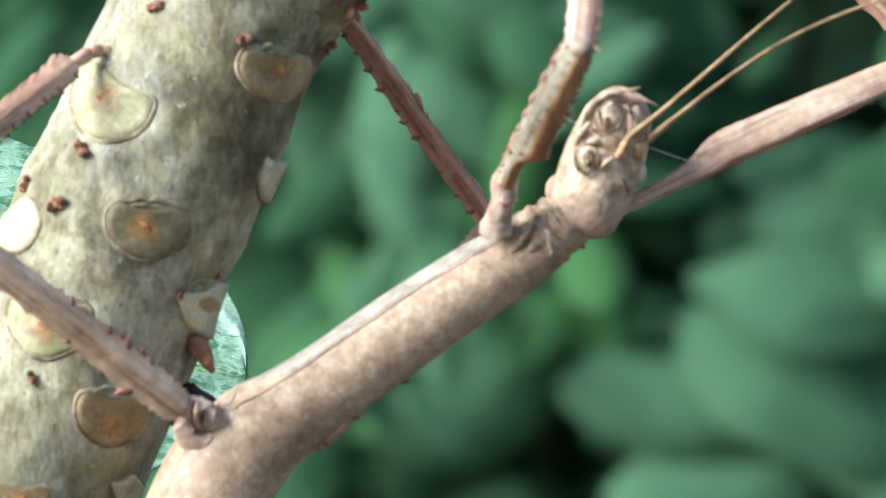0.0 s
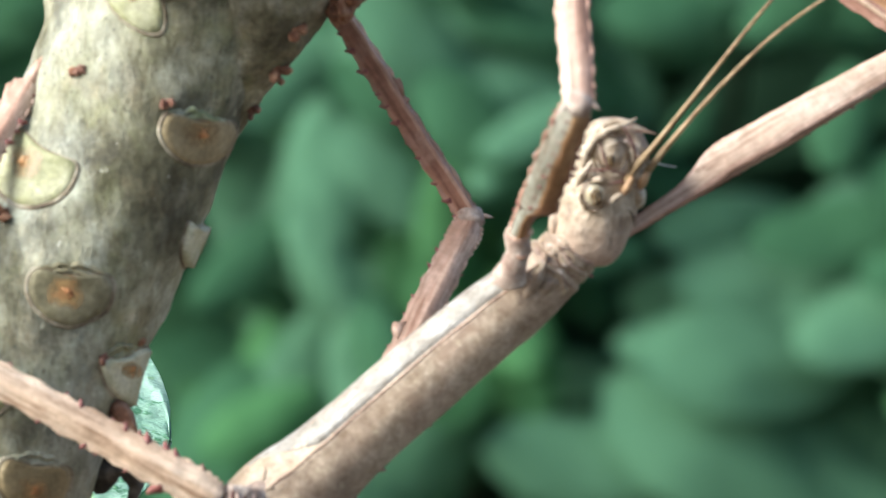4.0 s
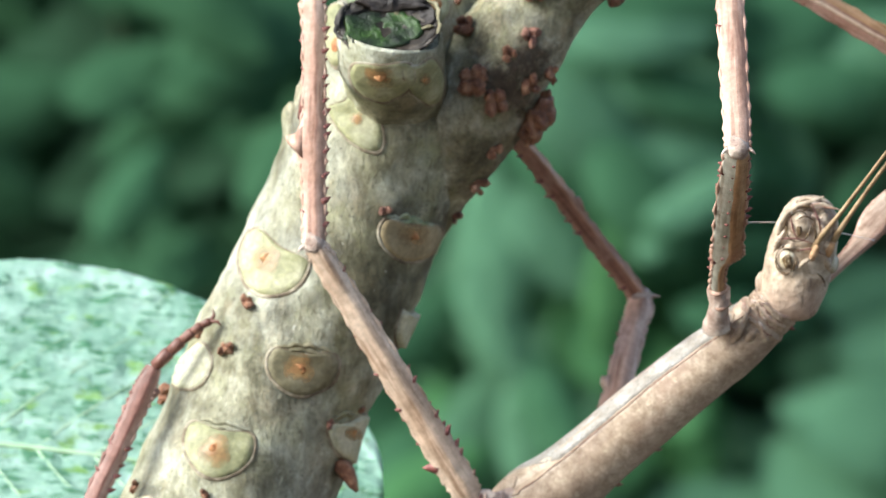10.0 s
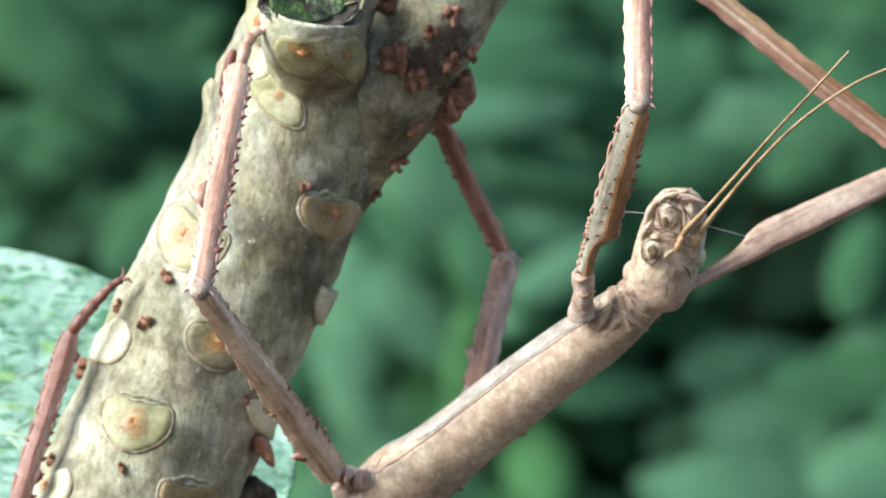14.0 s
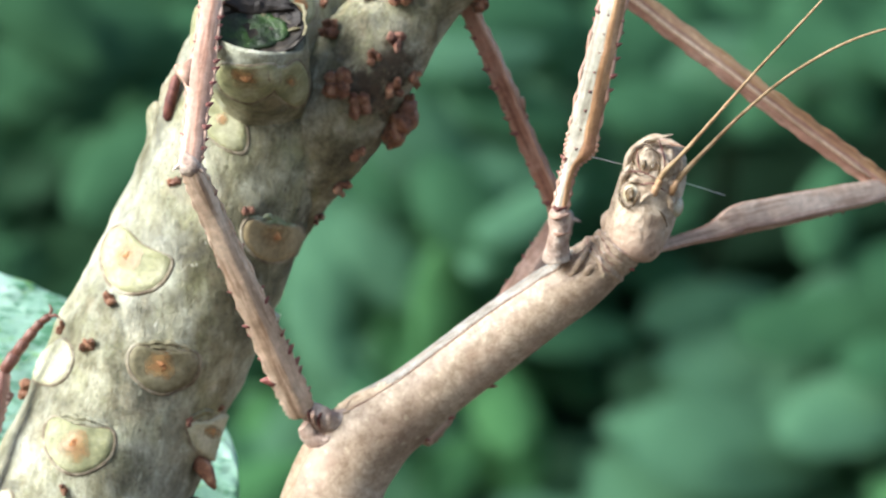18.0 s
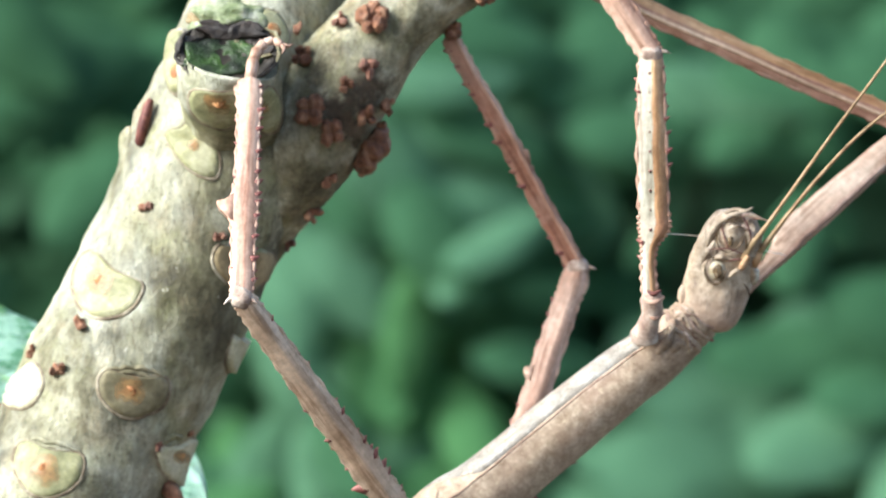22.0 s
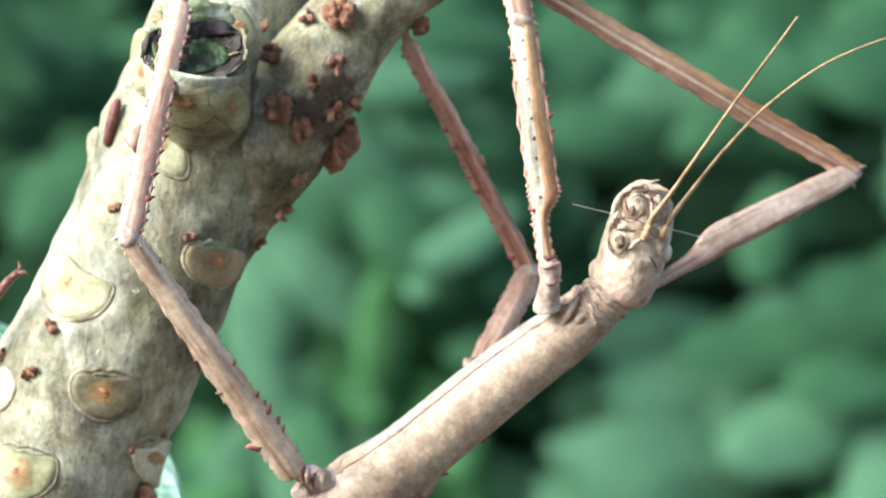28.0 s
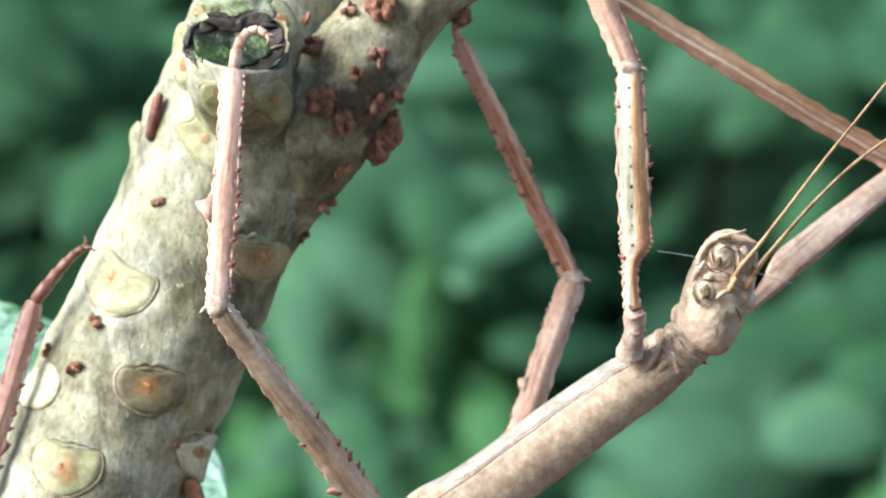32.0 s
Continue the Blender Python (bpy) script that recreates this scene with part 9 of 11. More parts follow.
        (20.75, pose(0.0049, -0.0012, 0.0076, -161.4, -99.0, -5.5)),
        (21, pose(0.0049, -0.0012, 0.0076, -20.8, -83.4, -145.5)),
        (21.25, pose(0.0049, -0.0012, 0.0076, -58.5, -84.7, -109.2)),
        (21.5, pose(0.0049, -0.0012, 0.0076, -87.0, -85.9, -82.6)),
        (21.75, pose(0.0049, -0.0012, 0.0076, -151.5, -91.8, -21.2)),
        (22, pose(0.0049, -0.0012, 0.0076, 49.6, -82.6, 136.3)),
        (22.25, pose(0.0049, -0.0012, 0.0076, -149.4, -99.4, -20.2)),
        (22.5, pose(0.0049, -0.0012, 0.0076, 11.5, -80.1, -176.1)),
        (22.75, pose(0.0049, -0.0012, 0.0076, -23.2, -84.6, -139.6)),
        (23, pose(0.0049, -0.0012, 0.0076, -88.1, -85.5, -74.7)),
        (23.25, pose(0.0049, -0.0012, 0.0076, -1.8, -88.5, -164.0)),
        (23.5, pose(0.0049, -0.0012, 0.0076, -131.4, -97.4, -37.3)),
        (23.75, pose(0.0049, -0.0012, 0.0076, 44.5, -78.7, 146.3)),
        (24, pose(0.0049, -0.0012, 0.0076, 39.8, -77.1, 152.2)),
        (24.25, pose(0.0049, -0.0012, 0.0076, -145.8, -99.5, -18.1)),
        (24.5, pose(0.0049, -0.0012, 0.0076, -160.1, -95.9, -0.7)),
        (24.75, pose(0.0049, -0.0012, 0.0076, 8.5, -86.4, -174.3)),
        (25, pose(0.0049, -0.0012, 0.0076, -162.8, -92.7, -8.6)),
        (25.25, pose(0.0049, -0.0012, 0.0076, -134.2, -97.0, -37.3)),
        (25.5, pose(0.0049, -0.0012, 0.0076, -140.7, -100.3, -28.7)),
        (25.75, pose(0.0049, -0.0012, 0.0076, -37.6, -77.6, -128.2)),
        (26, pose(0.0049, -0.0012, 0.0076, -59.9, -67.6, -101.9)),
        (26.25, pose(0.0049, -0.0012, 0.0076, -42.2, -74.2, -117.7)),
        (26.5, pose(0.0049, -0.0012, 0.0076, -1.9, -78.1, -157.2)),
        (26.75, pose(0.0049, -0.0012, 0.0076, 2.9, -78.1, -161.3)),
        (27, pose(0.0049, -0.0012, 0.0076, 3.5, -78.0, -161.3)),
        (27.25, pose(0.0049, -0.0012, 0.0076, 1.3, -78.0, -158.6)),
        (27.5, pose(0.0049, -0.0012, 0.0076, -2.2, -78.0, -154.5)),
        (27.75, pose(0.0049, -0.0012, 0.0076, -6.2, -77.9, -150.1)),
        (28, pose(0.0049, -0.0012, 0.0076, -9.5, -77.8, -146.6)),
        (28.25, pose(0.0049, -0.0012, 0.0076, -11.5, -77.7, -144.7)),
        (28.5, pose(0.0049, -0.0012, 0.0076, -11.2, -77.7, -145.3)),
        (28.75, pose(0.0049, -0.0012, 0.0076, -0.7, -78.4, -160.0)),
        (29, pose(0.0049, -0.0012, 0.0076, -164.0, -101.6, -0.5)),
        (29.25, pose(0.0049, -0.0012, 0.0076, -150.4, -102.3, -9.7)),
        (29.5, pose(0.0049, -0.0012, 0.0076, -144.7, -102.5, -10.7)),
        (29.75, pose(0.0049, -0.0012, 0.0076, -158.0, -101.3, 0.6)),
        (30, pose(0.0049, -0.0012, 0.0076, 0.4, -79.4, -160.2)),
        (30.25, pose(0.0049, -0.0012, 0.0076, -18.0, -79.2, -138.7)),
        (30.5, pose(0.0049, -0.0012, 0.0076, -30.2, -79.2, -122.8)),
        (30.75, pose(0.0049, -0.0012, 0.0076, -41.6, -82.1, -111.3)),
        (31, pose(0.0049, -0.0012, 0.0076, -39.1, -85.6, -114.1)),
        (31.25, pose(0.0049, -0.0012, 0.0076, -143.4, -97.1, -6.9)),
        (31.5, pose(0.0049, -0.0012, 0.0076, -128.9, -103.4, -19.8)),
        (31.75, pose(0.0049, -0.0012, 0.0076, -133.8, -102.4, -21.1)),
        (32, pose(0.0049, -0.0012, 0.0076, -141.4, -100.0, -18.7)),
    ])
    walk(near_fore_tibia, [
        (0, pose(0.0214, -0.0329, 0.0260, 80.5, -64.2, 114.7)),
        (0.25, pose(0.0252, -0.0261, 0.0318, 93.6, -58.6, 110.5)),
        (0.5, pose(0.0282, -0.0158, 0.0370, 102.2, -51.9, 111.0)),
        (0.75, pose(0.0251, -0.0207, 0.0364, 96.1, -50.0, 111.0)),
        (1, pose(0.0215, -0.0257, 0.0348, 89.1, -49.8, 111.6)),
        (1.25, pose(0.0239, -0.0206, 0.0373, 96.7, -49.8, 112.1)),
        (1.5, pose(0.0256, -0.0145, 0.0394, 105.8, -49.8, 111.5)),
        (1.75, pose(0.0266, -0.0146, 0.0387, 101.6, -50.1, 111.4)),
        (2, pose(0.0257, -0.0183, 0.0375, 98.4, -49.9, 107.9)),
        (2.25, pose(0.0218, -0.0250, 0.0353, 97.9, -50.6, 104.1)),
        (2.5, pose(0.0204, -0.0287, 0.0326, 96.1, -52.0, 104.0)),
        (2.75, pose(0.0262, -0.0249, 0.0321, 100.3, -50.1, 107.0)),
        (3, pose(0.0288, -0.0201, 0.0339, 106.8, -47.7, 108.0)),
        (3.25, pose(0.0273, -0.0212, 0.0344, 98.8, -51.1, 110.1)),
        (3.5, pose(0.0229, -0.0237, 0.0357, 90.2, -54.4, 109.7)),
        (3.75, pose(0.0177, -0.0302, 0.0325, 84.3, -49.9, 104.7)),
        (4, pose(0.0132, -0.0324, 0.0317, 79.9, -47.9, 101.9)),
        (4.25, pose(0.0180, -0.0301, 0.0324, 81.6, -55.7, 109.1)),
        (4.5, pose(0.0220, -0.0274, 0.0330, 86.0, -63.5, 114.9)),
        (4.75, pose(0.0226, -0.0270, 0.0329, 85.6, -63.3, 116.1)),
        (5, pose(0.0230, -0.0269, 0.0328, 84.3, -62.1, 117.0)),
        (5.25, pose(0.0232, -0.0270, 0.0326, 82.8, -60.2, 117.5)),
        (5.5, pose(0.0232, -0.0272, 0.0323, 81.4, -58.0, 117.4)),
        (5.75, pose(0.0231, -0.0275, 0.0321, 80.4, -55.8, 117.0)),
        (6, pose(0.0228, -0.0279, 0.0319, 79.9, -53.8, 116.4)),
        (6.25, pose(0.0226, -0.0282, 0.0317, 79.9, -52.2, 115.8)),
        (6.5, pose(0.0224, -0.0284, 0.0316, 80.4, -51.4, 115.4)),
        (6.75, pose(0.0218, -0.0289, 0.0315, 85.4, -54.5, 115.1)),
        (7, pose(0.0216, -0.0287, 0.0319, 93.8, -58.4, 113.5)),
        (7.25, pose(0.0233, -0.0247, 0.0346, -80.3, -121.3, -68.1)),
        (7.5, pose(0.0240, -0.0212, 0.0369, -78.1, -122.6, -69.3)),
        (7.75, pose(0.0213, -0.0240, 0.0365, 95.1, -53.6, 110.7)),
        (8, pose(0.0172, -0.0272, 0.0358, 89.3, -49.7, 109.5)),
        (8.25, pose(0.0155, -0.0278, 0.0359, 88.2, -48.3, 108.9)),
        (8.5, pose(0.0159, -0.0265, 0.0369, 89.8, -48.1, 109.3)),
        (8.75, pose(0.0189, -0.0206, 0.0400, 97.4, -50.1, 109.8)),
        (9, pose(0.0201, -0.0142, 0.0426, 106.2, -53.0, 108.5)),
        (9.25, pose(0.0195, -0.0119, 0.0436, 102.8, -55.0, 110.8)),
        (9.5, pose(0.0190, -0.0131, 0.0434, 94.6, -54.3, 114.9)),
        (9.75, pose(0.0180, -0.0213, 0.0399, 87.3, -48.2, 116.2)),
        (10, pose(0.0155, -0.0279, 0.0358, 84.7, -45.0, 114.7)),
        (10.25, pose(0.0150, -0.0239, 0.0393, 89.1, -46.9, 114.9)),
        (10.5, pose(0.0151, -0.0175, 0.0430, 97.1, -51.0, 113.6)),
        (10.75, pose(0.0182, -0.0126, 0.0439, 98.8, -51.8, 115.3)),
        (11, pose(0.0212, -0.0090, 0.0436, 96.5, -52.1, 118.6)),
        (11.25, pose(0.0209, -0.0105, 0.0433, 90.8, -52.3, 120.8)),
        (11.5, pose(0.0195, -0.0138, 0.0429, 85.9, -51.6, 121.5)),
        (11.75, pose(0.0187, -0.0177, 0.0416, 84.2, -49.5, 120.6)),
        (12, pose(0.0179, -0.0202, 0.0406, 84.7, -48.3, 119.2)),
        (12.25, pose(0.0174, -0.0175, 0.0422, 89.0, -49.6, 117.6)),
        (12.5, pose(0.0173, -0.0136, 0.0439, 95.2, -51.6, 115.3)),
        (12.75, pose(0.0192, -0.0111, 0.0439, 98.7, -52.1, 114.9)),
        (13, pose(0.0213, -0.0099, 0.0433, 98.4, -51.9, 116.3)),
        (13.25, pose(0.0217, -0.0126, 0.0424, 90.9, -50.3, 119.8)),
        (13.5, pose(0.0210, -0.0162, 0.0413, 84.9, -48.6, 121.4)),
        (13.75, pose(0.0202, -0.0187, 0.0405, 84.1, -47.2, 120.0)),
        (14, pose(0.0198, -0.0198, 0.0401, 84.4, -47.7, 119.7)),
        (14.25, pose(0.0207, -0.0175, 0.0408, 84.7, -53.0, 124.3)),
        (14.5, pose(0.0208, -0.0146, 0.0421, -94.2, -120.0, -51.2)),
        (14.75, pose(0.0208, -0.0127, 0.0428, -101.1, -116.2, -44.0)),
        (15, pose(0.0213, -0.0122, 0.0427, -109.6, -116.2, -38.2)),
        (15.25, pose(0.0224, -0.0162, 0.0406, 70.8, -57.5, 134.9)),
        (15.5, pose(0.0214, -0.0192, 0.0397, 72.3, -53.2, 128.4)),
        (15.75, pose(0.0194, -0.0177, 0.0413, 70.5, -53.2, 128.7)),
        (16, pose(0.0172, -0.0155, 0.0432, 68.3, -53.9, 129.8)),
        (16.25, pose(0.0147, -0.0125, 0.0450, 65.2, -55.6, 132.1)),
        (16.5, pose(0.0121, -0.0091, 0.0464, 60.9, -58.5, 136.1)),
        (16.75, pose(0.0097, -0.0055, 0.0473, 54.4, -62.2, 142.7)),
        (17, pose(0.0075, -0.0022, 0.0478, 44.7, -66.0, 152.9)),
        (17.25, pose(0.0058, 0.0006, 0.0478, 31.2, -68.8, 167.2)),
        (17.5, pose(0.0045, 0.0026, 0.0477, 16.0, -69.7, -176.4)),
        (17.75, pose(0.0063, 0.0016, 0.0477, 1.4, -65.7, -157.3)),
        (18, pose(0.0087, 0.0002, 0.0477, -2.7, -58.3, -149.8)),
        (18.25, pose(0.0059, 0.0007, 0.0478, 2.4, -53.8, -158.8)),
        (18.5, pose(0.0022, 0.0024, 0.0476, 9.5, -52.7, -170.5)),
        (18.75, pose(0.0004, 0.0043, 0.0472, 15.3, -55.9, -177.8)),
        (19, pose(-0.0002, 0.0049, 0.0471, 18.0, -59.4, 179.9)),
        (19.25, pose(0.0013, 0.0008, 0.0476, 7.4, -59.9, -165.4)),
        (19.5, pose(0.0026, -0.0023, 0.0478, -1.0, -58.8, -153.6)),
        (19.75, pose(0.0016, 0.0018, 0.0476, 8.9, -57.3, -167.1)),
        (20, pose(0.0000, 0.0066, 0.0468, 19.6, -55.2, 177.7)),
        (20.25, pose(-0.0019, 0.0058, 0.0466, 18.5, -54.6, 177.0)),
        (20.5, pose(-0.0030, 0.0030, 0.0468, 13.1, -54.9, -178.8)),
        (20.75, pose(-0.0013, -0.0006, 0.0474, 4.8, -57.1, -171.1)),
        (21, pose(0.0012, -0.0038, 0.0476, -3.9, -58.2, -162.9)),
        (21.25, pose(0.0037, -0.0047, 0.0477, -6.8, -54.5, -161.9)),
        (21.5, pose(0.0053, -0.0041, 0.0477, -5.5, -51.1, -165.3)),
        (21.75, pose(0.0037, -0.0008, 0.0478, 1.9, -51.0, -174.2)),
        (22, pose(0.0012, 0.0023, 0.0475, 8.7, -52.2, 178.8)),
        (22.25, pose(-0.0012, 0.0010, 0.0473, 7.7, -57.0, -176.3)),
        (22.5, pose(-0.0019, -0.0017, 0.0473, 2.7, -61.4, -167.0)),
        (22.75, pose(0.0021, -0.0037, 0.0477, -4.7, -58.4, -158.7)),
        (23, pose(0.0058, -0.0043, 0.0477, -7.6, -53.7, -156.6)),
        (23.25, pose(0.0039, -0.0015, 0.0478, -0.4, -54.7, -165.5)),
        (23.5, pose(0.0008, 0.0019, 0.0475, 9.1, -56.1, -176.5)),
        (23.75, pose(-0.0016, 0.0031, 0.0471, 13.1, -57.3, 179.3)),
        (24, pose(-0.0030, 0.0029, 0.0468, 13.8, -59.2, 179.5)),
        (24.25, pose(-0.0014, 0.0008, 0.0473, 9.6, -62.9, -172.7)),
        (24.5, pose(0.0008, -0.0012, 0.0476, 3.4, -65.7, -164.1)),
        (24.75, pose(0.0024, -0.0015, 0.0478, 0.7, -59.6, -166.4)),
        (25, pose(0.0031, -0.0010, 0.0478, 1.7, -54.3, -172.8)),
        (25.25, pose(0.0010, 0.0017, 0.0476, 3.0, -57.0, -173.0)),
        (25.5, pose(-0.0014, 0.0022, 0.0472, 11.5, -60.8, -179.8)),
        (25.75, pose(-0.0004, -0.0080, 0.0469, 43.3, -53.3, 146.1)),
        (26, pose(0.0018, -0.0162, 0.0448, 56.3, -46.1, 133.5)),
        (26.25, pose(-0.0002, -0.0109, 0.0463, 48.1, -56.8, 146.5)),
        (26.5, pose(-0.0027, -0.0044, 0.0470, -3.9, -69.5, -155.1)),
        (26.75, pose(-0.0029, -0.0039, 0.0470, -17.2, -69.3, -140.5)),
        (27, pose(-0.0030, -0.0039, 0.0470, -23.3, -69.2, -133.4)),
        (27.25, pose(-0.0028, -0.0043, 0.0470, -24.8, -69.6, -131.4)),
        (27.5, pose(-0.0026, -0.0049, 0.0470, -23.1, -70.2, -132.8)),
        (27.75, pose(-0.0024, -0.0054, 0.0470, -19.5, -70.8, -136.3)),
        (28, pose(-0.0022, -0.0059, 0.0469, -15.3, -71.2, -140.6)),
        (28.25, pose(-0.0021, -0.0062, 0.0469, -11.6, -71.2, -144.6)),
        (28.5, pose(-0.0021, -0.0061, 0.0469, -9.4, -70.7, -147.3)),
        (28.75, pose(-0.0027, -0.0040, 0.0470, -3.3, -67.9, -157.5)),
        (29, pose(-0.0031, -0.0012, 0.0470, 3.4, -64.5, -167.5)),
        (29.25, pose(-0.0035, 0.0002, 0.0469, 8.4, -63.9, -167.9)),
        (29.5, pose(-0.0036, 0.0004, 0.0469, 11.0, -64.7, -165.6)),
        (29.75, pose(-0.0030, -0.0013, 0.0471, 6.3, -66.9, -163.3)),
        (30, pose(-0.0020, -0.0037, 0.0472, -2.5, -69.2, -157.4)),
        (30.25, pose(-0.0007, -0.0062, 0.0471, -11.8, -69.9, -145.2)),
        (30.5, pose(0.0008, -0.0076, 0.0471, -18.3, -70.4, -135.2)),
        (30.75, pose(0.0029, -0.0064, 0.0475, -20.1, -73.5, -133.3)),
        (31, pose(0.0037, -0.0041, 0.0477, -12.5, -75.5, -141.0)),
        (31.25, pose(-0.0000, -0.0006, 0.0475, 8.1, -69.4, -158.1)),
        (31.5, pose(-0.0038, 0.0019, 0.0468, 17.1, -62.8, -164.5)),
        (31.75, pose(-0.0031, 0.0019, 0.0469, 12.7, -61.0, -166.3)),
        (32, pose(-0.0017, 0.0010, 0.0472, 7.9, -60.8, -167.1)),
    ])
    walk(far_fore_femur, [
        (0, pose(0.0128, 0.0087, 0.0062, 175.6, -32.7, 29.3)),
        (0.25, pose(0.0128, 0.0087, 0.0062, 172.9, -26.4, 37.1)),
        (0.5, pose(0.0128, 0.0087, 0.0062, 173.4, -19.5, 33.3)),
        (0.75, pose(0.0128, 0.0087, 0.0062, 166.8, -23.3, 41.2)),
        (1, pose(0.0128, 0.0087, 0.0062, 163.8, -28.5, 39.4)),
        (1.25, pose(0.0128, 0.0087, 0.0062, 166.1, -23.7, 44.7)),
        (1.5, pose(0.0128, 0.0087, 0.0062, 170.2, -19.8, 44.9)),
        (1.75, pose(0.0128, 0.0087, 0.0062, 174.2, -22.5, 29.6)),
        (2, pose(0.0128, 0.0087, 0.0062, 171.5, -22.7, 30.5)),
        (2.25, pose(0.0128, 0.0087, 0.0062, 168.3, -24.4, 36.3)),
        (2.5, pose(0.0128, 0.0087, 0.0062, 170.5, -27.9, 31.5)),
        (2.75, pose(0.0128, 0.0087, 0.0062, 178.2, -22.1, 23.3)),
        (3, pose(0.0128, 0.0087, 0.0062, 178.9, -17.4, 27.3)),
        (3.25, pose(0.0128, 0.0087, 0.0062, 179.4, -21.3, 23.3)),
        (3.5, pose(0.0128, 0.0087, 0.0062, 173.5, -21.9, 27.2)),
        (3.75, pose(0.0128, 0.0087, 0.0062, 168.4, -27.4, 18.6)),
        (4, pose(0.0128, 0.0087, 0.0062, 164.5, -31.2, 15.1)),
        (4.25, pose(0.0128, 0.0087, 0.0062, 173.6, -30.3, 20.5)),
        (4.5, pose(0.0128, 0.0087, 0.0062, -178.6, -28.7, 27.3)),
        (4.75, pose(0.0128, 0.0087, 0.0062, -178.4, -27.8, 27.8)),
        (5, pose(0.0128, 0.0087, 0.0062, -178.9, -26.7, 27.3)),
        (5.25, pose(0.0128, 0.0087, 0.0062, 179.9, -25.5, 26.3)),
        (5.5, pose(0.0128, 0.0087, 0.0062, 178.4, -24.5, 24.9)),
        (5.75, pose(0.0128, 0.0087, 0.0062, 176.6, -23.7, 23.5)),
        (6, pose(0.0128, 0.0087, 0.0062, 174.9, -23.1, 22.5)),
        (6.25, pose(0.0128, 0.0087, 0.0062, 173.5, -22.9, 22.1)),
        (6.5, pose(0.0128, 0.0087, 0.0062, 172.7, -23.0, 22.5)),
        (6.75, pose(0.0128, 0.0087, 0.0062, 174.4, -27.2, 28.8)),
        (7, pose(0.0128, 0.0087, 0.0062, 176.4, -31.1, 36.1)),
        (7.25, pose(0.0128, 0.0087, 0.0062, 178.5, -24.4, 36.6)),
        (7.5, pose(0.0128, 0.0087, 0.0062, 181.3, -21.1, 26.5)),
        (7.75, pose(0.0128, 0.0087, 0.0062, 171.2, -23.9, 37.3)),
        (8, pose(0.0128, 0.0087, 0.0062, 161.1, -25.8, 43.5)),
        (8.25, pose(0.0128, 0.0087, 0.0062, 162.8, -24.9, 37.7)),
        (8.5, pose(0.0128, 0.0087, 0.0062, 168.8, -25.8, 26.9)),
        (8.75, pose(0.0128, 0.0087, 0.0062, 169.3, -23.0, 37.2)),
        (9, pose(0.0128, 0.0087, 0.0062, 168.5, -18.9, 49.9)),
        (9.25, pose(0.0128, 0.0087, 0.0062, 169.9, -19.7, 43.7)),
        (9.5, pose(0.0128, 0.0087, 0.0062, 169.8, -22.7, 36.9)),
        (9.75, pose(0.0128, 0.0087, 0.0062, 159.6, -29.0, 48.3)),
        (10, pose(0.0128, 0.0087, 0.0062, 148.2, -31.7, 59.8)),
        (10.25, pose(0.0128, 0.0087, 0.0062, 160.9, -30.3, 47.1)),
        (10.5, pose(0.0128, 0.0087, 0.0062, 171.4, -24.3, 36.4)),
        (10.75, pose(0.0128, 0.0087, 0.0062, 167.2, -20.7, 50.2)),
        (11, pose(0.0128, 0.0087, 0.0062, 162.8, -17.9, 62.6)),
        (11.25, pose(0.0128, 0.0087, 0.0062, 165.9, -20.8, 49.6)),
        (11.5, pose(0.0128, 0.0087, 0.0062, 169.4, -24.1, 35.7)),
        (11.75, pose(0.0128, 0.0087, 0.0062, 162.1, -26.5, 46.7)),
        (12, pose(0.0128, 0.0087, 0.0062, 154.5, -26.1, 58.7)),
        (12.25, pose(0.0128, 0.0087, 0.0062, 162.5, -25.3, 47.7)),
        (12.5, pose(0.0128, 0.0087, 0.0062, 169.5, -22.1, 37.2)),
        (12.75, pose(0.0128, 0.0087, 0.0062, 167.1, -18.2, 49.2)),
        (13, pose(0.0128, 0.0087, 0.0062, 164.4, -15.4, 60.1)),
        (13.25, pose(0.0128, 0.0087, 0.0062, 165.6, -19.2, 48.1)),
        (13.5, pose(0.0128, 0.0087, 0.0062, 167.5, -23.4, 35.4)),
        (13.75, pose(0.0128, 0.0087, 0.0062, 161.6, -23.7, 45.0)),
        (14, pose(0.0128, 0.0087, 0.0062, 157.9, -22.1, 55.1)),
        (14.25, pose(0.0128, 0.0087, 0.0062, 169.3, -22.3, 45.8)),
        (14.5, pose(0.0128, 0.0087, 0.0062, 179.2, -20.1, 38.0)),
        (14.75, pose(0.0128, 0.0087, 0.0062, 176.4, -21.5, 49.6)),
        (15, pose(0.0128, 0.0087, 0.0062, 170.3, -23.2, 59.5)),
        (15.25, pose(0.0128, 0.0087, 0.0062, 170.1, -25.1, 44.9)),
        (15.5, pose(0.0128, 0.0087, 0.0062, 171.2, -26.9, 30.0)),
        (15.75, pose(0.0128, 0.0087, 0.0062, 171.4, -27.8, 26.9)),
        (16, pose(0.0128, 0.0087, 0.0062, 171.7, -28.9, 24.3)),
        (16.25, pose(0.0128, 0.0087, 0.0062, 172.1, -29.9, 22.3)),
        (16.5, pose(0.0128, 0.0087, 0.0062, 172.5, -30.8, 21.0)),
        (16.75, pose(0.0128, 0.0087, 0.0062, 172.7, -31.5, 20.5)),
        (17, pose(0.0128, 0.0087, 0.0062, 172.8, -31.9, 20.9)),
        (17.25, pose(0.0128, 0.0087, 0.0062, 172.6, -31.9, 22.3)),
        (17.5, pose(0.0128, 0.0087, 0.0062, 172.0, -31.4, 24.9)),
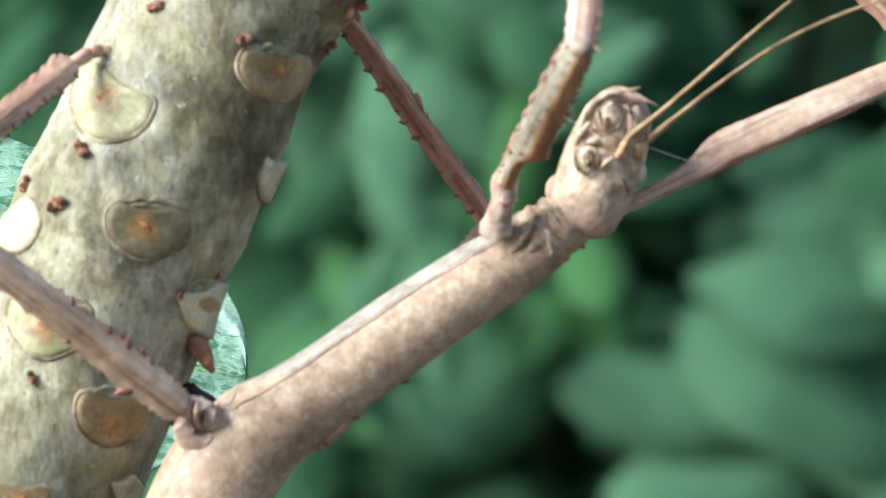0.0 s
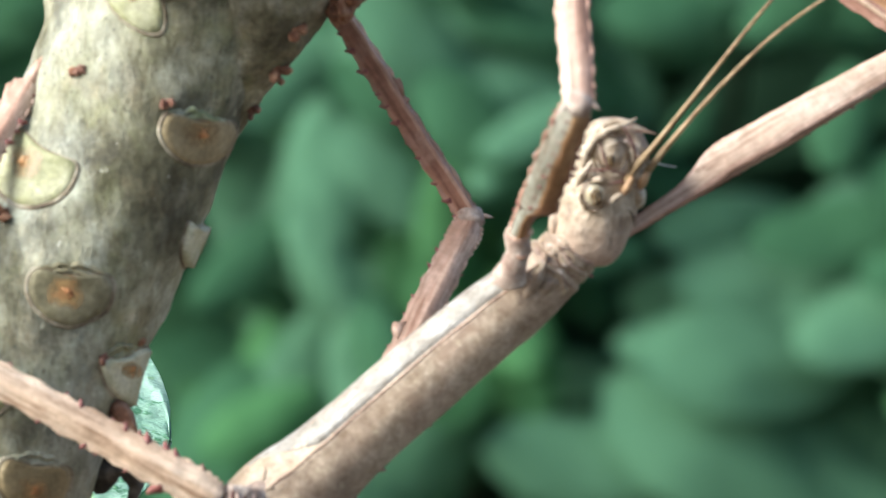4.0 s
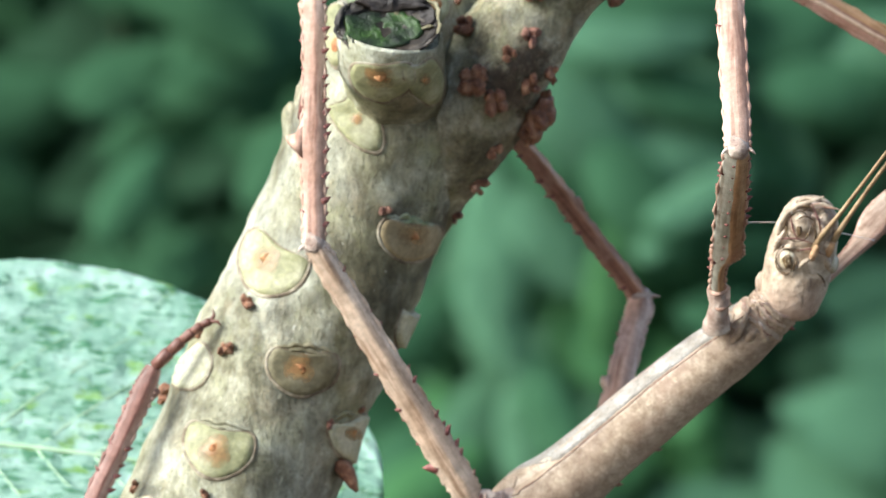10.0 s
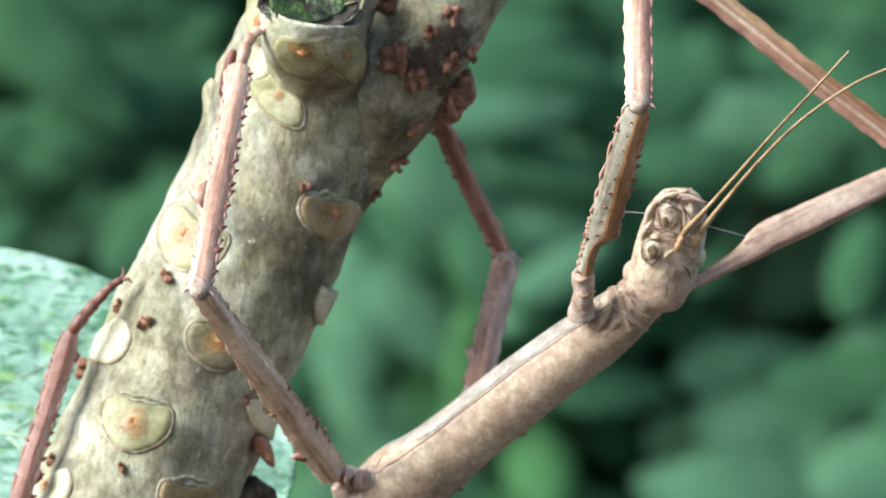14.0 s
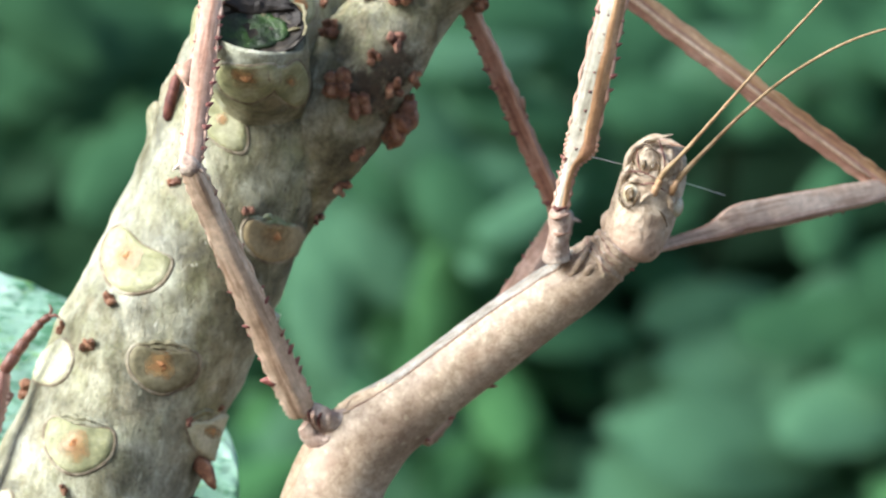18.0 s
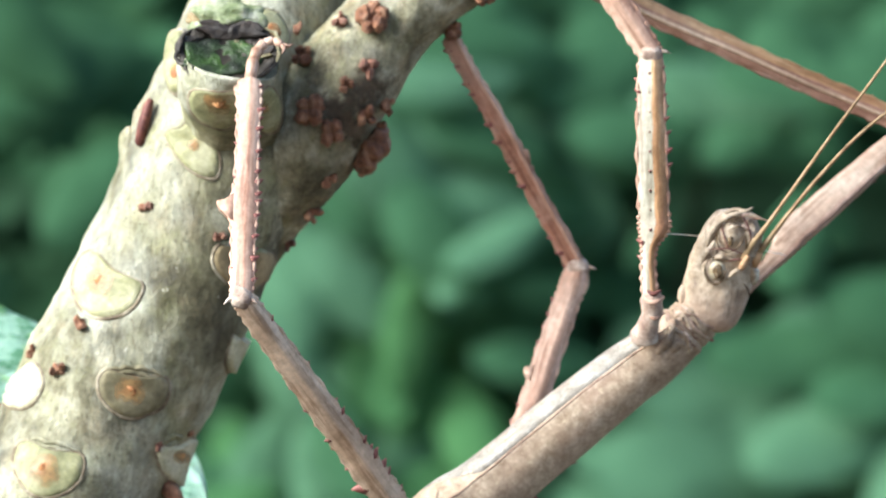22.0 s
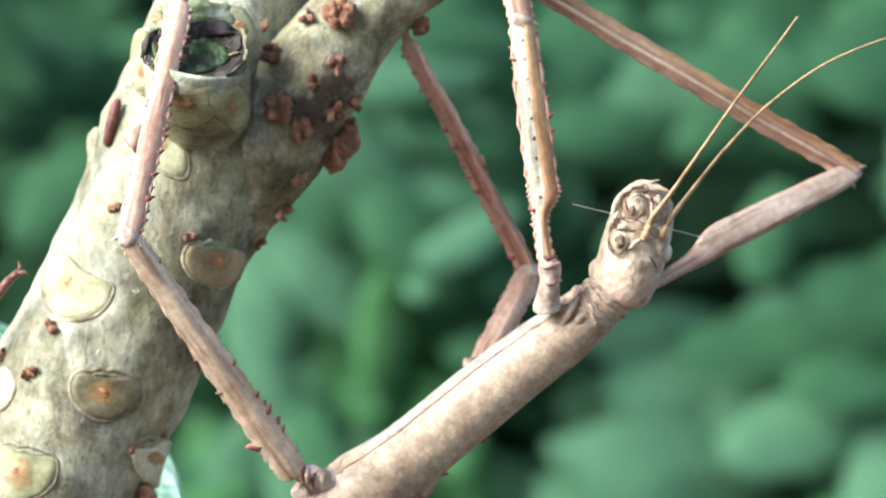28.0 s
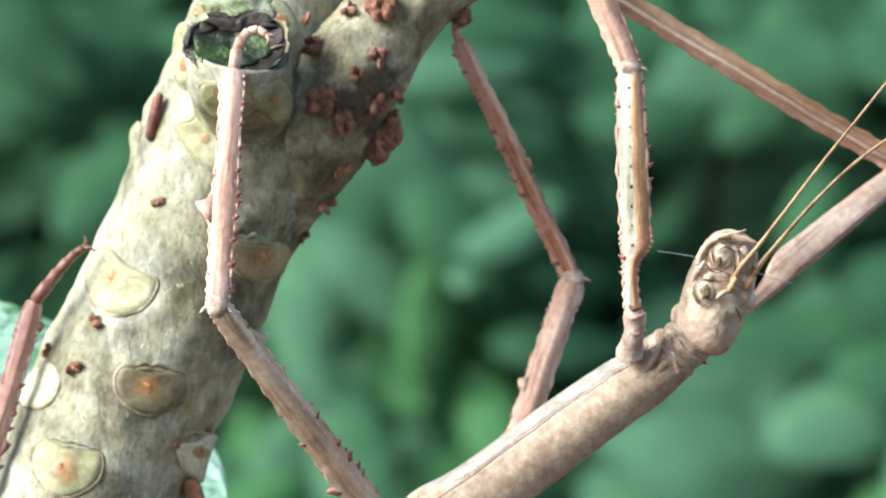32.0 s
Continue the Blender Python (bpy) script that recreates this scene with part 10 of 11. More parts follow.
        (17.75, pose(0.0128, 0.0087, 0.0062, 169.1, -23.5, 45.5)),
        (18, pose(0.0128, 0.0087, 0.0062, 169.9, -16.7, 63.7)),
        (18.25, pose(0.0128, 0.0087, 0.0062, 168.3, -28.0, 44.5)),
        (18.5, pose(0.0128, 0.0087, 0.0062, 171.0, -38.9, 24.3)),
        (18.75, pose(0.0128, 0.0087, 0.0062, 153.8, -31.2, 48.2)),
        (19, pose(0.0128, 0.0087, 0.0062, 147.8, -18.5, 66.3)),
        (19.25, pose(0.0128, 0.0087, 0.0062, 161.1, -30.7, 49.9)),
        (19.5, pose(0.0128, 0.0087, 0.0062, 179.3, -36.5, 27.8)),
        (19.75, pose(0.0128, 0.0087, 0.0062, 161.4, -30.4, 47.7)),
        (20, pose(0.0128, 0.0087, 0.0062, 147.4, -18.5, 62.8)),
        (20.25, pose(0.0128, 0.0087, 0.0062, 150.4, -33.2, 46.9)),
        (20.5, pose(0.0128, 0.0087, 0.0062, 166.4, -45.3, 23.8)),
        (20.75, pose(0.0128, 0.0087, 0.0062, 160.8, -40.4, 38.5)),
        (21, pose(0.0128, 0.0087, 0.0062, 155.7, -31.5, 57.1)),
        (21.25, pose(0.0128, 0.0087, 0.0062, 157.6, -28.6, 58.5)),
        (21.5, pose(0.0128, 0.0087, 0.0062, 158.3, -28.0, 55.4)),
        (21.75, pose(0.0128, 0.0087, 0.0062, 153.0, -31.1, 50.3)),
        (22, pose(0.0128, 0.0087, 0.0062, 148.8, -34.4, 47.3)),
        (22.25, pose(0.0128, 0.0087, 0.0062, 150.7, -32.0, 52.2)),
        (22.5, pose(0.0128, 0.0087, 0.0062, 155.6, -28.0, 57.8)),
        (22.75, pose(0.0128, 0.0087, 0.0062, 163.6, -24.4, 57.1)),
        (23, pose(0.0128, 0.0087, 0.0062, 168.5, -22.0, 55.6)),
        (23.25, pose(0.0128, 0.0087, 0.0062, 160.8, -23.3, 55.9)),
        (23.5, pose(0.0128, 0.0087, 0.0062, 150.6, -25.8, 57.0)),
        (23.75, pose(0.0128, 0.0087, 0.0062, 146.4, -28.5, 57.2)),
        (24, pose(0.0128, 0.0087, 0.0062, 146.4, -30.4, 56.9)),
        (24.25, pose(0.0128, 0.0087, 0.0062, 153.5, -28.7, 56.7)),
        (24.5, pose(0.0128, 0.0087, 0.0062, 160.2, -26.1, 56.6)),
        (24.75, pose(0.0128, 0.0087, 0.0062, 159.5, -25.3, 54.9)),
        (25, pose(0.0128, 0.0087, 0.0062, 156.1, -25.4, 53.1)),
        (25.25, pose(0.0128, 0.0087, 0.0062, 152.9, -27.0, 52.7)),
        (25.5, pose(0.0128, 0.0087, 0.0062, 150.7, -28.5, 53.3)),
        (25.75, pose(0.0128, 0.0087, 0.0062, 150.5, -27.1, 54.4)),
        (26, pose(0.0128, 0.0087, 0.0062, 152.5, -24.8, 55.9)),
        (26.25, pose(0.0128, 0.0087, 0.0062, 159.6, -22.1, 58.3)),
        (26.5, pose(0.0128, 0.0087, 0.0062, 165.4, -20.8, 60.6)),
        (26.75, pose(0.0128, 0.0087, 0.0062, 166.0, -21.5, 61.3)),
        (27, pose(0.0128, 0.0087, 0.0062, 166.1, -22.5, 61.9)),
        (27.25, pose(0.0128, 0.0087, 0.0062, 165.9, -23.6, 62.3)),
        (27.5, pose(0.0128, 0.0087, 0.0062, 165.3, -24.9, 62.6)),
        (27.75, pose(0.0128, 0.0087, 0.0062, 164.6, -26.3, 62.8)),
        (28, pose(0.0128, 0.0087, 0.0062, 163.6, -27.6, 62.9)),
        (28.25, pose(0.0128, 0.0087, 0.0062, 162.5, -29.0, 62.7)),
        (28.5, pose(0.0128, 0.0087, 0.0062, 161.4, -30.2, 62.4)),
        (28.75, pose(0.0128, 0.0087, 0.0062, 158.1, -31.5, 58.9)),
        (29, pose(0.0128, 0.0087, 0.0062, 153.7, -32.3, 56.7)),
        (29.25, pose(0.0128, 0.0087, 0.0062, 150.4, -30.8, 63.5)),
        (29.5, pose(0.0128, 0.0087, 0.0062, 149.5, -29.3, 69.5)),
        (29.75, pose(0.0128, 0.0087, 0.0062, 153.0, -30.2, 65.0)),
        (30, pose(0.0128, 0.0087, 0.0062, 158.3, -31.2, 59.2)),
        (30.25, pose(0.0128, 0.0087, 0.0062, 162.8, -31.6, 60.2)),
        (30.5, pose(0.0128, 0.0087, 0.0062, 166.3, -31.0, 62.3)),
        (30.75, pose(0.0128, 0.0087, 0.0062, 169.2, -27.5, 60.2)),
        (31, pose(0.0128, 0.0087, 0.0062, 168.4, -24.6, 59.7)),
        (31.25, pose(0.0128, 0.0087, 0.0062, 158.6, -24.9, 68.9)),
        (31.5, pose(0.0128, 0.0087, 0.0062, 148.2, -25.7, 77.3)),
        (31.75, pose(0.0128, 0.0087, 0.0062, 146.3, -29.3, 72.3)),
        (32, pose(0.0128, 0.0087, 0.0062, 147.5, -32.1, 66.1)),
    ])
    walk(far_fore_tibia, [
        (0, pose(0.0524, 0.0309, 0.0354, -0.7, -37.0, -166.5)),
        (0.25, pose(0.0513, 0.0378, 0.0302, 8.8, -41.2, -168.5)),
        (0.5, pose(0.0553, 0.0367, 0.0242, 28.2, -41.0, 178.0)),
        (0.75, pose(0.0501, 0.0413, 0.0275, 20.9, -40.0, -176.3)),
        (1, pose(0.0494, 0.0388, 0.0320, 17.2, -36.6, -177.1)),
        (1.25, pose(0.0479, 0.0434, 0.0279, 20.0, -39.9, -173.8)),
        (1.5, pose(0.0487, 0.0445, 0.0245, 26.2, -42.0, -175.3)),
        (1.75, pose(0.0561, 0.0333, 0.0268, 31.6, -38.7, 173.0)),
        (2, pose(0.0557, 0.0340, 0.0270, 26.6, -40.2, 173.6)),
        (2.25, pose(0.0524, 0.0378, 0.0285, 17.7, -40.9, -179.5)),
        (2.5, pose(0.0535, 0.0336, 0.0314, 15.2, -37.9, -180.0)),
        (2.75, pose(0.0587, 0.0285, 0.0265, 22.9, -37.6, 173.5)),
        (3, pose(0.0585, 0.0323, 0.0223, 26.8, -39.9, 174.8)),
        (3.25, pose(0.0590, 0.0286, 0.0258, 24.0, -38.3, 173.7)),
        (3.5, pose(0.0573, 0.0316, 0.0263, 16.3, -39.6, 179.8)),
        (3.75, pose(0.0582, 0.0240, 0.0310, 17.9, -33.6, 170.6)),
        (4, pose(0.0574, 0.0207, 0.0341, 17.4, -29.2, 167.1)),
        (4.25, pose(0.0565, 0.0249, 0.0334, 7.9, -32.1, -179.0)),
        (4.5, pose(0.0549, 0.0304, 0.0321, -0.2, -34.2, -165.1)),
        (4.75, pose(0.0551, 0.0309, 0.0313, -0.1, -34.1, -164.6)),
        (5, pose(0.0557, 0.0308, 0.0304, 1.2, -33.9, -165.7)),
        (5.25, pose(0.0565, 0.0302, 0.0294, 3.2, -33.5, -167.9)),
        (5.5, pose(0.0574, 0.0293, 0.0285, 5.6, -33.1, -170.7)),
        (5.75, pose(0.0581, 0.0284, 0.0278, 8.1, -32.5, -173.6)),
        (6, pose(0.0587, 0.0277, 0.0274, 10.4, -31.9, -176.0)),
        (6.25, pose(0.0589, 0.0273, 0.0272, 12.1, -31.3, -177.6)),
        (6.5, pose(0.0587, 0.0277, 0.0272, 13.0, -30.9, -178.0)),
        (6.75, pose(0.0549, 0.0318, 0.0308, 8.3, -30.9, -170.8)),
        (7, pose(0.0501, 0.0359, 0.0341, 3.3, -31.5, -162.1)),
        (7.25, pose(0.0523, 0.0380, 0.0284, 5.9, -35.4, -161.8)),
        (7.5, pose(0.0579, 0.0312, 0.0256, 14.5, -35.8, -171.9)),
        (7.75, pose(0.0520, 0.0386, 0.0280, 9.9, -34.5, -167.1)),
        (8, pose(0.0480, 0.0421, 0.0297, 9.0, -32.3, -167.2)),
        (8.25, pose(0.0515, 0.0386, 0.0289, 11.8, -31.1, -171.9)),
        (8.5, pose(0.0561, 0.0307, 0.0297, 16.4, -29.2, -178.6)),
        (8.75, pose(0.0524, 0.0387, 0.0272, 15.2, -33.0, -170.4)),
        (9, pose(0.0457, 0.0477, 0.0237, 12.7, -38.4, -160.3)),
        (9.25, pose(0.0496, 0.0437, 0.0243, 16.2, -37.2, -165.7)),
        (9.5, pose(0.0526, 0.0385, 0.0270, 18.2, -34.1, -171.4)),
        (9.75, pose(0.0442, 0.0439, 0.0324, 12.3, -30.0, -165.2)),
        (10, pose(0.0359, 0.0483, 0.0345, 8.3, -27.4, -159.1)),
        (10.25, pose(0.0445, 0.0428, 0.0334, 11.1, -26.2, -164.7)),
        (10.5, pose(0.0524, 0.0378, 0.0284, 14.9, -28.8, -169.0)),
        (10.75, pose(0.0452, 0.0474, 0.0252, 12.8, -33.1, -159.9)),
        (11, pose(0.0365, 0.0542, 0.0228, 9.3, -37.7, -151.2)),
        (11.25, pose(0.0455, 0.0471, 0.0254, 13.7, -33.5, -161.4)),
        (11.5, pose(0.0528, 0.0374, 0.0282, 17.1, -30.0, -171.4)),
        (11.75, pose(0.0460, 0.0438, 0.0302, 13.2, -30.4, -165.3)),
        (12, pose(0.0380, 0.0501, 0.0299, 9.4, -32.7, -158.0)),
        (12.25, pose(0.0457, 0.0447, 0.0292, 13.6, -31.2, -164.6)),
        (12.5, pose(0.0526, 0.0389, 0.0264, 18.1, -31.3, -170.8)),
        (12.75, pose(0.0464, 0.0474, 0.0230, 14.8, -35.5, -162.0)),
        (13, pose(0.0387, 0.0538, 0.0205, 10.4, -39.5, -153.3)),
        (13.25, pose(0.0468, 0.0466, 0.0239, 15.4, -34.5, -163.7)),
        (13.5, pose(0.0532, 0.0374, 0.0276, 19.3, -30.0, -173.6)),
        (13.75, pose(0.0478, 0.0436, 0.0278, 16.0, -31.2, -168.1)),
        (14, pose(0.0414, 0.0496, 0.0265, 10.8, -33.7, -159.8)),
        (14.25, pose(0.0476, 0.0445, 0.0266, 9.4, -31.7, -160.4)),
        (14.5, pose(0.0528, 0.0398, 0.0247, 8.5, -31.7, -160.9)),
        (14.75, pose(0.0454, 0.0469, 0.0260, 2.6, -32.9, -151.0)),
        (15, pose(0.0380, 0.0514, 0.0275, -1.6, -34.2, -144.3)),
        (15.25, pose(0.0474, 0.0432, 0.0290, 6.3, -32.2, -159.2)),
        (15.5, pose(0.0545, 0.0327, 0.0306, 13.8, -29.6, -173.5)),
        (15.75, pose(0.0554, 0.0302, 0.0314, 14.7, -28.3, -176.2)),
        (16, pose(0.0559, 0.0281, 0.0322, 15.2, -27.1, -178.2)),
        (16.25, pose(0.0561, 0.0264, 0.0331, 15.4, -25.9, -179.6)),
        (16.5, pose(0.0561, 0.0253, 0.0338, 15.1, -24.8, 179.7)),
        (16.75, pose(0.0559, 0.0248, 0.0344, 14.5, -23.8, 179.7)),
        (17, pose(0.0556, 0.0250, 0.0347, 13.5, -23.0, -179.5)),
        (17.25, pose(0.0552, 0.0260, 0.0347, 12.1, -22.3, -177.9)),
        (17.5, pose(0.0546, 0.0281, 0.0343, 10.5, -21.8, -175.4)),
        (17.75, pose(0.0475, 0.0440, 0.0277, 2.0, -25.1, -157.6)),
        (18, pose(0.0357, 0.0550, 0.0217, -6.1, -27.9, -141.7)),
        (18.25, pose(0.0468, 0.0421, 0.0315, 1.9, -18.6, -158.6)),
        (18.5, pose(0.0511, 0.0260, 0.0400, 8.4, -11.7, -175.7)),
        (18.75, pose(0.0436, 0.0430, 0.0341, 8.0, -17.3, -164.5)),
        (19, pose(0.0334, 0.0555, 0.0233, 2.5, -27.5, -152.1)),
        (19.25, pose(0.0427, 0.0442, 0.0337, 3.1, -19.1, -158.3)),
        (19.5, pose(0.0512, 0.0289, 0.0382, 2.7, -15.2, -167.3)),
        (19.75, pose(0.0441, 0.0431, 0.0334, 4.7, -19.0, -160.6)),
        (20, pose(0.0362, 0.0542, 0.0233, 5.9, -26.6, -156.9)),
        (20.25, pose(0.0437, 0.0417, 0.0357, 10.3, -16.6, -168.6)),
        (20.5, pose(0.0475, 0.0240, 0.0445, 9.6, -10.3, -179.9)),
        (20.75, pose(0.0450, 0.0343, 0.0411, 2.7, -15.1, -167.8)),
        (21, pose(0.0378, 0.0473, 0.0343, -7.5, -22.2, -151.5)),
        (21.25, pose(0.0376, 0.0490, 0.0320, -11.3, -23.8, -148.8)),
        (21.5, pose(0.0399, 0.0479, 0.0315, -10.5, -23.6, -151.7)),
        (21.75, pose(0.0423, 0.0442, 0.0341, -3.5, -21.6, -160.1)),
        (22, pose(0.0430, 0.0414, 0.0366, 2.6, -19.2, -166.7)),
        (22.25, pose(0.0409, 0.0448, 0.0347, 0.9, -20.6, -161.3)),
        (22.5, pose(0.0382, 0.0490, 0.0315, -3.3, -22.7, -153.3)),
        (22.75, pose(0.0395, 0.0499, 0.0285, -7.8, -23.6, -149.2)),
        (23, pose(0.0411, 0.0499, 0.0264, -10.4, -24.1, -147.9)),
        (23.25, pose(0.0406, 0.0497, 0.0275, -6.0, -24.5, -152.1)),
        (23.5, pose(0.0393, 0.0494, 0.0296, -0.1, -24.4, -157.5)),
        (23.75, pose(0.0386, 0.0485, 0.0319, 2.9, -23.2, -160.4)),
        (24, pose(0.0383, 0.0476, 0.0335, 3.6, -22.3, -160.8)),
        (24.25, pose(0.0388, 0.0482, 0.0321, 0.8, -23.6, -156.4)),
        (24.5, pose(0.0395, 0.0491, 0.0299, -2.7, -25.2, -152.2)),
        (24.75, pose(0.0409, 0.0486, 0.0292, -5.0, -25.0, -153.4)),
        (25, pose(0.0421, 0.0476, 0.0293, -5.3, -24.6, -156.8)),
        (25.25, pose(0.0420, 0.0469, 0.0307, -2.0, -24.1, -159.3)),
        (25.5, pose(0.0412, 0.0467, 0.0319, 1.8, -23.3, -161.0)),
        (25.75, pose(0.0408, 0.0477, 0.0308, 4.2, -22.3, -160.9)),
        (26, pose(0.0403, 0.0492, 0.0288, 4.4, -21.7, -158.7)),
        (26.25, pose(0.0391, 0.0512, 0.0265, -1.0, -22.2, -152.1)),
        (26.5, pose(0.0376, 0.0526, 0.0253, -6.0, -22.4, -146.7)),
        (26.75, pose(0.0370, 0.0527, 0.0259, -7.0, -22.5, -145.5)),
        (27, pose(0.0364, 0.0526, 0.0268, -7.7, -22.6, -144.6)),
        (27.25, pose(0.0358, 0.0524, 0.0278, -8.1, -22.7, -144.0)),
        (27.5, pose(0.0353, 0.0521, 0.0289, -8.3, -22.8, -143.7)),
        (27.75, pose(0.0349, 0.0517, 0.0300, -8.3, -22.9, -143.6)),
        (28, pose(0.0346, 0.0512, 0.0312, -8.1, -23.1, -143.9)),
        (28.25, pose(0.0345, 0.0506, 0.0323, -7.8, -23.2, -144.4)),
        (28.5, pose(0.0344, 0.0500, 0.0333, -7.4, -23.2, -145.2)),
        (28.75, pose(0.0366, 0.0480, 0.0344, -5.2, -22.8, -150.4)),
        (29, pose(0.0379, 0.0468, 0.0350, -2.0, -22.2, -155.7)),
        (29.25, pose(0.0335, 0.0501, 0.0338, 0.5, -22.7, -152.6)),
        (29.5, pose(0.0294, 0.0527, 0.0325, 1.4, -23.5, -148.5)),
        (29.75, pose(0.0325, 0.0509, 0.0333, -1.1, -23.6, -149.3)),
        (30, pose(0.0365, 0.0483, 0.0341, -4.8, -23.6, -150.1)),
        (30.25, pose(0.0357, 0.0485, 0.0344, -8.0, -23.2, -145.9)),
        (30.5, pose(0.0343, 0.0496, 0.0339, -10.0, -23.3, -141.8)),
        (30.75, pose(0.0366, 0.0502, 0.0311, -9.7, -25.5, -142.3)),
        (31, pose(0.0376, 0.0510, 0.0286, -7.2, -27.4, -143.9)),
        (31.25, pose(0.0305, 0.0543, 0.0289, -0.8, -26.0, -143.7)),
        (31.5, pose(0.0235, 0.0561, 0.0295, 4.6, -24.4, -144.0)),
        (31.75, pose(0.0271, 0.0535, 0.0326, 2.8, -23.9, -148.4)),
        (32, pose(0.0314, 0.0504, 0.0348, 0.2, -24.0, -152.0)),
    ])
    walk(hind_tibia, [
        (0, pose(-0.0885, -0.0164, -0.1015, -29.0, -107.9, -132.1)),
        (0.25, pose(-0.0788, -0.0300, -0.1005, -38.0, -110.8, -116.3)),
        (0.5, pose(-0.0679, -0.0447, -0.0976, -44.6, -115.7, -102.3)),
        (0.75, pose(-0.0799, -0.0442, -0.0951, -44.7, -117.5, -107.8)),
        (1, pose(-0.0925, -0.0397, -0.0932, -43.7, -118.2, -114.2)),
        (1.25, pose(-0.0838, -0.0472, -0.0930, -42.6, -118.1, -108.2)),
        (1.5, pose(-0.0729, -0.0517, -0.0935, -41.9, -117.6, -101.6)),
        (1.75, pose(-0.0756, -0.0461, -0.0936, -42.2, -117.6, -104.8)),
        (2, pose(-0.0820, -0.0378, -0.0939, -42.3, -117.6, -110.8)),
        (2.25, pose(-0.0906, -0.0325, -0.0941, -39.7, -117.2, -117.6)),
        (2.5, pose(-0.0952, -0.0296, -0.0955, -37.1, -116.4, -121.7)),
        (2.75, pose(-0.0833, -0.0311, -0.1023, -37.6, -114.3, -114.9)),
        (3, pose(-0.0729, -0.0309, -0.1074, -39.3, -112.6, -107.6)),
        (3.25, pose(-0.0801, -0.0306, -0.1038, -37.9, -113.2, -112.7)),
        (3.5, pose(-0.0925, -0.0290, -0.0985, -37.4, -115.1, -120.6)),
        (3.75, pose(-0.1048, -0.0229, -0.0970, -42.4, -119.0, -126.5)),
        (4, pose(-0.1120, -0.0172, -0.0980, -45.2, -121.0, -130.8)),
        (4.25, pose(-0.1041, -0.0189, -0.1034, -33.4, -114.4, -132.2)),
        (4.5, pose(-0.0955, -0.0205, -0.1079, -19.8, -108.9, -135.4)),
        (4.75, pose(-0.0963, -0.0226, -0.1079, -19.6, -109.3, -134.8)),
        (5, pose(-0.0983, -0.0251, -0.1071, -21.1, -110.3, -133.5)),
        (5.25, pose(-0.1009, -0.0278, -0.1057, -23.4, -111.9, -132.1)),
        (5.5, pose(-0.1041, -0.0306, -0.1038, -26.2, -113.9, -130.7)),
        (5.75, pose(-0.1073, -0.0331, -0.1015, -28.9, -116.0, -129.6)),
        (6, pose(-0.1103, -0.0354, -0.0992, -31.0, -117.7, -128.8)),
        (6.25, pose(-0.1125, -0.0373, -0.0971, -32.5, -119.2, -128.3)),
        (6.5, pose(-0.1135, -0.0391, -0.0955, -33.0, -119.9, -127.8)),
        (6.75, pose(-0.1078, -0.0394, -0.0980, -28.9, -116.7, -127.3)),
        (7, pose(-0.0987, -0.0388, -0.1013, -23.6, -112.3, -126.9)),
        (7.25, pose(-0.0898, -0.0412, -0.1017, -25.0, -111.3, -122.1)),
        (7.5, pose(-0.0839, -0.0413, -0.0937, -23.0, -110.7, -124.3)),
        (7.75, pose(-0.0890, -0.0367, -0.0730, -19.7, -111.7, -134.7)),
        (8, pose(-0.0981, -0.0328, -0.0649, -24.5, -114.3, -136.8)),
        (8.25, pose(-0.1002, -0.0323, -0.0642, -27.3, -115.4, -135.7)),
        (8.5, pose(-0.0970, -0.0347, -0.0647, -28.0, -115.2, -133.3)),
        (8.75, pose(-0.0840, -0.0412, -0.0676, -27.0, -113.3, -126.9)),
        (9, pose(-0.0719, -0.0450, -0.0694, -26.4, -111.6, -120.7)),
        (9.25, pose(-0.0744, -0.0465, -0.0658, -27.3, -112.5, -120.3)),
        (9.5, pose(-0.0823, -0.0465, -0.0618, -28.7, -114.1, -122.3)),
        (9.75, pose(-0.0929, -0.0435, -0.0624, -30.7, -115.2, -125.8)),
        (10, pose(-0.0997, -0.0404, -0.0647, -32.0, -115.4, -128.0)),
        (10.25, pose(-0.0923, -0.0431, -0.0672, -31.0, -113.0, -124.9)),
        (10.5, pose(-0.0806, -0.0458, -0.0697, -30.4, -110.2, -119.6)),
        (10.75, pose(-0.0701, -0.0466, -0.0726, -34.4, -108.8, -112.4)),
        (11, pose(-0.0644, -0.0468, -0.0735, -38.0, -108.5, -107.6)),
        (11.25, pose(-0.0729, -0.0472, -0.0690, -35.6, -109.8, -112.7)),
        (11.5, pose(-0.0839, -0.0462, -0.0632, -33.7, -111.3, -118.4)),
        (11.75, pose(-0.0883, -0.0445, -0.0617, -35.6, -111.6, -118.9)),
        (12, pose(-0.0885, -0.0435, -0.0622, -38.2, -111.2, -117.3)),
        (12.25, pose(-0.0826, -0.0441, -0.0642, -39.6, -109.7, -113.7)),
        (12.5, pose(-0.0747, -0.0449, -0.0667, -41.1, -108.2, -109.0)),
        (12.75, pose(-0.0676, -0.0450, -0.0693, -42.5, -107.0, -104.8)),
        (13, pose(-0.0641, -0.0450, -0.0706, -44.0, -106.6, -102.1)),
        (13.25, pose(-0.0711, -0.0453, -0.0675, -44.4, -108.0, -104.7)),
        (13.5, pose(-0.0796, -0.0445, -0.0639, -45.1, -109.5, -107.9)),
        (13.75, pose(-0.0822, -0.0432, -0.0636, -47.2, -110.0, -107.9)),
        (14, pose(-0.0802, -0.0417, -0.0662, -48.1, -108.6, -106.9)),
        (14.25, pose(-0.0698, -0.0386, -0.0748, -45.8, -102.1, -103.8)),
        (14.5, pose(-0.0607, -0.0335, -0.0816, -41.3, -96.0, -102.7)),
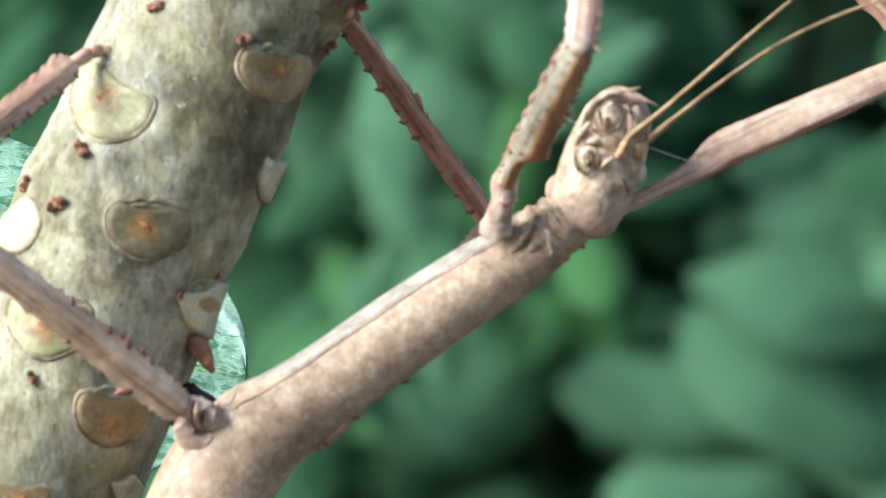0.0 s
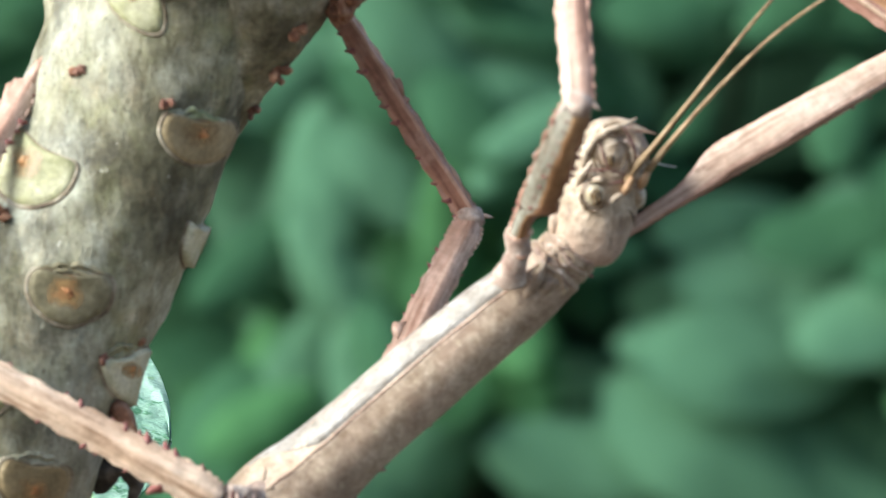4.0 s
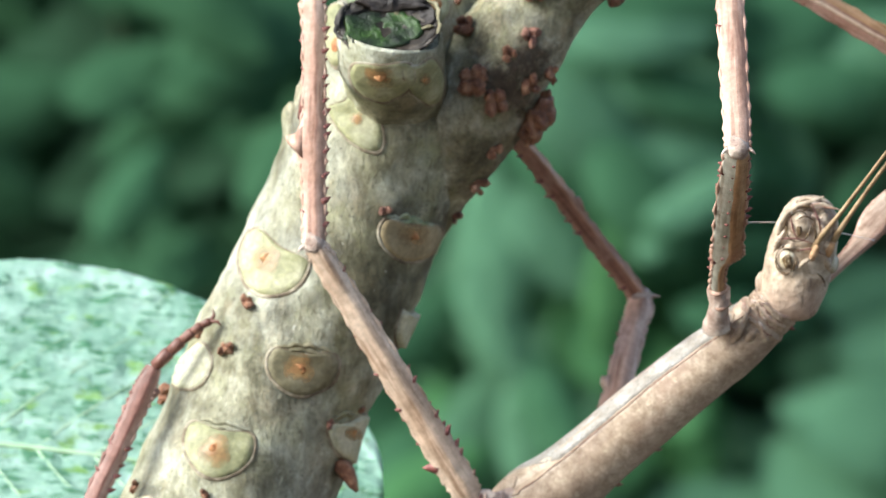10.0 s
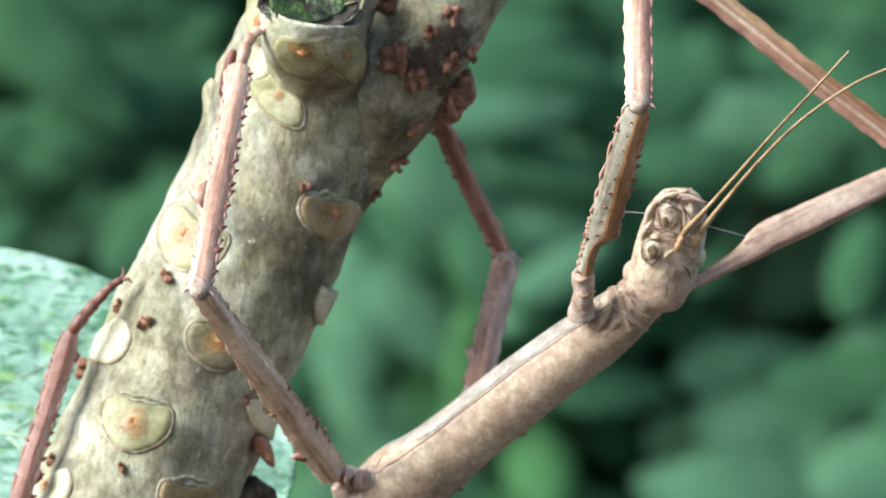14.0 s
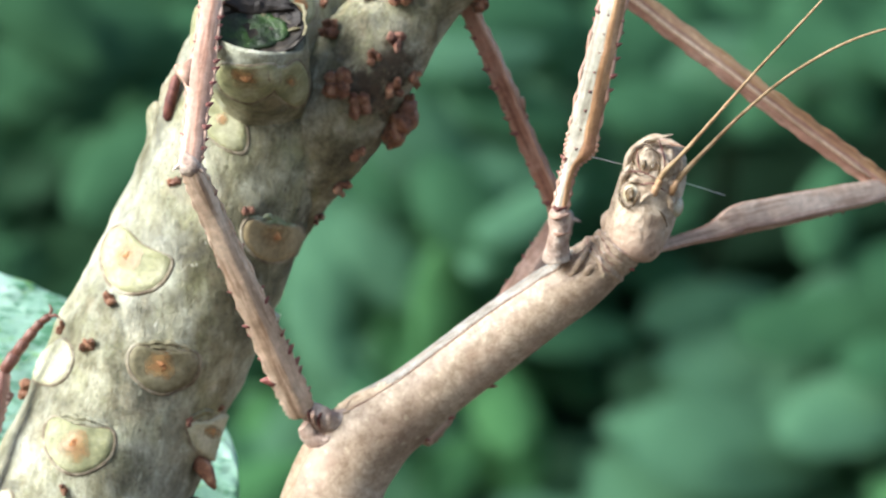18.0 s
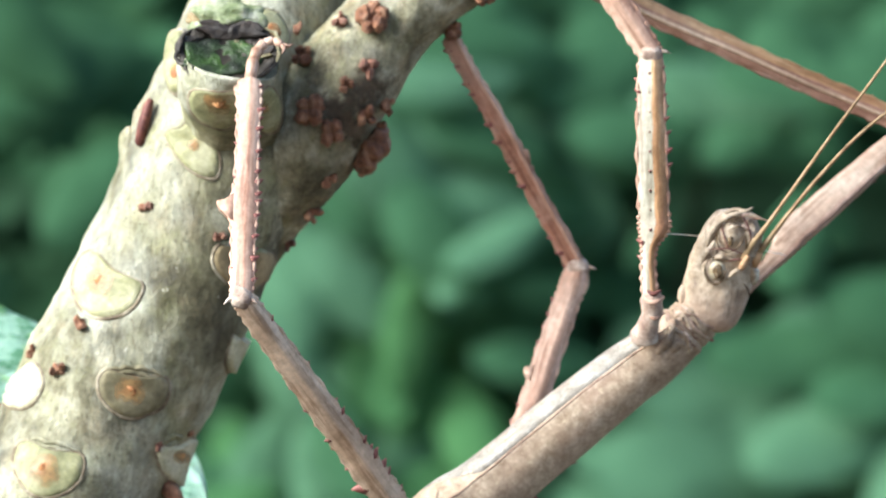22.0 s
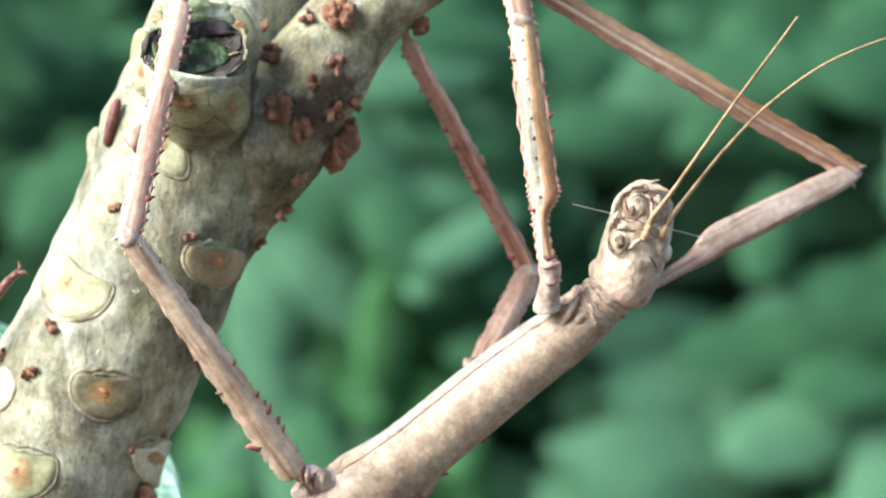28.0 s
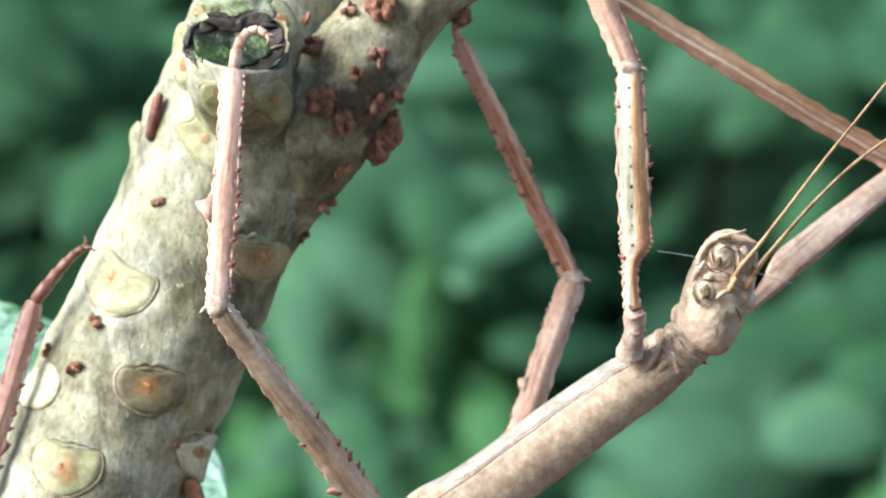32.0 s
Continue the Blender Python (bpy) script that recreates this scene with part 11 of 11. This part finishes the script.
        (14.75, pose(-0.0619, -0.0336, -0.0807, -31.9, -95.2, -111.0)),
        (15, pose(-0.0675, -0.0360, -0.0766, -28.9, -97.2, -115.9)),
        (15.25, pose(-0.0778, -0.0376, -0.0695, -35.8, -102.2, -115.3)),
        (15.5, pose(-0.0865, -0.0370, -0.0642, -40.7, -106.4, -115.9)),
        (15.75, pose(-0.0892, -0.0364, -0.0639, -41.6, -107.1, -116.5)),
        (16, pose(-0.0915, -0.0357, -0.0639, -42.4, -107.6, -116.9)),
        (16.25, pose(-0.0935, -0.0350, -0.0642, -42.8, -107.8, -117.4)),
        (16.5, pose(-0.0949, -0.0345, -0.0648, -43.2, -107.8, -117.6)),
        (16.75, pose(-0.0959, -0.0339, -0.0657, -43.5, -107.5, -117.7)),
        (17, pose(-0.0966, -0.0334, -0.0671, -43.6, -107.0, -117.7)),
        (17.25, pose(-0.0967, -0.0331, -0.0689, -43.7, -106.3, -117.3)),
        (17.5, pose(-0.0963, -0.0329, -0.0712, -44.0, -105.2, -116.6)),
        (17.75, pose(-0.0885, -0.0336, -0.0796, -40.4, -100.7, -115.2)),
        (18, pose(-0.0813, -0.0328, -0.0881, -38.3, -96.3, -112.7)),
        (18.25, pose(-0.0894, -0.0332, -0.0865, -49.2, -99.0, -106.7)),
        (18.5, pose(-0.0991, -0.0321, -0.0824, -58.1, -103.1, -104.1)),
        (18.75, pose(-0.0989, -0.0319, -0.0806, -66.0, -105.2, -98.5)),
        (19, pose(-0.0947, -0.0322, -0.0808, -72.1, -105.2, -91.8)),
        (19.25, pose(-0.0867, -0.0313, -0.0855, -80.6, -99.0, -77.5)),
        (19.5, pose(-0.0806, -0.0290, -0.0893, -115.5, -95.0, -38.2)),
        (19.75, pose(-0.0844, -0.0307, -0.0854, -103.0, -99.8, -55.7)),
        (20, pose(-0.0902, -0.0303, -0.0809, -99.4, -105.8, -65.7)),
        (20.25, pose(-0.0909, -0.0266, -0.0820, -108.1, -105.7, -58.7)),
        (20.5, pose(-0.0899, -0.0213, -0.0840, -122.5, -103.6, -44.6)),
        (20.75, pose(-0.0863, -0.0149, -0.0877, -147.2, -101.3, -19.4)),
        (21, pose(-0.0835, -0.0080, -0.0928, -176.6, -101.6, 10.5)),
        (21.25, pose(-0.0874, -0.0037, -0.0935, -188.6, -101.5, 21.1)),
        (21.5, pose(-0.0922, -0.0022, -0.0922, -187.9, -100.6, 18.3)),
        (21.75, pose(-0.0921, -0.0043, -0.0925, -165.5, -101.7, -6.7)),
        (22, pose(-0.0902, -0.0083, -0.0934, -151.4, -104.6, -21.9)),
        (22.25, pose(-0.0864, -0.0128, -0.0948, -157.5, -104.8, -11.5)),
        (22.5, pose(-0.0826, -0.0149, -0.0965, -169.4, -104.5, 5.3)),
        (22.75, pose(-0.0819, -0.0109, -0.0986, -184.3, -104.0, 21.7)),
        (23, pose(-0.0828, -0.0072, -0.0991, -193.3, -103.5, 30.4)),
        (23.25, pose(-0.0852, -0.0115, -0.0961, -174.4, -102.5, 8.9)),
        (23.5, pose(-0.0876, -0.0160, -0.0923, -151.6, -104.0, -16.4)),
        (23.75, pose(-0.0866, -0.0178, -0.0915, -145.8, -105.5, -22.5)),
        (24, pose(-0.0836, -0.0188, -0.0917, -146.5, -106.0, -20.8)),
        (24.25, pose(-0.0764, -0.0192, -0.0931, -155.9, -104.9, -7.3)),
        (24.5, pose(-0.0730, -0.0174, -0.0937, -166.5, -103.4, 6.1)),
        (24.75, pose(-0.0846, -0.0123, -0.0900, -165.7, -99.5, 0.4)),
        (25, pose(-0.0964, -0.0066, -0.0849, -149.3, -96.2, -21.6)),
        (25.25, pose(-0.0954, -0.0097, -0.0832, -131.3, -97.3, -39.5)),
        (25.5, pose(-0.0914, -0.0155, -0.0827, -121.2, -99.5, -47.7)),
        (25.75, pose(-0.0896, -0.0208, -0.0829, -111.8, -100.7, -55.2)),
        (26, pose(-0.0887, -0.0248, -0.0835, -103.5, -100.4, -60.9)),
        (26.25, pose(-0.0902, -0.0248, -0.0838, -91.2, -95.7, -69.5)),
        (26.5, pose(-0.0919, -0.0237, -0.0830, -46.5, -92.3, -111.5)),
        (26.75, pose(-0.0920, -0.0240, -0.0808, -18.8, -92.8, -138.2)),
        (27, pose(-0.0919, -0.0244, -0.0786, -5.9, -93.4, -150.4)),
        (27.25, pose(-0.0916, -0.0250, -0.0764, -0.2, -94.1, -155.3)),
        (27.5, pose(-0.0912, -0.0255, -0.0742, 1.5, -94.6, -156.4)),
        (27.75, pose(-0.0909, -0.0260, -0.0720, 1.0, -95.1, -155.6)),
        (28, pose(-0.0906, -0.0263, -0.0698, -0.8, -95.5, -153.6)),
        (28.25, pose(-0.0907, -0.0265, -0.0678, -3.2, -95.9, -151.3)),
        (28.5, pose(-0.0910, -0.0263, -0.0659, -5.7, -96.2, -149.2)),
        (28.75, pose(-0.0940, -0.0219, -0.0641, -20.9, -97.2, -138.4)),
        (29, pose(-0.0971, -0.0187, -0.0628, -35.9, -99.2, -127.6)),
        (29.25, pose(-0.0968, -0.0290, -0.0612, -41.9, -101.5, -117.5)),
        (29.5, pose(-0.0949, -0.0384, -0.0598, -41.7, -102.9, -113.1)),
        (29.75, pose(-0.0959, -0.0327, -0.0598, -32.9, -101.7, -123.6)),
        (30, pose(-0.0962, -0.0251, -0.0602, -17.4, -100.2, -141.0)),
        (30.25, pose(-0.0937, -0.0265, -0.0617, 0.7, -99.1, -155.5)),
        (30.5, pose(-0.0904, -0.0292, -0.0634, 13.9, -98.9, -164.8)),
        (30.75, pose(-0.0879, -0.0287, -0.0631, 9.8, -99.5, -160.8)),
        (31, pose(-0.0860, -0.0303, -0.0628, -4.7, -100.1, -146.9)),
        (31.25, pose(-0.0841, -0.0413, -0.0643, -35.4, -101.3, -114.1)),
        (31.5, pose(-0.0839, -0.0499, -0.0645, -53.7, -104.3, -94.7)),
        (31.75, pose(-0.0916, -0.0400, -0.0626, -50.3, -103.2, -104.1)),
        (32, pose(-0.0968, -0.0295, -0.0607, -42.3, -102.0, -117.2)),
    ])
    walk(antenna_a, [
        (0, pose(0.0186, 0.0040, 0.0156, 0.0, 12.0, 0.0)),
        (1, pose(0.0186, 0.0040, 0.0156, 0.0, -3.0, 0.0)),
        (2, pose(0.0186, 0.0040, 0.0156, 0.0, -6.0, 0.0)),
        (3, pose(0.0186, 0.0040, 0.0156, 0.0, -16.0, 0.0)),
        (4, pose(0.0186, 0.0040, 0.0156, 0.0, 6.0, 0.0)),
        (7, pose(0.0186, 0.0040, 0.0156, 0.0, 10.0, 0.0)),
        (8, pose(0.0186, 0.0040, 0.0156, 0.0, 6.0, 0.0)),
        (9, pose(0.0186, 0.0040, 0.0156, 0.0, 5.0, 0.0)),
        (13, pose(0.0186, 0.0040, 0.0156, 0.0, 6.0, 0.0)),
        (14, pose(0.0186, 0.0040, 0.0156, 0.0, 8.0, 0.0)),
        (15, pose(0.0186, 0.0040, 0.0156, 0.0, 9.0, 0.0)),
        (18, pose(0.0186, 0.0040, 0.0156, 0.0, 7.0, 0.0)),
        (20, pose(0.0186, 0.0040, 0.0156, 0.0, 4.0, 0.0)),
        (22, pose(0.0186, 0.0040, 0.0156, 0.0, 2.0, 0.0)),
        (24, pose(0.0186, 0.0040, 0.0156, 0.0, 2.0, 0.0)),
        (26, pose(0.0186, 0.0040, 0.0156, 0.0, 2.0, 0.0)),
        (32, pose(0.0186, 0.0040, 0.0156, 0.0, 2.0, 0.0)),
    ])
    walk(antenna_b, [
        (0, pose(0.0207, 0.0062, 0.0161, 0.0, 12.0, 0.0)),
        (1, pose(0.0207, 0.0062, 0.0161, 0.0, -3.0, 0.0)),
        (2, pose(0.0207, 0.0062, 0.0161, 0.0, -6.0, 0.0)),
        (3, pose(0.0207, 0.0062, 0.0161, 0.0, -16.0, 0.0)),
        (4, pose(0.0207, 0.0062, 0.0161, 0.0, 6.0, 0.0)),
        (7, pose(0.0207, 0.0062, 0.0161, 0.0, 5.0, 0.0)),
        (8, pose(0.0207, 0.0062, 0.0161, 0.0, 1.0, 0.0)),
        (9, pose(0.0207, 0.0062, 0.0161, 0.0, 0.0, 0.0)),
        (13, pose(0.0207, 0.0062, 0.0161, 0.0, 1.0, 0.0)),
        (14, pose(0.0207, 0.0062, 0.0161, 0.0, 3.0, 0.0)),
        (15, pose(0.0207, 0.0062, 0.0161, 0.0, 4.0, 0.0)),
        (18, pose(0.0207, 0.0062, 0.0161, 0.0, 7.0, 0.0)),
        (20, pose(0.0207, 0.0062, 0.0161, 0.0, 4.0, 0.0)),
        (22, pose(0.0207, 0.0062, 0.0161, 0.0, 2.0, 0.0)),
        (24, pose(0.0207, 0.0062, 0.0161, 0.0, 2.0, 0.0)),
        (26, pose(0.0207, 0.0062, 0.0161, 0.0, 2.0, 0.0)),
        (32, pose(0.0207, 0.0062, 0.0161, 0.0, 2.0, 0.0)),
    ])


motions()
